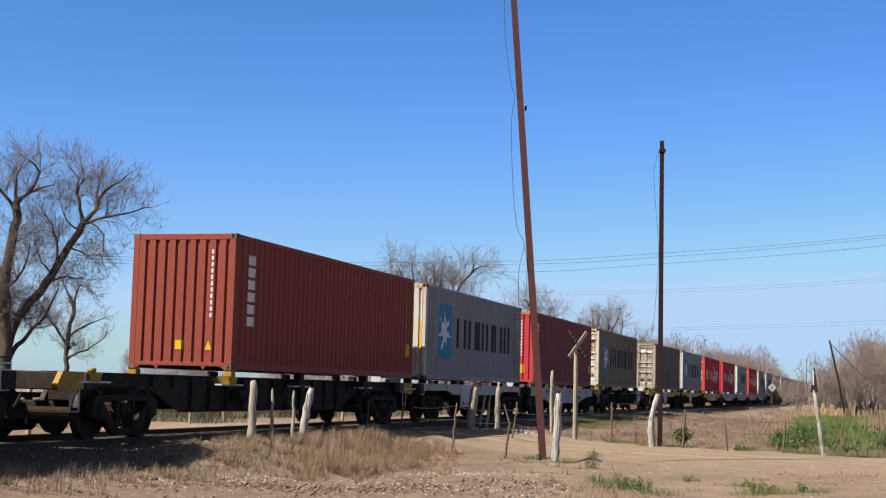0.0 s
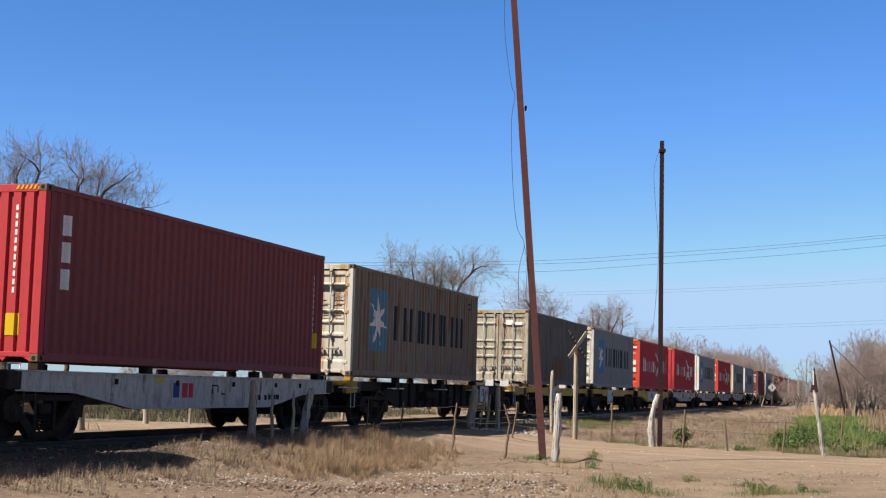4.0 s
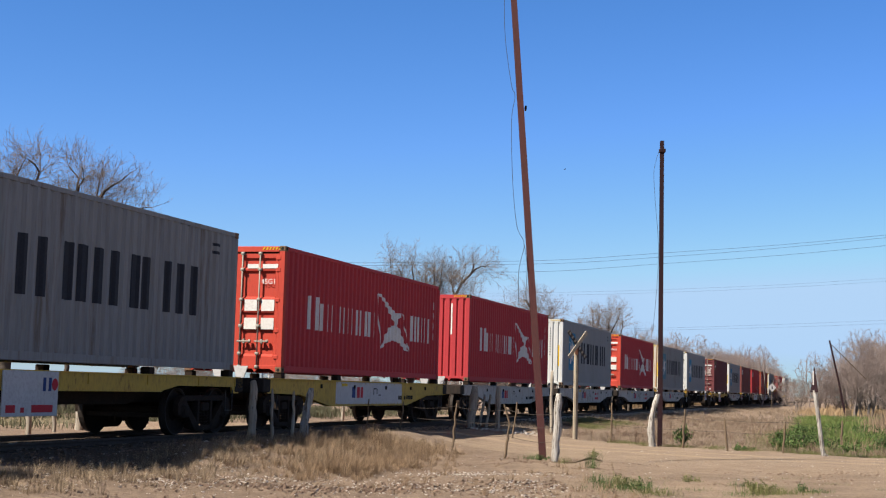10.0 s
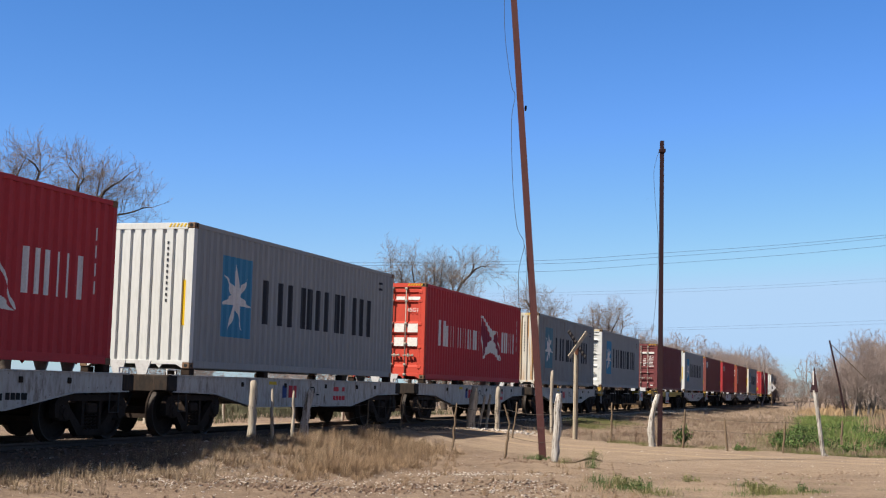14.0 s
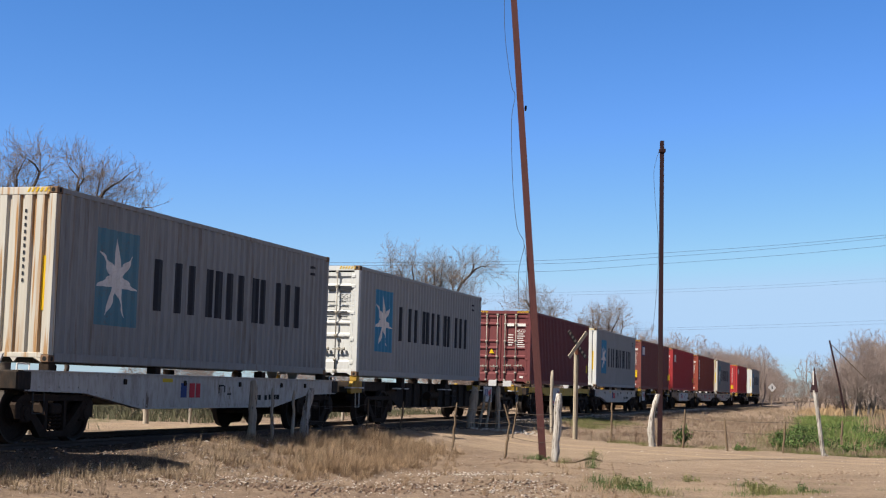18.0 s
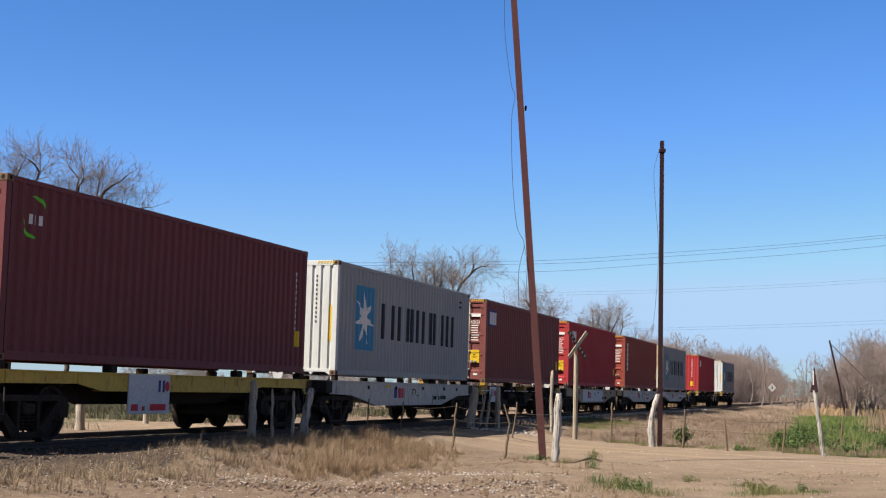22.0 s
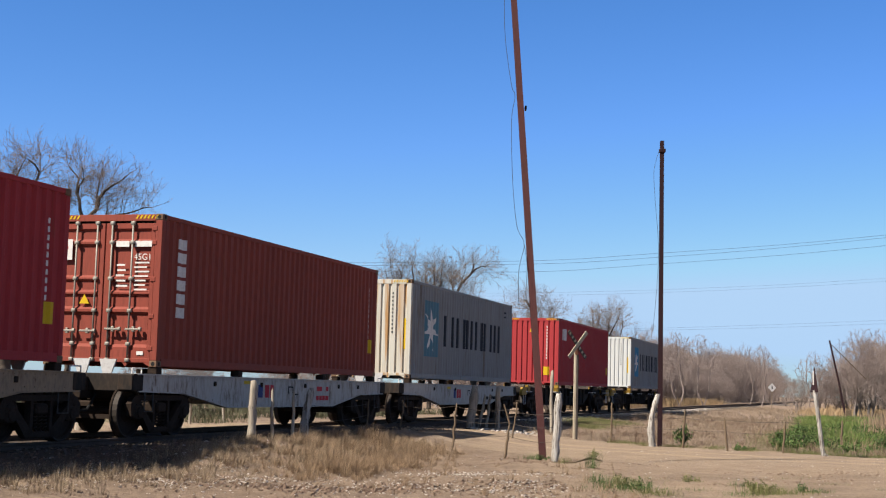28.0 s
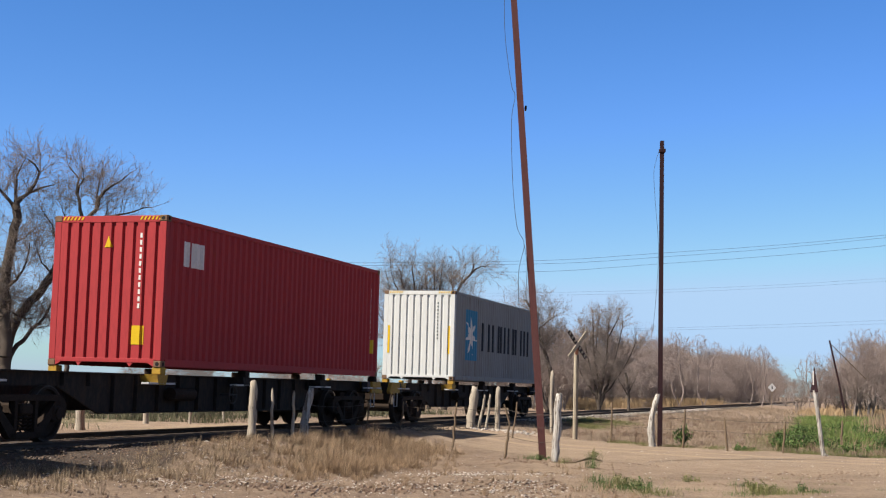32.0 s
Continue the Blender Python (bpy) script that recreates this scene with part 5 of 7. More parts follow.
post_at("crooked brown stick holding fence wire", 0.32, 31.21, 0.40, 1.11, 0.026, TIMBER_BROWN, group=GP, kink=0.018)
fork = post_at("forked brown branch used as a fence stake", 1.41, 29.39, 1.50, 0.74, 0.028, TIMBER_BROWN, group=GP, kink=0.018)
part("fork", Geo().tube([(0.09, 0, 0.72), (0.02, 0, 0.95), (-0.04, 0, 1.13)], [0.024, 0.02, 0.014], 7), TIMBER_BROWN, fork)
post_at("crooked thin branch stake by the road", 2.05, 38.6, 2.16, 1.10, 0.026, TIMBER_BROWN, group=GP, kink=0.03)
post_at("thin stick in the roadside fence", 5.06, 41.01, 5.08, 1.15, 0.032, TIMBER_BROWN, group=GP)
wp = fence_post("curved pale peeled post beside the dark pole", (5.88, 38.37, 0), (6.02, 38.37, 1.42), 0.10, TIMBER_PALE, 0.8, 0.0, group=GP)
for v in wp.data.vertices:
    v.co.x -= 0.13 * math.sin(max(0, min(1, v.co.z / 1.42)) * math.pi) * 0.8
post_at("thin stick in the roadside fence", 6.67, 38.15, 6.72, 1.04, 0.032, TIMBER_BROWN, group=GP)
post_at("thin stick in the roadside fence", 7.50, 36.28, 7.42, 0.86, 0.030, TIMBER_BROWN, group=GP)
post_at("thin leaning stick in the green weeds", 8.82, 35.78, 8.88, 0.79, 0.030, TIMBER_BROWN, group=GP)
post_at("thin stick in the green weeds", 11.53, 40.02, 11.56, 0.80, 0.032, TIMBER_BROWN, group=GP)
for x, y, w in ((-9.57, 34.93, 0.05), (-9.47, 37.0, 0.13), (-9.01, 43.1, 0.09), (-7.86, 44.29, 0.05), (-7.13, 46.48, 0.05), (-9.59, 32.79, 0.07), (-3.55, 51.79, 0.06), (-10.6, 33.5, 0.07), (-11.2, 32.0, 0.06)):
    post_at("weathered fence post on the road behind the track", x, y, x - 0.02, 1.25, w, TIMBER, group="fence posts behind the track")


def wire_run(label, pts, sag=0.06):
    P = []
    for a, b in zip(pts, pts[1:]):
        for k in range(6):
            f = k / 6
            p = Vector(a).lerp(Vector(b), f)
            P.append(p - Vector((0, 0, sag * 4 * f * (1 - f))))
    P.append(Vector(pts[-1]))
    return tagged(part("fence_wire", Geo().tube(P, 0.0045, 4), WIRE), label, "fence wire", "wires of the roadside fence")


RUN_A = [(-2.70, 28.7), (-1.73, 34.0), (-0.90, 34.4), (0.36, 31.2), (1.45, 29.35), (2.40, 28.3)]
for z in (1.02, 0.72, 0.45):
    wire_run("slack rusty fence wire between crooked stakes", [(x, y, z + random.uniform(-0.04, 0.04)) for x, y in RUN_A])
RUN_B = [(3.54, 43.7), (5.07, 41.0), (5.95, 38.37), (6.69, 38.15), (7.46, 36.28), (8.85, 35.78), (9.48, 34.75)]
for z in (0.80, 0.5):
    wire_run("slack rusty fence wire along the road verge", [(x, y, z) for x, y in RUN_B], 0.03)
for z in (0.9, 0.55):
    wire_run("fence wire on the road behind the track", [(-11.2, 32.0, z), (-10.6, 33.5, z), (-9.57, 34.93, z), (-9.47, 37.0, z), (-9.01, 43.1, z), (-7.86, 44.3, z), (-7.13, 46.48, z), (-3.55, 51.8, z)], 0.02)

# crossing sign: a timber post with two crossed boards
sign = tagged(new("crossing_sign"), "weathered timber crossing sign with two crossed boards", "railway sign")
sign.matrix_basis = pose(4.07, 41.57, on_ground(4.07, 41.57))
part("post", Geo().box(-0.07, 0.01, -0.06, 0.07, -0.3, 2.62, 0.015), TIMBER_CREAM, sign)
part("post_batten", Geo().box(0.014, 0.065, -0.055, 0.06, -0.3, 2.5, 0.015), TIMBER_DARK, sign)
turn = pose(0.03, -0.085, 2.80, 0, 0, 40)
for k, m, dy in ((1, TIMBER_CREAM, 0.0), (-1, TIMBER_DARK, 0.03)):
    brd = part("cross_board", Geo().box(-0.54, 0.54, -0.014, 0.014, -0.058, 0.058, 0.005), m, sign, "faded board", at=turn @ pose(0, dy, 0, 0, -k * 46, 0))
    for i in range(7 if k < 0 else 0):
        part("lettering_bar", shared("crossing_bar", lambda: Geo().box(-0.03, 0.03, -0.017, -0.0145, -0.04, 0.04)), TIMBER_CREAM, brd, at=(-0.45 + i * 0.15, 0, 0))
part("bracket", Geo().box(-0.05, 0.05, -0.09, -0.065, 2.5, 2.75, 0.008), RUSTY, sign)

# leaning white post with the triangular plate
warn = tagged(new("warning_post"), "leaning white post with a dark triangular plate seen edge-on", "road sign")
warn.matrix_basis = Matrix.Translation((9.55, 34.71, on_ground(9.55, 34.71)))
part("post", Geo().tube([(0.06, 0, -0.3), (0, 0, 0), (-0.10, 0, 0.8), (-0.21, 0, 1.62)], [0.06, 0.055, 0.052, 0.05], 10), TIMBER_PALE, warn)
part("foot", Geo().tube([(0.0, 0, 0.04), (0.07, -0.02, 0.02), (0.13, -0.03, -0.03)], [0.05, 0.045, 0.03], 8), TIMBER_PALE, warn)
part("plate", Geo().prism([(-0.31, 1.57), (0.31, 1.57), (0.0, 2.18)], 1, -0.07, -0.055), POLE_DARK, warn, "dark rusty triangular plate", at=pose(-0.16, 0, 0, 0, 0, -88) )
part("rim", Geo().box(-0.27, -0.235, -0.04, -0.02, 1.75, 2.1, 0.006), LETTER_W, warn)

dia = tagged(new("diamond_sign"), "small white diamond sign beside the track", "railway sign")
dia.matrix_basis = Matrix.Translation((33.37, 140.0, on_ground(33.37, 140)))
part("post", Geo().tube([(0, 0, -0.3), (0, 0, 2.1)], 0.028, 8), TIMBER_BROWN, dia)
dp = part("plate", Geo().prism([(-0.42, 2.26), (0, 1.82), (0.42, 2.26), (0, 2.70)], 1, -0.07, -0.05), BOARD, dia, "white diamond plate")
part("symbol_bar", Geo().box(-0.05, 0.05, -0.075, -0.071, 2.08, 2.44), GASKET, dp)

old = tagged(new("utility_pole"), "leaning dark timber pole with broken top at the wood's edge", "utility pole")
oz = on_ground(31.0, 105)
old.matrix_basis = Matrix.Translation((30.62, 105, oz))
part("shaft", Geo().tube([(0.05, 0, -0.4), (-0.55, 0, 2.6), (-1.25, 0, 5.75 - oz)], [0.085, 0.08, 0.065], 8), POLE_DARK, old)
part("brace", Geo().tube([(-1.1, 0, 5.4), (0.2, 0.2, 4.2), (1.6, 0.4, 2.9)], [0.03, 0.03, 0.025], 6), TIMBER_BROWN, old)
part("stub", Geo().box(-0.12, 0.35, -0.2, 0.2, -0.2, 0.55, 0.05), TIMBER_BROWN, old)
thin = tagged(new("utility_pole"), "thin dark pole with a pale crossarm in front of trees", "utility pole")
thin.matrix_basis = Matrix.Translation((41.42, 140, on_ground(41.4, 140)))
part("shaft", Geo().tube([(0, 0, -0.4), (0, 0, 4.9)], [0.12, 0.10], 8), TIMBER_BROWN, thin)
part("crossarm", Geo().box(-0.5, 0.7, -0.06, 0.06, 4.75, 4.9, 0.02), TIMBER_PALE, thin)


# ---- bare trees ----
def limb_cloud(rng, start, way, length, r, levels, spread, droop=0.03, kids=5, wander=0.16):
    """Segments of a branching limb: arrays of ends and radii, thick ones first."""
    segs = []
    stack = [(Vector(start), Vector(way).normalized(), length, r, 0)]
    while stack:
        p, d, ln, rad, lv = stack.pop()
        n = max(3, min(8, int(ln / 0.35))) if lv < levels - 1 else 3
        step = ln / n
        born = []
        for i in range(n):
            d = (d + Vector((rng.gauss(0, wander), rng.gauss(0, wander), rng.gauss(0, wander) + droop))).normalized()
            q = p + d * step
            r0, r1 = rad * (1 - 0.75 * i / n), rad * (1 - 0.75 * (i + 1) / n)
            segs.append((p, q, max(r0, 0.006), max(r1, 0.005), lv))
            if lv < levels and i >= (1 if lv else 1):
                born.append((q, d, max(r1, 0.01)))
            p = q
        if lv < levels:
            many = kids if lv < 2 else kids - 1
            for k in range(many):
                q, dd, rr = born[min(len(born) - 1, int((k + rng.random()) * len(born) / many))]
                side = Vector((rng.gauss(0, 1), rng.gauss(0, 1), rng.gauss(0.15, 0.7))).normalized()
                w = (dd * (1 - spread) + side * spread).normalized()
                stack.append((q, w, ln * rng.uniform(0.45, 0.72), rr * rng.uniform(0.5, 0.75), lv + 1))
            stack.append((p, d, ln * 0.55, max(rad * 0.25, 0.008), lv + 1))
    return segs


def tubes(name, segs, sides, thicken=1.0):
    a = np.array([[*s[0]] for s in segs]); b = np.array([[*s[1]] for s in segs])
    r0 = np.array([s[2] for s in segs]) * thicken; r1 = np.array([s[3] for s in segs]) * thicken
    d = b - a
    d /= np.linalg.norm(d, axis=1)[:, None] + 1e-9
    ref = np.where(np.abs(d[:, 2:3]) < 0.9, np.array([[0, 0, 1.0]]), np.array([[1.0, 0, 0]]))
    u = np.cross(d, ref); u /= np.linalg.norm(u, axis=1)[:, None]
    w = np.cross(d, u)
    V = []
    for k in range(sides):
        t = 2 * math.pi * k / sides
        o = u * math.cos(t) + w * math.sin(t)
        V += [a + o * r0[:, None], b + o * r1[:, None]]
    V = np.stack(V, 1).reshape(-1, 3)
    base = np.arange(len(segs))[:, None] * (2 * sides)
    F = [np.concatenate([base + 2 * k, base + 2 * ((k + 1) % sides), base + 2 * ((k + 1) % sides) + 1, base + 2 * k + 1], 1) for k in range(sides)]
    return raw_mesh(name, V, np.concatenate(F, 0))


def bare_tree(label, x, y, limbs, seed, levels=4, spread=0.55, kids=5, name="bare_tree", twig=TWIG, group="", cat="tree", thick=1.0):
    """limbs: (start height, way, length, radius) of each main stem from the base."""
    rng = random.Random(seed)
    th = tagged(new(name), label, cat, group)
    th.matrix_basis = Matrix.Translation((x, y, on_ground(x, y) - 0.1))
    segs = []
    for start, way, ln, r in limbs:
        segs += limb_cloud(rng, start, way, ln, r, levels, spread, kids=kids)
    big = [s for s in segs if s[4] <= 1]
    small = [s for s in segs if s[4] > 1]
    part("trunk", tubes("trunk", big, 7, thick), TWIG_FAR, th)
    part("crown", tubes("crown", small, 3, thick), twig, th)
    return th


def grown_tree(label, x, y, stems, lobes, seed, step=0.34, many=420, tip=0.011, twig=TWIG, group="", fork=0.55, wander=0.17, bark=BARK, pipe=2.12):
    """A bare tree whose limbs reach out to fill the lobes (x, height, half-width, half-height) of its crown.
    stems: (offset, height) of the bare stems below the first fork."""
    r = np.random.RandomState(seed)
    cloud = []
    size = sum(a * a * b for _, _, a, b in lobes)
    for cx, cz, rx, rz in lobes:
        n = int(many * rx * rx * rz / size) + 20
        d = r.normal(0, 1, (n, 3)); d /= np.linalg.norm(d, axis=1)[:, None]
        cloud.append(np.array([[cx - x, 0, cz]]) + d * (r.uniform(0, 1, n) ** 0.42)[:, None] * np.array([[rx, rx * 0.8, rz]]))
    A = np.concatenate(cloud)
    P, up = [], []
    for off, top in stems:
        last, n = -1, max(2, int(top / 0.8))
        for k in range(n + 1):
            f = k / n
            P.append(np.array([off * f + 0.10 * top * math.sin(f * 5 + off) * f * 0.5, 0.0, top * f])); up.append(last); last = len(P) - 1
    near, dist = np.zeros(len(A), int), np.full(len(A), 1e9)
    done = 0
    for turn in range(90):
        for k in range(done, len(P)):
            d = np.linalg.norm(A - P[k], axis=1)
            hit = d < dist
            near[hit], dist[hit] = k, d[hit]
        done = len(P)
        live = dist > step * 1.45
        A, near, dist = A[live], near[live], dist[live]
        if not len(A):
            break
        for k in np.unique(near):
            pull = A[near == k] - P[k]
            pull = (pull / np.linalg.norm(pull, axis=1)[:, None]).mean(0)
            old = P[k] - P[up[k]] if up[k] >= 0 else np.array([0, 0, 1.0])
            d = pull + fork * old / (np.linalg.norm(old) + 1e-9) + r.normal(0, wander, 3)
            P.append(P[k] + d / np.linalg.norm(d) * step * r.uniform(0.75, 1.1)); up.append(int(k))
            if len(P) > 6000:
                break
    n = len(P)
    area = np.zeros(n)
    kids = np.zeros(n, int)
    for k in range(n - 1, -1, -1):
        area[k] = max(area[k], tip ** pipe)
        if up[k] >= 0:
            area[up[k]] += area[k]
            kids[up[k]] += 1
    rad = area ** (1 / pipe)
    segs = [(P[up[k]], P[k], min(rad[up[k]], rad[k] * 1.5), rad[k], 0 if rad[k] > min(tip * 3.4, rad[0] * 0.5) else 2) for k in range(n) if up[k] >= 0]
    for k in range(n):                      # fine end twigs
        if rad[k] < tip * 2.2 and up[k] >= 0:
            way = P[k] - P[up[k]]
            for _ in range(4 if kids[k] == 0 else 2):
                d = way / (np.linalg.norm(way) + 1e-9) + r.normal(0, 0.55, 3)
                q = P[k] + d / np.linalg.norm(d) * step * r.uniform(0.5, 1.3)
                e = q + (d / np.linalg.norm(d) + r.normal(0, 0.35, 3)) * step * r.uniform(0.3, 0.8)
                segs += [(P[k], q, tip * 0.85, tip * 0.65, 2), (q, e, tip * 0.65, tip * 0.4, 2)]
    th = tagged(new("bare_tree"), label, "tree", group)
    th.matrix_basis = Matrix.Translation((x, y, on_ground(x, y) - 0.1))
    part("trunk", tubes("trunk", [q for q in segs if q[4] == 0], 7), bark, th)
    part("crown", tubes("crown", [q for q in segs if q[4] > 0], 3), twig, th)
    return th


def limbed_tree(label, y, limbs, seed, twig=TWIG, tip=0.0085, gaps=(0.3, 0.2, 0.14), reach=(1.5, 0.75, 0.36), bark=BARK, rise=0.10):
    """A bare tree on a few crooked limbs, each (radius at foot and tip, how far it swings back, bare share, line of (x, z) places);
    shoots fork from the limbs in three orders, each shorter and more crooked than the last."""
    rng = random.Random(seed)
    x0 = limbs[0][4][0][0]
    z0 = on_ground(x0, y) - 0.1
    thick, thin, spine = [], [], []

    def shoot(p, d, ln, r, lv):
        n = (6, 4, 3)[lv]
        step, togo = ln / n, gaps[min(lv + 1, 2)] * rng.random()
        for i in range(n):
            d = (d + Vector((rng.gauss(0, 0.17), rng.gauss(0, 0.17), rng.gauss(rise * 0.6, 0.17)))).normalized()
            q = p + d * step
            r1 = max(r * (1 - 0.8 * (i + 1) / n), tip * 0.5)
            r0 = max(r * (1 - 0.8 * i / n), tip * 0.5)
            (thick if r0 > 0.04 else thin).append((p, q, r0, r1, lv))
            if lv < 2:
                togo -= step
                while togo < 0:
                    togo += gaps[lv + 1] * rng.uniform(0.7, 1.3)
                    fork(p.lerp(q, rng.random()), d, reach[lv + 1] * (1.15 - 0.55 * i / n), max(r1 * 0.7, tip), lv + 1)
            p = q

    def fork(p, d, ln, r, lv):
        across = d.cross(Vector((rng.gauss(0, 1), rng.gauss(0, 1), rng.gauss(0, 1)))).normalized()
        a = rng.uniform(0.45, 1.15)
        way = (d * math.cos(a) + across * math.sin(a) + Vector((0, 0, rise * 1.6))).normalized()
        shoot(p, way, ln * rng.uniform(0.6, 1.15), r, lv)

    for m, (r0, r1, swing, bare, line) in enumerate(limbs):
        C = [Vector((x - x0, 0, z - z0)) for x, z in line]
        from_y = 0.0
        if spine and C[0].z > 2.0:
            C[0] = min(spine, key=lambda p: (p.x - C[0].x) ** 2 + (p.z - C[0].z) ** 2 + 0.1 * p.y ** 2).copy()
            from_y = C[0].y
        for k, p in enumerate(C):
            p.y = from_y + swing * k / (len(C) - 1)
        if m == 0 or C[0].z < 2.4 and bare >= 0.5:
            C.insert(0, Vector((C[0].x * 0.35, 0, 0)))
        pts = []
        for i in range(len(C) - 1):
            a, b, c, d = C[max(i - 1, 0)], C[i], C[i + 1], C[min(i + 2, len(C) - 1)]
            cuts = max(2, int((c - b).length / 0.28))
            for k in range(cuts):
                t = k / cuts
                p = 0.5 * (2 * b + (c - a) * t + (2 * a - 5 * b + 4 * c - d) * t * t + (3 * b - a - 3 * c + d) * t ** 3)
                pts.append(p + Vector((rng.gauss(0, 0.022), rng.gauss(0, 0.03), rng.gauss(0, 0.022))))
        pts.append(C[-1])
        if r1 < 0.06:                       # the shoots make up the rest of the reach
            pts = pts[:max(3, int(len(pts) * 0.84))]
        spine += pts
        n, togo = len(pts) - 1, 0.0
        for i, (p, q) in enumerate(zip(pts, pts[1:])):
            f, g = i / n, (i + 1) / n
            ra, rb = r0 + (r1 - r0) * f ** 0.8, r0 + (r1 - r0) * g ** 0.8
            thick.append((p, q + (q - p) * 0.06, ra, rb, 0))
            togo -= (q - p).length
            while togo < 0 and f > bare:
                togo += gaps[0] * rng.uniform(0.6, 1.4)
                fork(p.lerp(q, rng.random()), (q - p).normalized(), reach[0] * (1.1 - 0.5 * f), min(max(rb * 0.42, tip * 1.7), tip * 2.6), 0)
        if r1 < 0.06:
            shoot(pts[-1], (pts[-1] - pts[-2]).normalized(), reach[1], r1, 1)
    th = tagged(new("bare_tree"), label, "tree")
    th.matrix_basis = Matrix.Translation((x0, y, z0))
    part("trunk", tubes("trunk", thick, 7), bark, th)
    part("crown", tubes("crown", thin, 3), twig, th)
    return th


limbed_tree("large bare tree with a crooked leaning trunk behind the track", 52, [
    (0.22, 0.13, 0, 0.4, [(-16.2, 1.8), (-15.9, 3.5), (-15.0, 4.7), (-14.4, 5.7), (-13.9, 6.6), (-13.6, 7.2)]),
    (0.09, 0.02, 0.8, 0.15, [(-13.6, 7.2), (-13.9, 8.4), (-14.0, 9.0), (-14.4, 9.5), (-14.5, 10.1)]),
    (0.1, 0.02, -0.9, 0.2, [(-13.6, 7.2), (-13.0, 7.8), (-12.9, 8.2), (-12.2, 8.8), (-11.7, 9.1), (-11.1, 9.2)]),
    (0.06, 0.015, 0.7, 0.1, [(-13.0, 7.8), (-13.1, 8.6), (-13.0, 9.3), (-13.1, 9.8)]),
    (0.07, 0.015, -0.4, 0.2, [(-13.5, 7.1), (-12.7, 7.5), (-11.9, 7.6), (-11.1, 7.9), (-10.5, 8.0)]),
    (0.035, 0.01, -0.8, 0.3, [(-13.2, 7.2), (-12.7, 6.8), (-12.6, 6.1), (-12.4, 5.5)]),
    (0.07, 0.015, -1.2, 0.2, [(-14.4, 5.7), (-14.5, 6.8), (-14.9, 7.6), (-15.0, 8.3)]),
    (0.07, 0.015, 1, 0.2, [(-14.9, 4.6), (-14.4, 5.2), (-13.6, 5.2), (-12.9, 5.2)]),
    (0.12, 0.03, 1.2, 0.4, [(-16.17, 1.9), (-16.0, 2.35), (-15.7, 2.8), (-15.4, 3.3), (-15.0, 3.7), (-14.9, 4.2), (-14.5, 5.0), (-14.3, 5.3)]),
    (0.045, 0.012, 1.3, 0.1, [(-14.1, 6.2), (-13.5, 6.1), (-13.1, 6.3)]),
    (0.045, 0.012, -1.4, 0.1, [(-14.7, 5.2), (-15.0, 6.0), (-15.2, 6.7)]),
    (0.045, 0.012, 0.9, 0.1, [(-13.7, 7.0), (-14.3, 7.4), (-14.6, 8.1), (-14.7, 8.8)]),
    (0.04, 0.012, -0.9, 0.1, [(-14.0, 8.5), (-13.6, 8.9), (-13.5, 9.5)])], 61, TWIG, 0.0062, (0.2, 0.19, 0.16), (1.55, 0.95, 0.45), rise=0.07)
limbed_tree("large bare tree with a thick dark upright trunk", 51.2, [
    (0.3, 0.16, 0, 0.5, [(-16.0, 1.8), (-16.0, 2.7), (-16.1, 4.2), (-16.1, 5.3), (-15.9, 6.9), (-15.9, 7.8)]),
    (0.1, 0.02, 0.6, 0.2, [(-15.9, 7.7), (-15.4, 8.3), (-14.7, 8.6), (-14.2, 8.7)]),
    (0.08, 0.015, -0.6, 0.2, [(-15.4, 8.3), (-15.1, 9.0), (-15.5, 9.5), (-15.8, 9.9)]),
    (0.09, 0.015, 0.8, 0.2, [(-15.9, 7.8), (-16.0, 8.9), (-15.8, 9.6), (-15.5, 10.2)]),
    (0.09, 0.015, -0.9, 0.2, [(-15.9, 7.5), (-16.6, 8.5), (-17.3, 9.3), (-17.7, 9.8)]),
    (0.1, 0.015, 0.5, 0.2, [(-16.1, 4.9), (-16.9, 6.2), (-17.7, 7.3), (-18.5, 8.1)]),
    (0.07, 0.015, -1, 0.2, [(-16.1, 4.5), (-15.4, 5.3), (-15.1, 6.3), (-15.2, 7.0)]),
    (0.06, 0.015, 1, 0.3, [(-16.0, 3.9), (-15.4, 3.6), (-14.7, 4.0)]),
    (0.06, 0.015, -1.3, 0.1, [(-16.0, 3.7), (-16.6, 4.5), (-17.0, 5.3)]),
    (0.05, 0.015, 1.4, 0.1, [(-16.0, 6.4), (-15.5, 6.8), (-15.2, 7.4)])], 62, TWIG, 0.0062, (0.2, 0.19, 0.16), (1.55, 0.95, 0.45), rise=0.07)
limbed_tree("smaller bare tree with low twisted forking stems", 56, [
    (0.12, 0.08, 0, 0.48, [(-15.0, 1.5), (-15.0, 2.7), (-14.9, 3.6), (-14.8, 4.2), (-15.0, 4.7)]),
    (0.048, 0.012, 0.5, 0.1, [(-14.8, 4.1), (-14.7, 5.1), (-14.3, 5.2), (-13.9, 5.5)]),
    (0.04, 0.012, -0.4, 0.1, [(-15.0, 4.6), (-15.3, 5.2), (-15.5, 5.7)]),
    (0.064, 0.012, -0.6, 0.2, [(-15.0, 2.8), (-15.5, 3.5), (-15.8, 3.9), (-16.1, 4.7)]),
    (0.064, 0.012, 0.6, 0.1, [(-14.9, 2.9), (-14.5, 3.5), (-13.7, 3.9), (-13.3, 4.5)]),
    (0.056, 0.012, -0.3, 0.1, [(-14.8, 2.2), (-14.2, 2.6), (-13.6, 3.0), (-13.0, 3.6)])], 63, TWIG, 0.007, (0.17, 0.16, 0.13), (0.94, 0.54, 0.27))
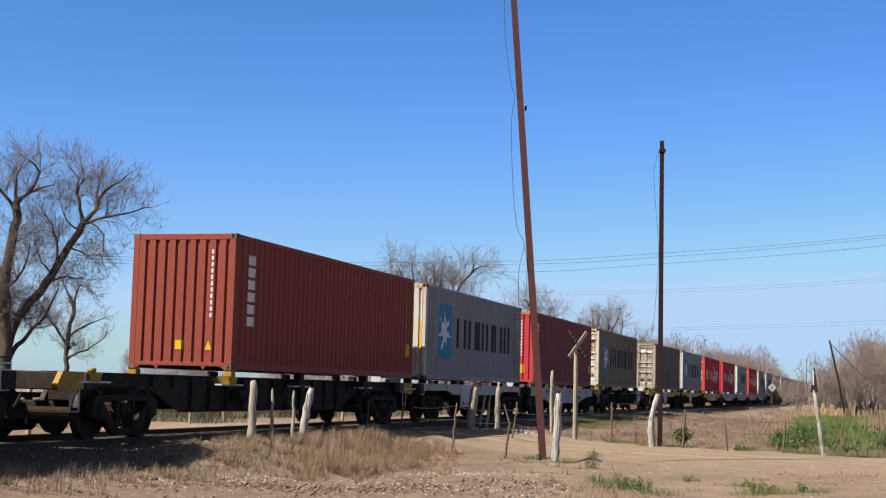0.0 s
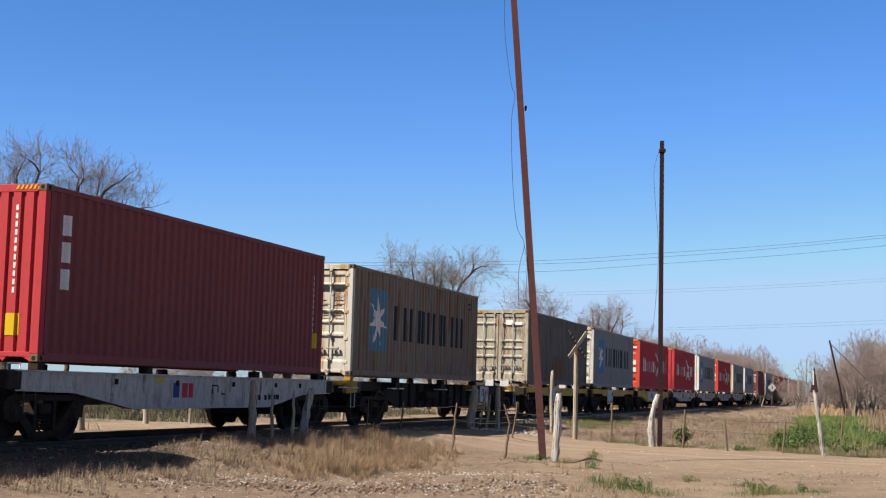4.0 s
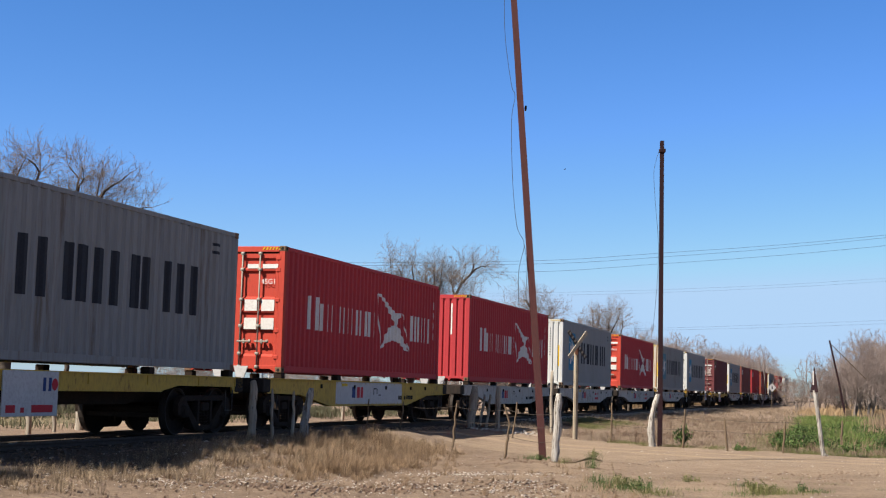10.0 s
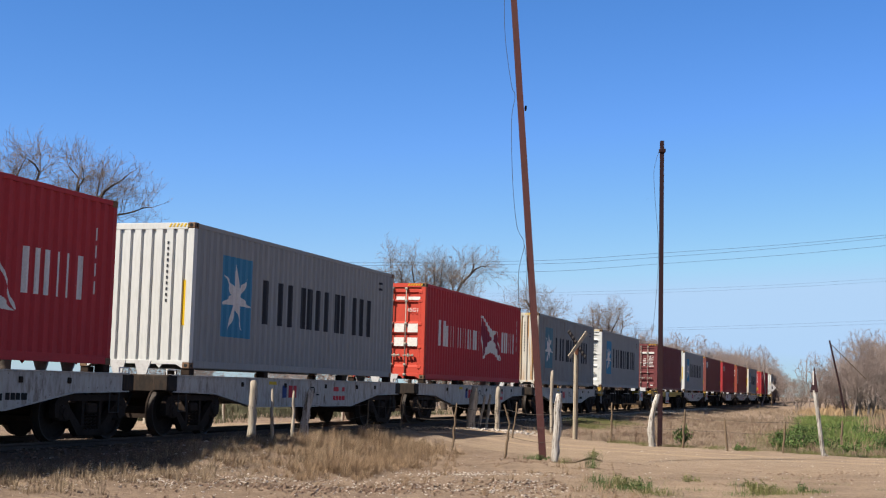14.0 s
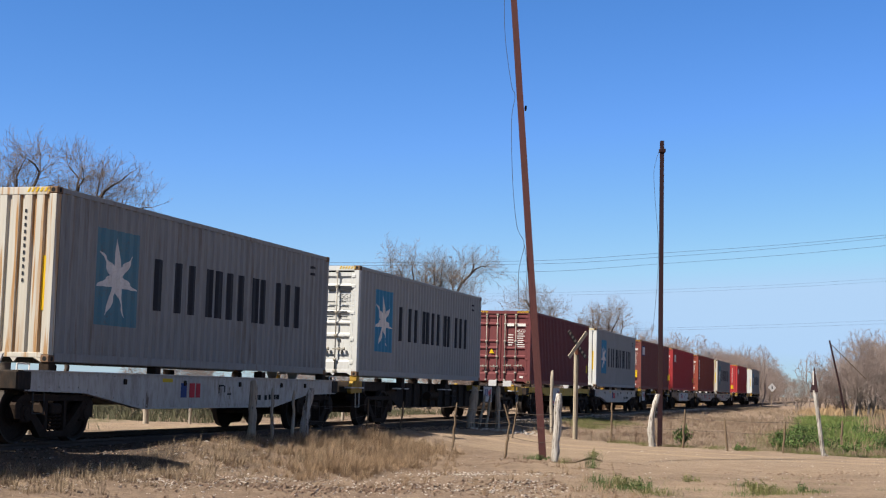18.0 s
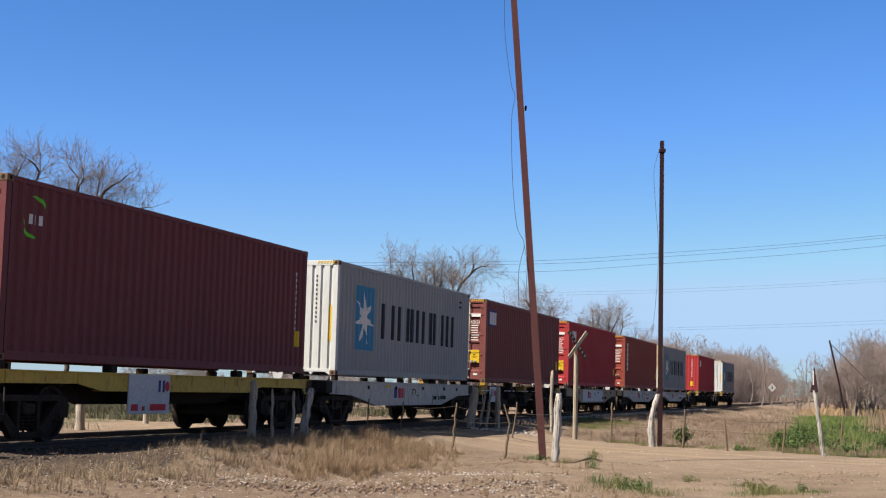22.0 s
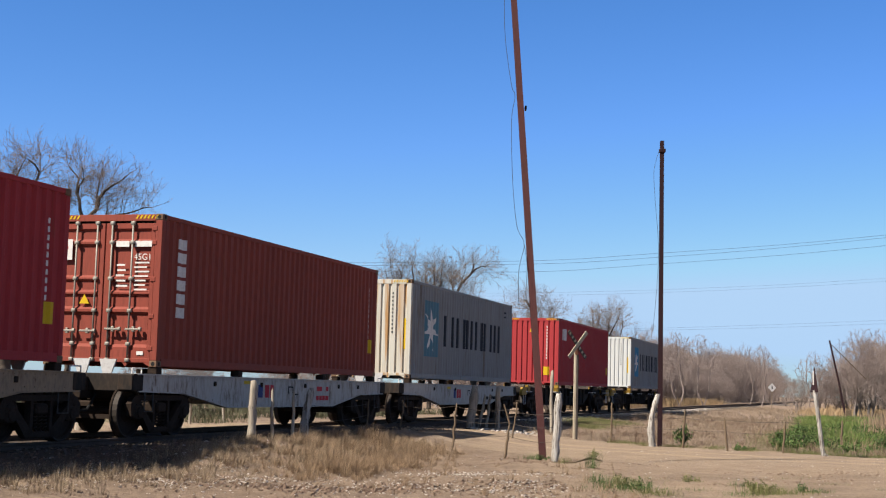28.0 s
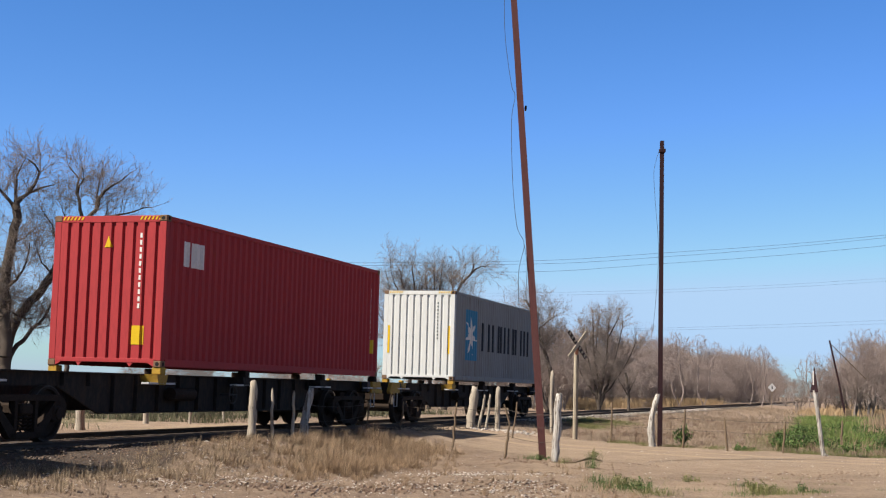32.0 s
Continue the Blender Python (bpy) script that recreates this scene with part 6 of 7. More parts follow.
limbed_tree("bare tree with upswept twiggy stems behind the track", 85, [
    (0.16, 0.04, 0, 0.35, [(-1.8, 1.4), (-2, 4), (-2.2, 6.4), (-2.6, 8.7), (-2.7, 10.3)]),
    (0.1, 0.02, 0.6, 0.3, [(-2, 3.3), (-3, 6.5), (-3.5, 8.5), (-3.7, 9.3)]),
    (0.1, 0.02, -0.6, 0.3, [(-2.1, 4.9), (-1.7, 7), (-1.9, 9), (-2, 10.1)]),
    (0.06, 0.015, 0.8, 0.3, [(-1.9, 2.8), (-3.9, 6), (-5.1, 7.8), (-5.5, 8.6)]),
    (0.06, 0.015, -0.9, 0.2, [(-2.3, 6.4), (-3, 8), (-3.2, 9.6)])], 64, TWIG_FAR, 0.0078, (0.2, 0.2, 0.17), (1.9, 1.05, 0.46), rise=0.06)
limbed_tree("slender bare tree with dense fine twigs behind the track", 86, [
    (0.16, 0.04, 0, 0.35, [(-0.6, 1.3), (-0.7, 4.3), (-0.9, 6.9), (-1.1, 8.7), (-1.3, 9.9)]),
    (0.1, 0.02, -0.6, 0.3, [(-0.7, 4.8), (-0.2, 7.4), (-0, 9), (0.2, 10)]),
    (0.08, 0.02, 0.7, 0.3, [(-0.8, 5.6), (-1.5, 7.1), (-1.7, 8.2)]),
    (0.07, 0.02, -0.9, 0.2, [(-0.6, 6.2), (-0.5, 8.2), (-0.5, 9.7)])], 65, TWIG_FAR, 0.0078, (0.2, 0.2, 0.17), (1.9, 1.05, 0.46), rise=0.06)
limbed_tree("bare tree with a dark curved trunk and wide crown", 84.5, [
    (0.21, 0.07, 0, 0.4, [(0.3, 1.3), (0.5, 4.3), (0.7, 6.2), (1, 7.4), (1.8, 8.5)]),
    (0.08, 0.015, 0.5, 0.1, [(1.8, 8.5), (2.4, 8.9), (3, 8.9)]),
    (0.06, 0.015, -0.5, 0.1, [(1.8, 8.4), (1.9, 9)]),
    (0.1, 0.015, 0.8, 0.2, [(0.9, 6.9), (0.6, 8), (0.9, 9)]),
    (0.06, 0.015, -0.7, 0.3, [(0.7, 6.1), (1.7, 6.6), (2.6, 6.7)]),
    (0.06, 0.015, 1, 0.1, [(1.3, 7.7), (1.4, 8.8)])], 66, TWIG_FAR, 0.0078, (0.2, 0.2, 0.17), (1.9, 1.05, 0.46), rise=0.06)
limbed_tree("bare tree with two leaning dark stems", 80, [
    (0.17, 0.06, 0, 0.5, [(6.4, 0.7), (6.4, 2.3), (6, 3.6), (5.6, 4.9), (5.2, 6), (4.8, 6.6)]),
    (0.13, 0.04, 0.6, 0.5, [(6, 0.7), (5.7, 2.3), (5.2, 4), (5.1, 4.9)]),
    (0.07, 0.015, -0.7, 0.1, [(5.6, 4.9), (6.4, 5.6), (7.1, 6)]),
    (0.06, 0.015, 0.4, 0.1, [(5.4, 5.6), (5.7, 6.4)]),
    (0.06, 0.015, 0.6, 0.1, [(5.2, 6), (4.4, 6.4)]),
    (0.05, 0.015, 1, 0.1, [(5.7, 4.2), (6.8, 4.2)]),
    (0.05, 0.015, -0.8, 0.1, [(5.4, 5.1), (4.6, 5.2)])], 67, TWIG_FAR, 0.0078, (0.2, 0.2, 0.17), (1.9, 1.05, 0.46), rise=0.06)
limbed_tree("large bare tree with several stems and a rounded crown", 95, [
    (0.18, 0.03, 0, 0.3, [(10.9, 0.2), (10.9, 2), (10.5, 4), (10.4, 6.1), (10.3, 7.8)]),
    (0.14, 0.02, 0.8, 0.25, [(10.9, 0.4), (10.4, 2.7), (9.9, 4.7), (9.6, 6.8)]),
    (0.14, 0.02, -0.8, 0.25, [(10.9, 1), (11.3, 3.5), (11.4, 5.8), (11.5, 7.8)]),
    (0.13, 0.02, 0.6, 0.25, [(11, 0.6), (11.8, 3.1), (12.4, 5.5), (12.6, 7.4)]),
    (0.1, 0.02, -0.5, 0.2, [(11, 1), (12.3, 2.7), (13.2, 4.6), (13.5, 6.1)]),
    (0.09, 0.02, 0.4, 0.2, [(10.8, 1), (9.8, 2.4), (9.1, 4.1), (8.7, 5.4)]),
    (0.07, 0.02, 1.3, 0.1, [(10.5, 3.5), (10.8, 5.8), (10.9, 7.5)]),
    (0.07, 0.02, -1.4, 0.1, [(11.6, 4.9), (12.1, 6.8)])], 68, TWIG_FAR, 0.0078, (0.2, 0.2, 0.17), (1.9, 1.05, 0.46), rise=0.06)
limbed_tree("small dark bare tree by the track", 90, [
    (0.112, 0.06, 0, 0.4, [(12.2, 0.3), (12.2, 1.5), (12.0, 2.7)]),
    (0.064, 0.015, 0.5, 0.1, [(12.2, 1.4), (12.7, 2.4), (12.8, 3.1)]),
    (0.056, 0.015, -0.5, 0.1, [(12.2, 1.2), (11.6, 2.1), (11.3, 2.8)])], 69, TWIG, 0.0092, (0.17, 0.17, 0.15), (0.88, 0.51, 0.25))
GW = "bare trees of the wood"
for k, (x, y, top, lobes) in enumerate((
        (25.8, 150, 3.2, [(25.4, 6.0, 1.6, 2.0), (24.3, 5.4, 0.8, 1.5)]), (28.8, 152, 3.0, [(28.3, 6.0, 1.3, 1.8), (29.9, 5.8, 1.0, 1.4), (30.8, 5.3, 0.7, 0.9)]), (22.5, 146, 3.0, [(22.3, 5.2, 1.4, 1.8)]),
        (37.8, 170, 3.6, [(37.6, 6.0, 0.7, 1.3)]), (39.5, 171, 3.6, [(39.5, 6.3, 1.1, 1.2), (40.4, 5.6, 0.7, 0.8)]), (47.5, 200, 2.0, [(47.3, 4.0, 1.4, 1.3)]),
        (37.2, 125, 2.4, [(36.0, 5.2, 1.0, 1.7), (37.4, 6.1, 1.1, 1.7), (38.4, 6.2, 1.0, 1.8)]), (40.3, 124, 2.2, [(39.6, 6.1, 1.2, 2.0), (41.3, 6.2, 1.5, 2.1)]), (34.5, 128, 1.6, [(34.3, 4.2, 1.0, 1.5), (33.3, 3.8, 0.7, 1.2)]))):
    grown_tree("grey-brown bare tree with fine twigs at the wood's edge", x, y, [(-0.5, top * 0.4), (0.5, top * 0.45)], lobes, 40 + k, 0.22, 1000, 0.0115, TWIG_RED, GW, bark=TWIG_RED)

SHRUB_KINDS = [bare_tree("leafless reddish-brown shrub of the dense thicket", x, y, [((random.uniform(-0.8, 0.8), random.uniform(-0.5, 0.5), 0), (random.uniform(-0.5, 0.5), random.uniform(-0.3, 0.3), 1), 2.5, 0.09) for _ in range(5)],
               20 + i, levels=4, kids=5, spread=0.5, name="bare_shrub", twig=TWIG_RED, group="shrubs of the thicket", cat="shrub", thick=1.15) for i, (x, y) in enumerate(((15.2, 122), (17.2, 128), (20.5, 138)))]
rs = random.Random(5)
SPOTS = []
for i in range(46):                    # the wood along the far side of the line
    st = 104 + i * 6.4 + rs.uniform(-2, 2)
    P = along(st, -22.5 - rs.random() ** 1.5 * 9)
    SPOTS.append((P.x, P.y, rs.uniform(1.25, 1.75) * (1.0 if st > 125 else 0.8) * (1 + 0.0006 * st)))
for st, n, k in ((86, -24, 0.75), (92, -28, 0.9), (80, -30, 0.7), (98, -21, 0.8), (72, -32, 0.6), (66, -36, 0.6), (76, -38, 0.7), (100, -30, 1.1), (90, -36, 0.9)):
    P = along(st, n)
    SPOTS.append((P.x, P.y, k))
for i in range(30):                    # the wood on the near side, further along
    st = 118 + i * 9.5 + rs.uniform(-3, 3)
    P = along(st, -4.5 + 0.012 * st + rs.random() * 9)
    SPOTS.append((P.x, P.y, rs.uniform(1.1, 1.6)))
for i in range(64):                    # low dense scrub at the wood's foot
    st = 98 + i * 3.6 + rs.uniform(-1.5, 1.5)
    P = along(st, -20.5 - rs.random() * 5)
    SPOTS.append((P.x, P.y, rs.uniform(0.55, 0.95)))
SPOTS += [(38.3, 127, 1.15), (36.4, 126, 0.95), (40.8, 130, 1.35), (39.9, 120, 1.05), (42.4, 126, 1.4), (34.9, 127, 0.8), (33.4, 130, 0.7), (46.0, 185, 0.7), (49.0, 205, 0.8)]
for i, (x, y, k) in enumerate(SPOTS):
    src = SHRUB_KINDS[i % 3]
    c = copy_thing(src, pose(x, y, on_ground(x, y) - 0.15, 0, 0, rs.uniform(0, 360)))
    c.scale = (k * rs.uniform(0.9, 1.2), k * rs.uniform(0.9, 1.2), k * rs.uniform(0.9, 1.12))


# ---- grass, weeds, stones ----
def leafy(name, base, tip, rough=0.8, through_light=0.0):
    m = bpy.data.materials.new(name)
    m.use_nodes = True
    N, K = m.node_tree.nodes, m.node_tree.links
    b = N["Principled BSDF"]
    b.inputs["Roughness"].default_value = rough
    b.inputs["Specular IOR Level"].default_value = 0.2
    g = N.new("ShaderNodeNewGeometry")
    r = N.new("ShaderNodeMix"); r.data_type = "RGBA"
    r.inputs[6].default_value, r.inputs[7].default_value = (*base, 1), (*tip, 1)
    K.new(g.outputs["Random Per Island"], r.inputs[0])
    K.new(r.outputs[2], b.inputs["Base Color"])
    return m


STRAW = leafy("dry_straw", (0.355, 0.243, 0.150), (0.085, 0.055, 0.034))
STRAW_DUN = leafy("dun_dry_grass", (0.36, 0.270, 0.178), (0.100, 0.070, 0.047))
STRAW_PALE = leafy("pale_dry_straw", (0.29, 0.205, 0.135), (0.135, 0.092, 0.062))
STRAW_GREY = leafy("greyed_dry_straw", (0.27, 0.203, 0.146), (0.120, 0.088, 0.063))
LEAF_BRIGHT = leafy("fresh_green_grass", (0.128, 0.168, 0.044), (0.075, 0.104, 0.030))
LEAF_DARK = leafy("dark_green_weed_leaf", (0.085, 0.125, 0.038), (0.032, 0.052, 0.018))
STRAW_GOLD = leafy("golden_dry_straw", (0.36, 0.25, 0.14), (0.22, 0.152, 0.09))
LEAF = leafy("green_weed_leaf", (0.088, 0.134, 0.036), (0.036, 0.060, 0.018))
LEAF_DULL = leafy("dull_olive_grass", (0.088, 0.086, 0.048), (0.060, 0.058, 0.034))
LEAF_OLIVE = leafy("olive_grass", (0.15, 0.145, 0.055), (0.085, 0.09, 0.034))


def blades(name, label, pts, hgt, wid, material, lean=0.35, cat="grass"):
    """Bent blades at the given places."""
    r = np.random.RandomState(len(pts) % 9973)
    n = len(pts)
    pts = np.asarray(pts)
    base = np.stack([pts[:, 0], pts[:, 1], height(pts[:, 0], pts[:, 1]) - 0.02], 1)
    h = (hgt if np.ndim(hgt) else np.full(n, hgt)) * r.uniform(0.5, 1.25, n)
    a, ld = r.uniform(0, 2 * np.pi, n), r.uniform(0, 2 * np.pi, n)
    side = np.stack([np.cos(a), np.sin(a), np.zeros(n)], 1) * (wid * r.uniform(0.6, 1.4, n))[:, None]
    off = np.stack([np.cos(ld), np.sin(ld), np.zeros(n)], 1) * (h * r.uniform(0, lean, n))[:, None]
    up = np.array([[0, 0, 1.0]]) * h[:, None]
    V = np.stack([base - side, base + side, base + up * 0.55 + off * 0.35 + side * 0.8, base + up * 0.55 + off * 0.35 - side * 0.8, base + up * 0.97 + off + side * 0.25, base + up * 0.97 + off - side * 0.25], 1).reshape(-1, 3)
    k = np.arange(n)[:, None] * 6
    F = np.concatenate([k + np.array([[0, 1, 2, 3]]), k + np.array([[3, 2, 4, 5]])], 0)
    return tagged(part(name, raw_mesh(name, V, F), material), label, cat, kind="stuff")


def clumped(r, n, x0, x1, y0, y1, keep, clumps, sig):
    """Places gathered in tufts over a rectangle, kept where keep(x, y) is above a draw."""
    cx, cy = r.uniform(x0, x1, clumps), r.uniform(y0, y1, clumps)
    ok = keep(cx, cy) > r.uniform(0, 1, clumps)
    cx, cy = cx[ok], cy[ok]
    i = r.randint(0, len(cx), n)
    return np.stack([cx[i] + r.normal(0, sig, n), cy[i] + r.normal(0, sig, n)], 1)


R = np.random.RandomState(4)


def n_of(x, y):
    return x * CB - y * SB


def s_of(x, y):
    return x * SB + y * CB


def bank(x, y):
    """How thick the tall dry grass stands on the bank by the fence."""
    left = -6.2 + 0.36 * np.maximum(0, 28.5 - y)
    right = np.where(y > 30, 1.0 - 0.8 * (y - 30), -1.0 + 0.22 * (y - 21))
    edge = np.minimum(np.minimum((x - left) / 2.8, (right - x) / 0.8), np.minimum((n_of(x, y) + 10.7) / 0.5, (y - 21.0) / 1.6))
    lump = 0.66 + 0.34 * np.sin(x * 2.3 + 1.7 * np.sin(y * 0.9)) * np.sin(y * 1.9 + x)
    return np.clip(edge, 0, 1) * lump


def tufts(name, label, centres, each, hgt, wid, material, fan=0.75, foot=0.05):
    """Tussocks: blades that rise from one foot and fan outwards."""
    r = np.random.RandomState(len(centres) * 7 + each)
    n = len(centres) * each
    c = np.repeat(np.asarray(centres), each, 0)
    size = np.repeat(r.uniform(0.4, 1.4, len(centres)) * (hgt if np.ndim(hgt) else np.full(len(centres), hgt)), each)
    a, m = r.uniform(0, 2 * np.pi, n), r.uniform(0, 1, n)
    out = np.stack([np.cos(a), np.sin(a), np.zeros(n)], 1)
    p = np.stack([c[:, 0], c[:, 1], height(c[:, 0], c[:, 1]) - 0.02], 1) + out * (foot * m)[:, None]
    h = size * r.uniform(0.45, 1.1, n)
    lean = out * (h * fan * m * r.uniform(0.4, 1.0, n))[:, None] + np.array([[0.06, 0.02, 0]]) * h[:, None]
    w = np.cross(out, np.array([[0, 0, 1.0]])) * (wid * r.uniform(0.6, 1.4, n))[:, None]
    up = np.array([[0, 0, 1.0]]) * (h * (1 - 0.25 * m))[:, None]
    V = np.stack([p - w, p + w, p + up * 0.6 + lean * 0.4 + w * 0.8, p + up * 0.6 + lean * 0.4 - w * 0.8, p + up + lean + w * 0.15, p + up + lean - w * 0.15], 1).reshape(-1, 3)
    k = np.arange(n)[:, None] * 6
    F = np.concatenate([k + np.array([[0, 1, 2, 3]]), k + np.array([[3, 2, 4, 5]])], 0)
    return tagged(part(name, raw_mesh(name, V, F), material), label, "grass", kind="stuff")


def spread(n, x0, x1, y0, y1, keep):
    """Places over a rectangle, kept by chance where keep is high."""
    x, y = R.uniform(x0, x1, n), R.uniform(y0, y1, n)
    ok = keep(x, y) > R.uniform(0, 1, n)
    return np.stack([x[ok], y[ok]], 1)


bank_pts = spread(4000, -5.5, 2.5, 20, 34, bank)
tufts("dry_grass", "tall tussocks of dry straw-coloured grass on the bank", bank_pts, 76, 0.11 + 0.21 * bank(bank_pts[:, 0], bank_pts[:, 1]), 0.0016, STRAW, 1.15, 0.11)
tufts("dry_grass", "thin pale dry stalks standing above the bank grass", spread(300, -5.5, 2.5, 20.5, 34, bank), 7, 0.38, 0.0012, STRAW_PALE, 0.5, 0.1)
def left_keep(x, y):
    """The low brushy grass between the soil and the shade of the train."""
    m = n_of(x, y)
    lump = 0.68 + 0.32 * np.sin(x * 1.7 + 2.0 * np.sin(y * 0.8)) * np.sin(y * 1.4 - x)
    return np.clip((-8.7 - m) / 1.0, 0, 1) * np.clip((m + 10.9) / 0.7, 0, 1) * lump * (road_dist(x, y) > 3.2)


tufts("dry_grass", "low brushy tussocks of dry grass along the track", spread(8000, -10, 0.5, 15.5, 32, left_keep), 46, 0.17, 0.0018, STRAW_DUN, 1.0, 0.12)
tufts("dry_grass", "thin dry stalks over the low grass by the track", spread(420, -10, 0.5, 15.5, 30, left_keep), 6, 0.34, 0.0011, STRAW_PALE, 0.6, 0.1)
tufts("dry_grass", "low scattered tussocks of dry grass by the road", spread(260, -4, 3.0, 18.5, 27, lambda x, y: 0.3 * (n_of(x, y) > -8) * (road_dist(x, y) > 3.0)), 60, 0.16, 0.0014, STRAW, 1.0, 0.12)
tufts("dry_grass", "sparse small dry tufts on sandy soil", spread(900, -8, 11, 16.5, 30, lambda x, y: (0.12 + 0.4 * (x < -1)) * (n_of(x, y) > -11) * (road_dist(x, y) > 2.0)), 30, 0.07, 0.0015, STRAW_PALE, 1.2, 0.09)
blades("grass_litter", "flattened dry grass litter on the soil", clumped(R, 40000, -9, 9, 16.5, 30, lambda x, y: 0.5 * (n_of(x, y) > -11.5) * (road_dist(x, y) > 2.2), 700, 0.3), 0.03, 0.0022, STRAW_GREY, 3.0)
field_keep = lambda x, y: ((n_of(x, y) > -11.8) & (n_of(x, y) < 12) & (road_dist(x, y) > 3.7) & (y > 34.5) & (x > 2)) * (1 - 0.35 * (n_of(x, y) < -9))
blades("dry_grass", "short dry grass of the field by the track", clumped(R, 110000, 2, 30, 34.5, 85, field_keep, 4200, 0.24), 0.16, 0.0032, STRAW_GREY, 1.1)
SCRUB = leafy("brown_dry_scrub", (0.22, 0.148, 0.105), (0.105, 0.07, 0.05))
tufts("dry_scrub", "low brown tangled scrub in the field by the track", spread(2600, 3, 26, 35, 80, lambda x, y: field_keep(x, y) * np.clip(0.25 + 0.75 * np.sin(x * 0.9 + 2 * np.sin(y * 0.31)) * np.sin(y * 0.5 - x * 0.4), 0.05, 1)), 46, 0.24, 0.0035, SCRUB, 1.3, 0.22)
blades("dry_grass", "short dry grass further along the track", clumped(R, 26000, 8, 60, 70, 150, lambda x, y: ((n_of(x, y) > -11) & (n_of(x, y) < 10)) * 1.0, 1400, 0.5), 0.20, 0.008, STRAW_GREY, 0.9)
blades("tall_grass", "tall golden dry grass at the foot of the wood", clumped(R, 20000, 10, 60, 78, 190, lambda x, y: ((n_of(x, y) > -26) & (n_of(x, y) < -18.5)) * 1.0, 500, 0.7), 0.80, 0.012, STRAW_GOLD, 0.5)
blades("tall_grass", "tall golden dry grass beside the line", clumped(R, 24000, 15, 70, 62, 200, lambda x, y: ((n_of(x, y) > -9 + 0.03 * s_of(x, y)) & (n_of(x, y) < 14) & (s_of(x, y) > 104)) * 1.0, 800, 0.7), 0.60, 0.012, STRAW_GOLD, 0.5)
blades("tall_grass", "tall pale dry grass on the right verge", clumped(R, 14000, 14, 30, 48, 80, lambda x, y: ((x > 0.318 * y)) * 1.0, 300, 0.5), 0.75, 0.010, STRAW_PALE, 0.4)
blades("green_grass", "olive-green grass beside the ballast", clumped(R, 9000, 5, 11, 46, 60, lambda x, y: ((n_of(x, y) > -11.2) & (n_of(x, y) < -9.4)) * 1.0, 160, 0.3), 0.16, 0.004, LEAF_OLIVE, 0.8)
blades("green_grass", "green grass behind the road beyond the track", clumped(R, 24000, -25, 3, 36, 75, lambda x, y: ((n_of(x, y) < -20.3) & (road_dist(x, y) > 2.9)) * 1.0, 900, 0.45), 0.30, 0.011, LEAF_DULL, 0.7)
blades("green_grass", "fresh green grass behind the weeds", clumped(R, 46000, 10, 32, 42, 95, lambda x, y: ((x > 0.262 * y) & (x < 0.325 * y)) * np.clip(1.2 - (y - 50) / 60, 0.2, 1), 1100, 0.4), 0.30, 0.006, LEAF_BRIGHT, 0.7)
blades("green_grass", "short green grass along the road verge", clumped(R, 5000, 5, 13, 34.5, 41, lambda x, y: ((road_dist(x, y) > 3.3) & (road_dist(x, y) < 4.3)) * 0.6, 160, 0.16), 0.10, 0.003, LEAF_OLIVE, 0.9)


def weed(label, x, y, r, h, n, material=LEAF, seed=0, group="", size=0.035):
    """A low plant: thin stems with many small leaves."""
    q = np.random.RandomState(seed + 77)
    th = tagged(new("green_weed"), label, "weed", group)
    th.matrix_basis = Matrix.Translation((x, y, on_ground(x, y)))
    stems = []
    ends = []
    for _ in range(max(5, n // 60)):
        a, m = q.uniform(0, 6.28), q.uniform(0.2, 1)
        tip = Vector((r * m * math.cos(a), r * m * math.sin(a), h * q.uniform(0.55, 1.0) * (1.1 - 0.4 * m)))
        stems.append((Vector((tip.x * 0.3, tip.y * 0.3, -0.05)), tip, 0.008, 0.004, 0))
        ends.append(tip)
    E = np.array([[*e] for e in ends])
    i = q.randint(0, len(E), n)
    t = q.uniform(0.35, 1.05, n)
    P = E[i] * t[:, None] + q.normal(0, 0.06 * (h + 0.3), (n, 3))
    P[:, 2] = np.maximum(P[:, 2], 0.01)
    u = q.normal(0, 1, (n, 3)); u /= np.linalg.norm(u, axis=1)[:, None]
    w = np.cross(u, q.normal(0, 1, (n, 3))); w /= np.linalg.norm(w, axis=1)[:, None] + 1e-9
    k = size * q.uniform(0.6, 1.4, n)[:, None]
    V = np.stack([P - u * k, P + w * k * 0.5, P + u * k, P - w * k * 0.5], 1).reshape(-1, 3)
    tagged(part("stalk", tubes("stalk", stems, 4), material, th), kind="stuff")
    tagged(part("leaves", raw_mesh("leaves", V, np.arange(4 * n).reshape(-1, 4)), material, th), kind="stuff")
    return th


q = random.Random(8)
for i in range(66):
    y = 37.4 + q.random() ** 1.4 * 19
    x = y * 0.247 + q.random() ** 1.3 * 4.2
    if x > 0.247 * y + 0.5 and q.random() < 0.12:
        continue
    weed("bushy green weeds on the road verge", x, y, q.uniform(0.3, 0.9), q.uniform(0.16, 0.50), 560, LEAF_DARK if i % 2 else LEAF, seed=i, group="green weeds of the verge", size=0.036)
among = lambda x, y: ((x > 0.228 * y) & (road_dist(x, y) > 3.6)) * 1.0
blades("dry_grass", "dry stalks standing among the green weeds", clumped(R, 2200, 9, 17, 36, 54, among, 160, 0.25), 0.34, 0.004, STRAW_PALE, 0.5)
blades("green_grass", "rank green grass among the weeds of the verge", clumped(R, 5000, 8, 17, 36, 54, among, 260, 0.3), 0.20, 0.004, LEAF_BRIGHT, 0.8)
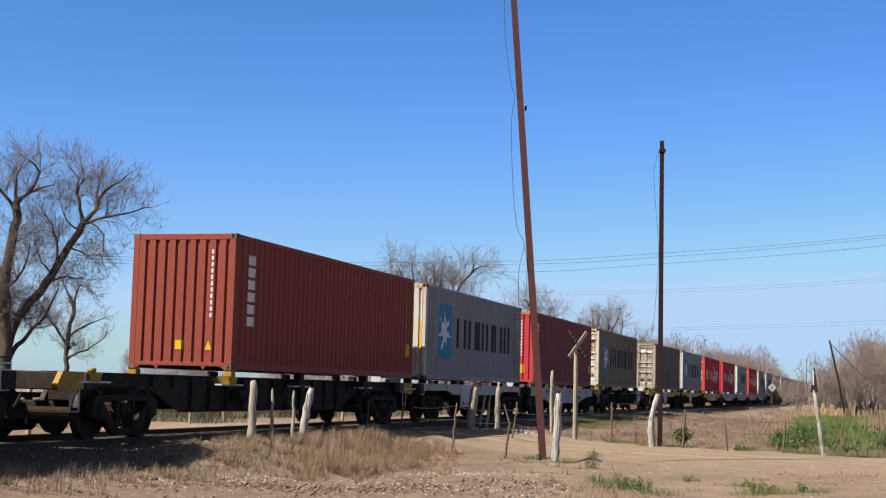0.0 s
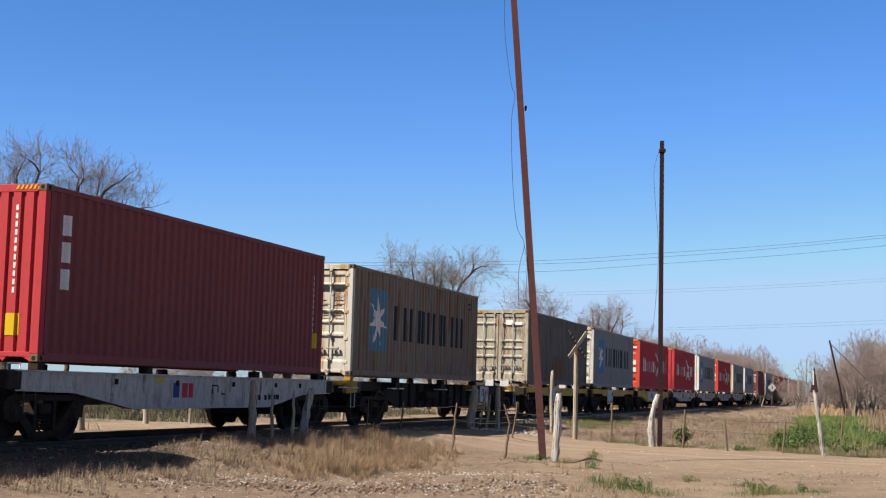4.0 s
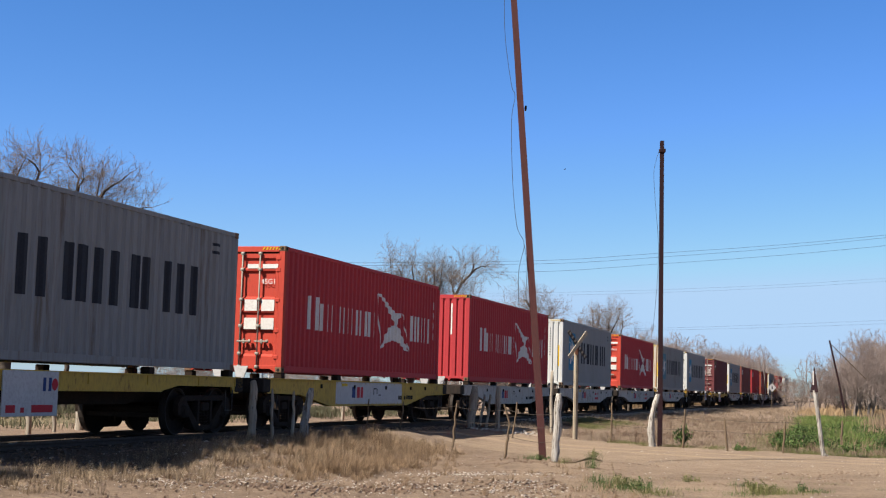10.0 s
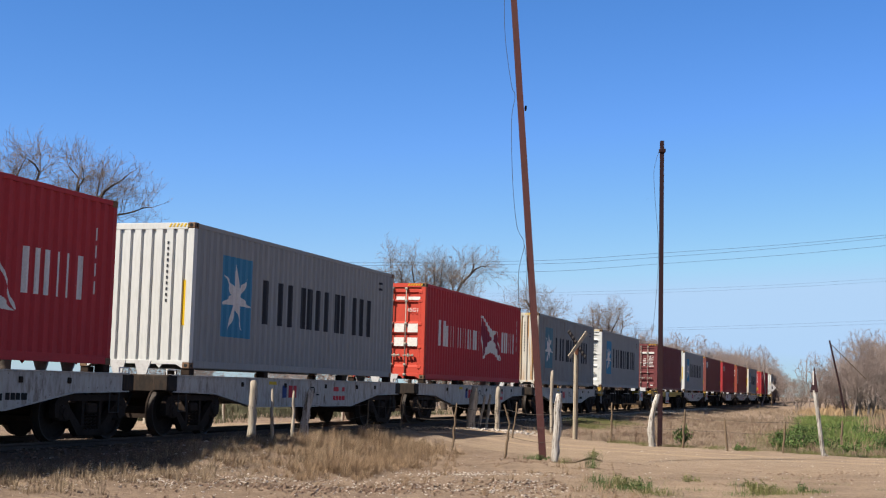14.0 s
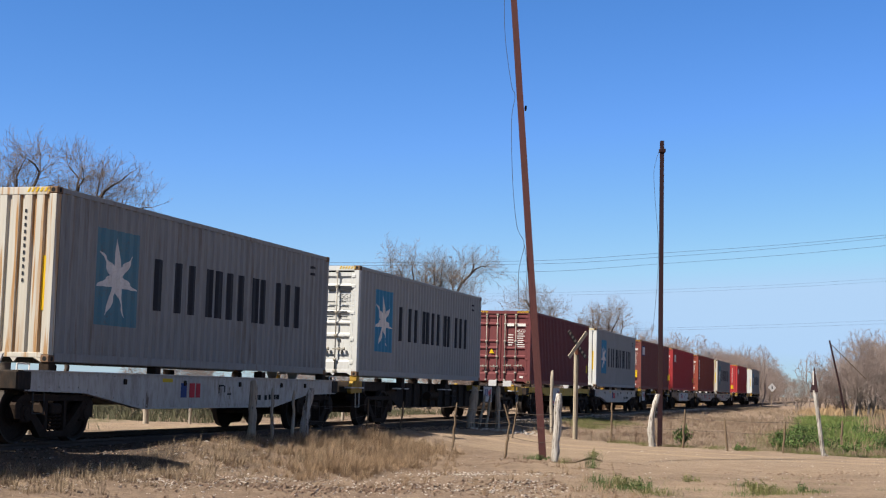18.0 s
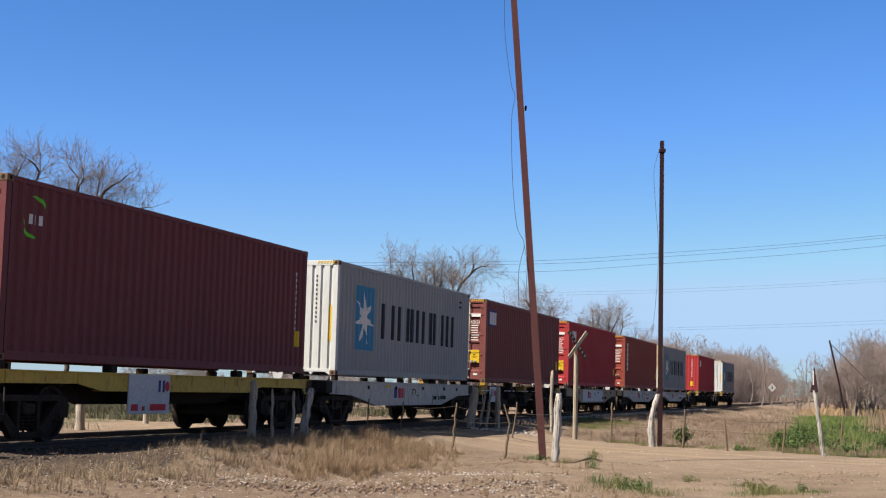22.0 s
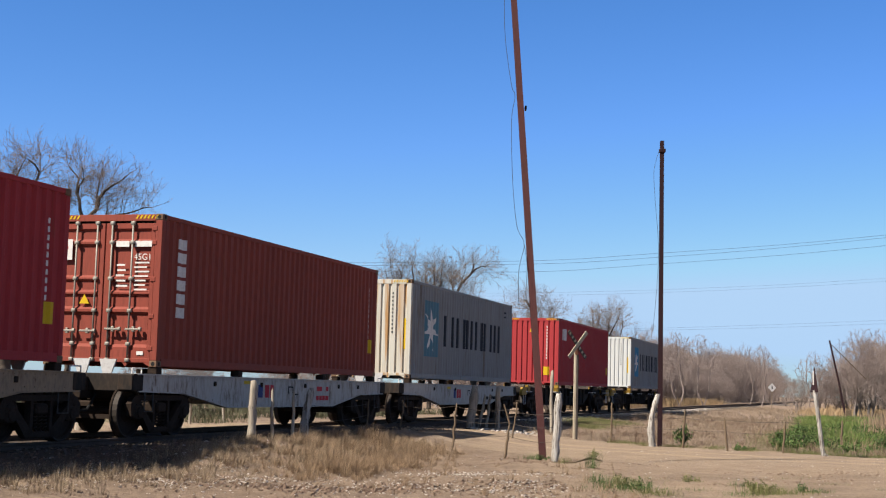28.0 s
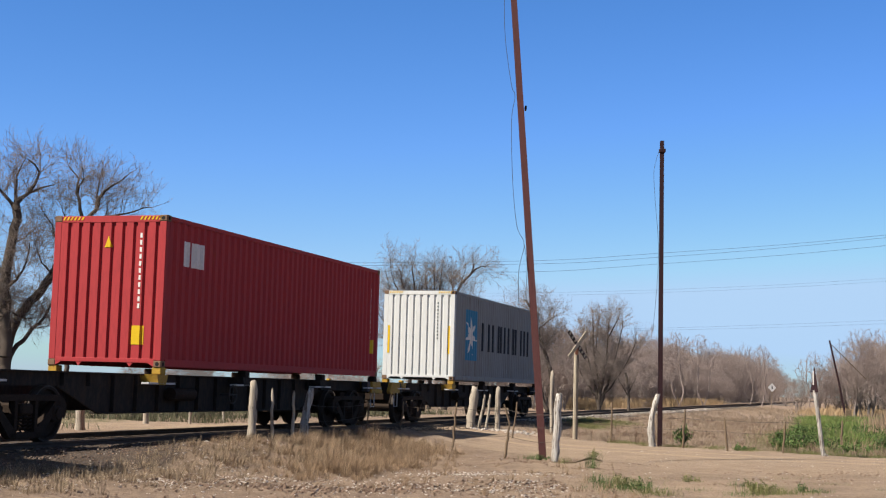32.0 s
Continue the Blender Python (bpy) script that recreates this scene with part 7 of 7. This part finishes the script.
weed("green weed at the foot of the dark pole", 6.75, 38.8, 0.28, 0.62, 420, LEAF_DARK, seed=60, size=0.04)
for i, (x, y, r, h, n) in enumerate(((2.75, 21.2, 0.35, 0.26, 340), (3.1, 20.9, 0.3, 0.18, 260), (4.9, 21.5, 0.32, 0.2, 420), (5.7, 21.9, 0.16, 0.16, 140), (3.26, 29.5, 0.14, 0.28, 120), (2.1, 28.6, 0.2, 0.12, 150), (4.1, 23.0, 0.12, 0.18, 90))):
    weed("low dull green weed on bare sandy soil", x, y, r, h, n, LEAF_DARK if i % 2 else LEAF_OLIVE, seed=80 + i, group="small weeds in the foreground", size=0.016)
weed("small green weed by the road", 8.0, 36.9, 0.4, 0.16, 160, seed=61)
for i, (x, y, r, h, n) in enumerate(((2.85, 21.4, 0.38, 0.16, 500), (3.2, 20.6, 0.28, 0.12, 420), (2.55, 21.9, 0.16, 0.22, 120), (5.0, 21.2, 0.30, 0.17, 620), (5.9, 21.9, 0.20, 0.10, 240), (4.25, 23.2, 0.12, 0.12, 120),
                                     (2.9, 26.3, 0.10, 0.34, 110), (6.6, 23.4, 0.30, 0.06, 140), (7.3, 22.3, 0.25, 0.08, 160), (2.5, 27.5, 0.14, 0.16, 130), (1.95, 28.9, 0.22, 0.16, 200), (-5.6, 17.8, 0.25, 0.08, 150),
                                     (-2.9, 19.3, 0.14, 0.04, 90), (3.7, 23.6, 0.4, 0.05, 120), (2.75, 21.0, 0.5, 0.10, 260), (3.05, 22.3, 0.3, 0.14, 120), (4.9, 22.6, 0.2, 0.13, 110), (5.5, 21.4, 0.3, 0.12, 200), (4.0, 21.6, 0.35, 0.07, 120), (6.4, 25.5, 0.25, 0.06, 90), (3.26, 29.5, 0.12, 0.22, 70), (5.6, 24.6, 0.5, 0.05, 130), (4.6, 21.0, 0.3, 0.1, 200))):
    tuft = blades("green_tuft", "small green tuft on bare sandy soil", R.normal((x, y), (r * 0.65, r * 0.65), (int(n * 0.7), 2)), h * 0.85, 0.0032, LEAF_OLIVE if i % 2 else LEAF_DARK, 1.1, "weed")
    tagged(tuft, group="small weeds in the foreground")


def stones(name, label, pts, lo, hi, seed):
    """Loose broken stones."""
    r = np.random.RandomState(seed)
    n = len(pts)
    base = np.array([(1, 1, 1), (-1, -1, 1), (-1, 1, -1), (1, -1, -1), (1.2, 0, 0), (-1.2, 0, 0), (0, 1.2, 0), (0, -1.2, 0), (0, 0, 1.1), (0, 0, -1.1)]) * 0.6
    tris = [(4, 0, 8), (8, 0, 6), (6, 0, 4), (8, 1, 5), (7, 1, 8), (5, 1, 7), (5, 2, 6), (6, 2, 9), (9, 2, 5), (4, 3, 9), (9, 3, 7), (7, 3, 4), (4, 6, 9), (4, 8, 7), (5, 6, 8), (5, 7, 9)]
    k = r.uniform(lo, hi, n) * r.uniform(0.6, 1.0, n)
    V = base[None] * r.uniform(0.7, 1.3, (n, 10, 3)) * k[:, None, None] * np.stack([r.uniform(0.8, 1.4, n), r.uniform(0.8, 1.4, n), r.uniform(0.5, 0.9, n)], 1)[:, None, :]
    a = r.uniform(0, 6.28, n)
    c, s = np.cos(a)[:, None], np.sin(a)[:, None]
    V = np.stack([V[:, :, 0] * c - V[:, :, 1] * s, V[:, :, 0] * s + V[:, :, 1] * c, V[:, :, 2]], -1)
    pts = np.asarray(pts)
    V += np.stack([pts[:, 0], pts[:, 1], height(pts[:, 0], pts[:, 1]) + k * 0.15], 1)[:, None, :]
    F = (np.array(tris)[None] + np.arange(n)[:, None, None] * 10).reshape(-1, 3)
    return tagged(part(name, raw_mesh(name, V.reshape(-1, 3), F), ROCK), label, "stones", kind="stuff")


stones("gravel", "broken pale stones in a row at the foot of the bank", clumped(R, 380, -5.2, 0.3, 17.4, 23.0, lambda x, y: np.exp(-((y - 20.6 - 0.3 * x - 0.9 * np.sin(x)) / 1.5) ** 2), 300, 0.45), 0.008, 0.03, 7)
clods = stones("soil_clods", "crumbled brown clods of soil and dung", clumped(R, 5200, -7.5, 9, 16.5, 29, lambda x, y: (0.25 + 0.5 * (x < 0)) * (road_dist(x, y) > 2.6), 420, 0.28), 0.008, 0.036, 8)
clods.data.materials.clear(); clods.data.materials.append(CLOD)
tagged(part("fallen_branch", Geo().tube([(x, y, on_ground(x, y) + z) for x, y, z in ((2.46, 27.35, 0.02), (2.7, 27.42, 0.03), (2.88, 27.6, 0.07), (3.02, 27.72, 0.10), (3.16, 27.8, 0.05), (3.3, 27.95, 0.02))], [0.008, 0.014, 0.018, 0.020, 0.014, 0.006], 7), TIMBER_BROWN),
       "short dark fallen branch on the sand", "branch")
ridge = stones("soil_clods", "ridge of dark crumbled soil in the foreground", clumped(R, 900, -4.5, 2.0, 17.5, 22.5, lambda x, y: np.exp(-((y - 20.2 - 0.25 * x - 0.5 * np.sin(1.3 * x)) / 0.7) ** 2), 600, 0.22), 0.012, 0.05, 11)
ridge.data.materials.clear(); ridge.data.materials.append(CLOD)
stones("gravel", "pale broken stones strewn over the verge", clumped(R, 1750, -8, 1.6, 16.0, 26, lambda x, y: 0.6 * (n_of(x, y) > -10.2), 130, 0.34), 0.007, 0.032, 1)
# near stones are coloured darker to stand for the shade they lie in
shade_tone = stones("ballast_stones", "stone ballast toned dark for the train's shade along the track", np.array([[*along(s, CENTRE + o)[:2]] for s, o in zip(R.uniform(14, 48, 4000), R.choice([-1, 1], 4000) * R.uniform(0.9, 2.6, 4000))]), 0.02, 0.05, 9)
shade_tone.data.materials.clear(); shade_tone.data.materials.append(SHADED_BALLAST)
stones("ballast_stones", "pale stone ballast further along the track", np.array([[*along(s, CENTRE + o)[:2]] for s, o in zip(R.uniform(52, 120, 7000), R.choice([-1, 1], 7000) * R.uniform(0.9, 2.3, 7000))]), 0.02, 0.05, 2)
stones("rubble", "small heap of pale rubble at the crossing", R.normal((2.2, 42.2), (0.55, 0.35), (160, 2)), 0.03, 0.09, 3)
stones("gravel", "a few loose pebbles on the dirt road", clumped(R, 420, -1, 14, 18, 36, lambda x, y: 0.5 + 0 * x, 300, 0.4), 0.008, 0.025, 6)


# ---- a small bird crossing the sky ----
BIRD = mat("dark_brown_feathers", (0.05, 0.042, 0.038), (0.03, 0.026, 0.024), 0.85, 0, 20, 80, 0.05)
bird = tagged(new("small_bird"), "small dark bird gliding across the open sky", "bird")
part("body", Geo().tube([(-0.075, 0, 0.0), (-0.045, 0, 0.004), (0.0, 0, 0.0), (0.05, 0, 0.006), (0.07, 0, 0.008), (0.085, 0, 0.005)], [0.006, 0.014, 0.020, 0.015, 0.012, 0.003], 8), BIRD, bird)
for k in (-1, 1):
    part("wing", Geo().prism([(-0.035, 0.0), (0.030, 0.0), (0.028, k * 0.05), (-0.01, k * 0.13), (-0.03, k * 0.12)], 2, 0.004, 0.009), BIRD, bird)
part("tail", Geo().prism([(-0.06, -0.012), (-0.06, 0.012), (-0.13, 0.03), (-0.115, 0.0), (-0.13, -0.03)], 2, -0.002, 0.002), BIRD, bird)


BIRD_WAY = ((0, -120.0, 40.0, 6.0), (7.0, -22.6, 40.0, 7.4), (7.6, -13.3, 40.0, 7.88), (7.8, -10.18, 40.0, 8.06), (8.0, -7.42, 40.0, 8.30), (8.4, -3.95, 42.0, 8.64), (9.0, 0.28, 60.0, 11.9),
            (10.0, 9.6, 110.0, 19.1), (32.0, 200.0, 1300.0, 160.0))


# ---- motion of the train ----
def motions():
    walk(bird, [(t, pose(x, y, z, -12, -8, 4)) for t, x, y, z in BIRD_WAY])
    turn = -math.degrees(BEARING)
    stops = [2.0 * i for i in range(17)]
    for thing, s, n, z in MOVERS:
        walk(thing, [(t, pose(*along(s - gone(t), n, z), 0, 0, turn)) for t in stops])
    ticks = [i / 15 for i in range(481)]
    spin = [math.degrees(gone(t) / WHEEL_R) for t in ticks]
    for ws, place in WHEELS:
        walk(ws, [(t, pose(*place, a, 0, 0)) for t, a in zip(ticks, spin)])


motions()
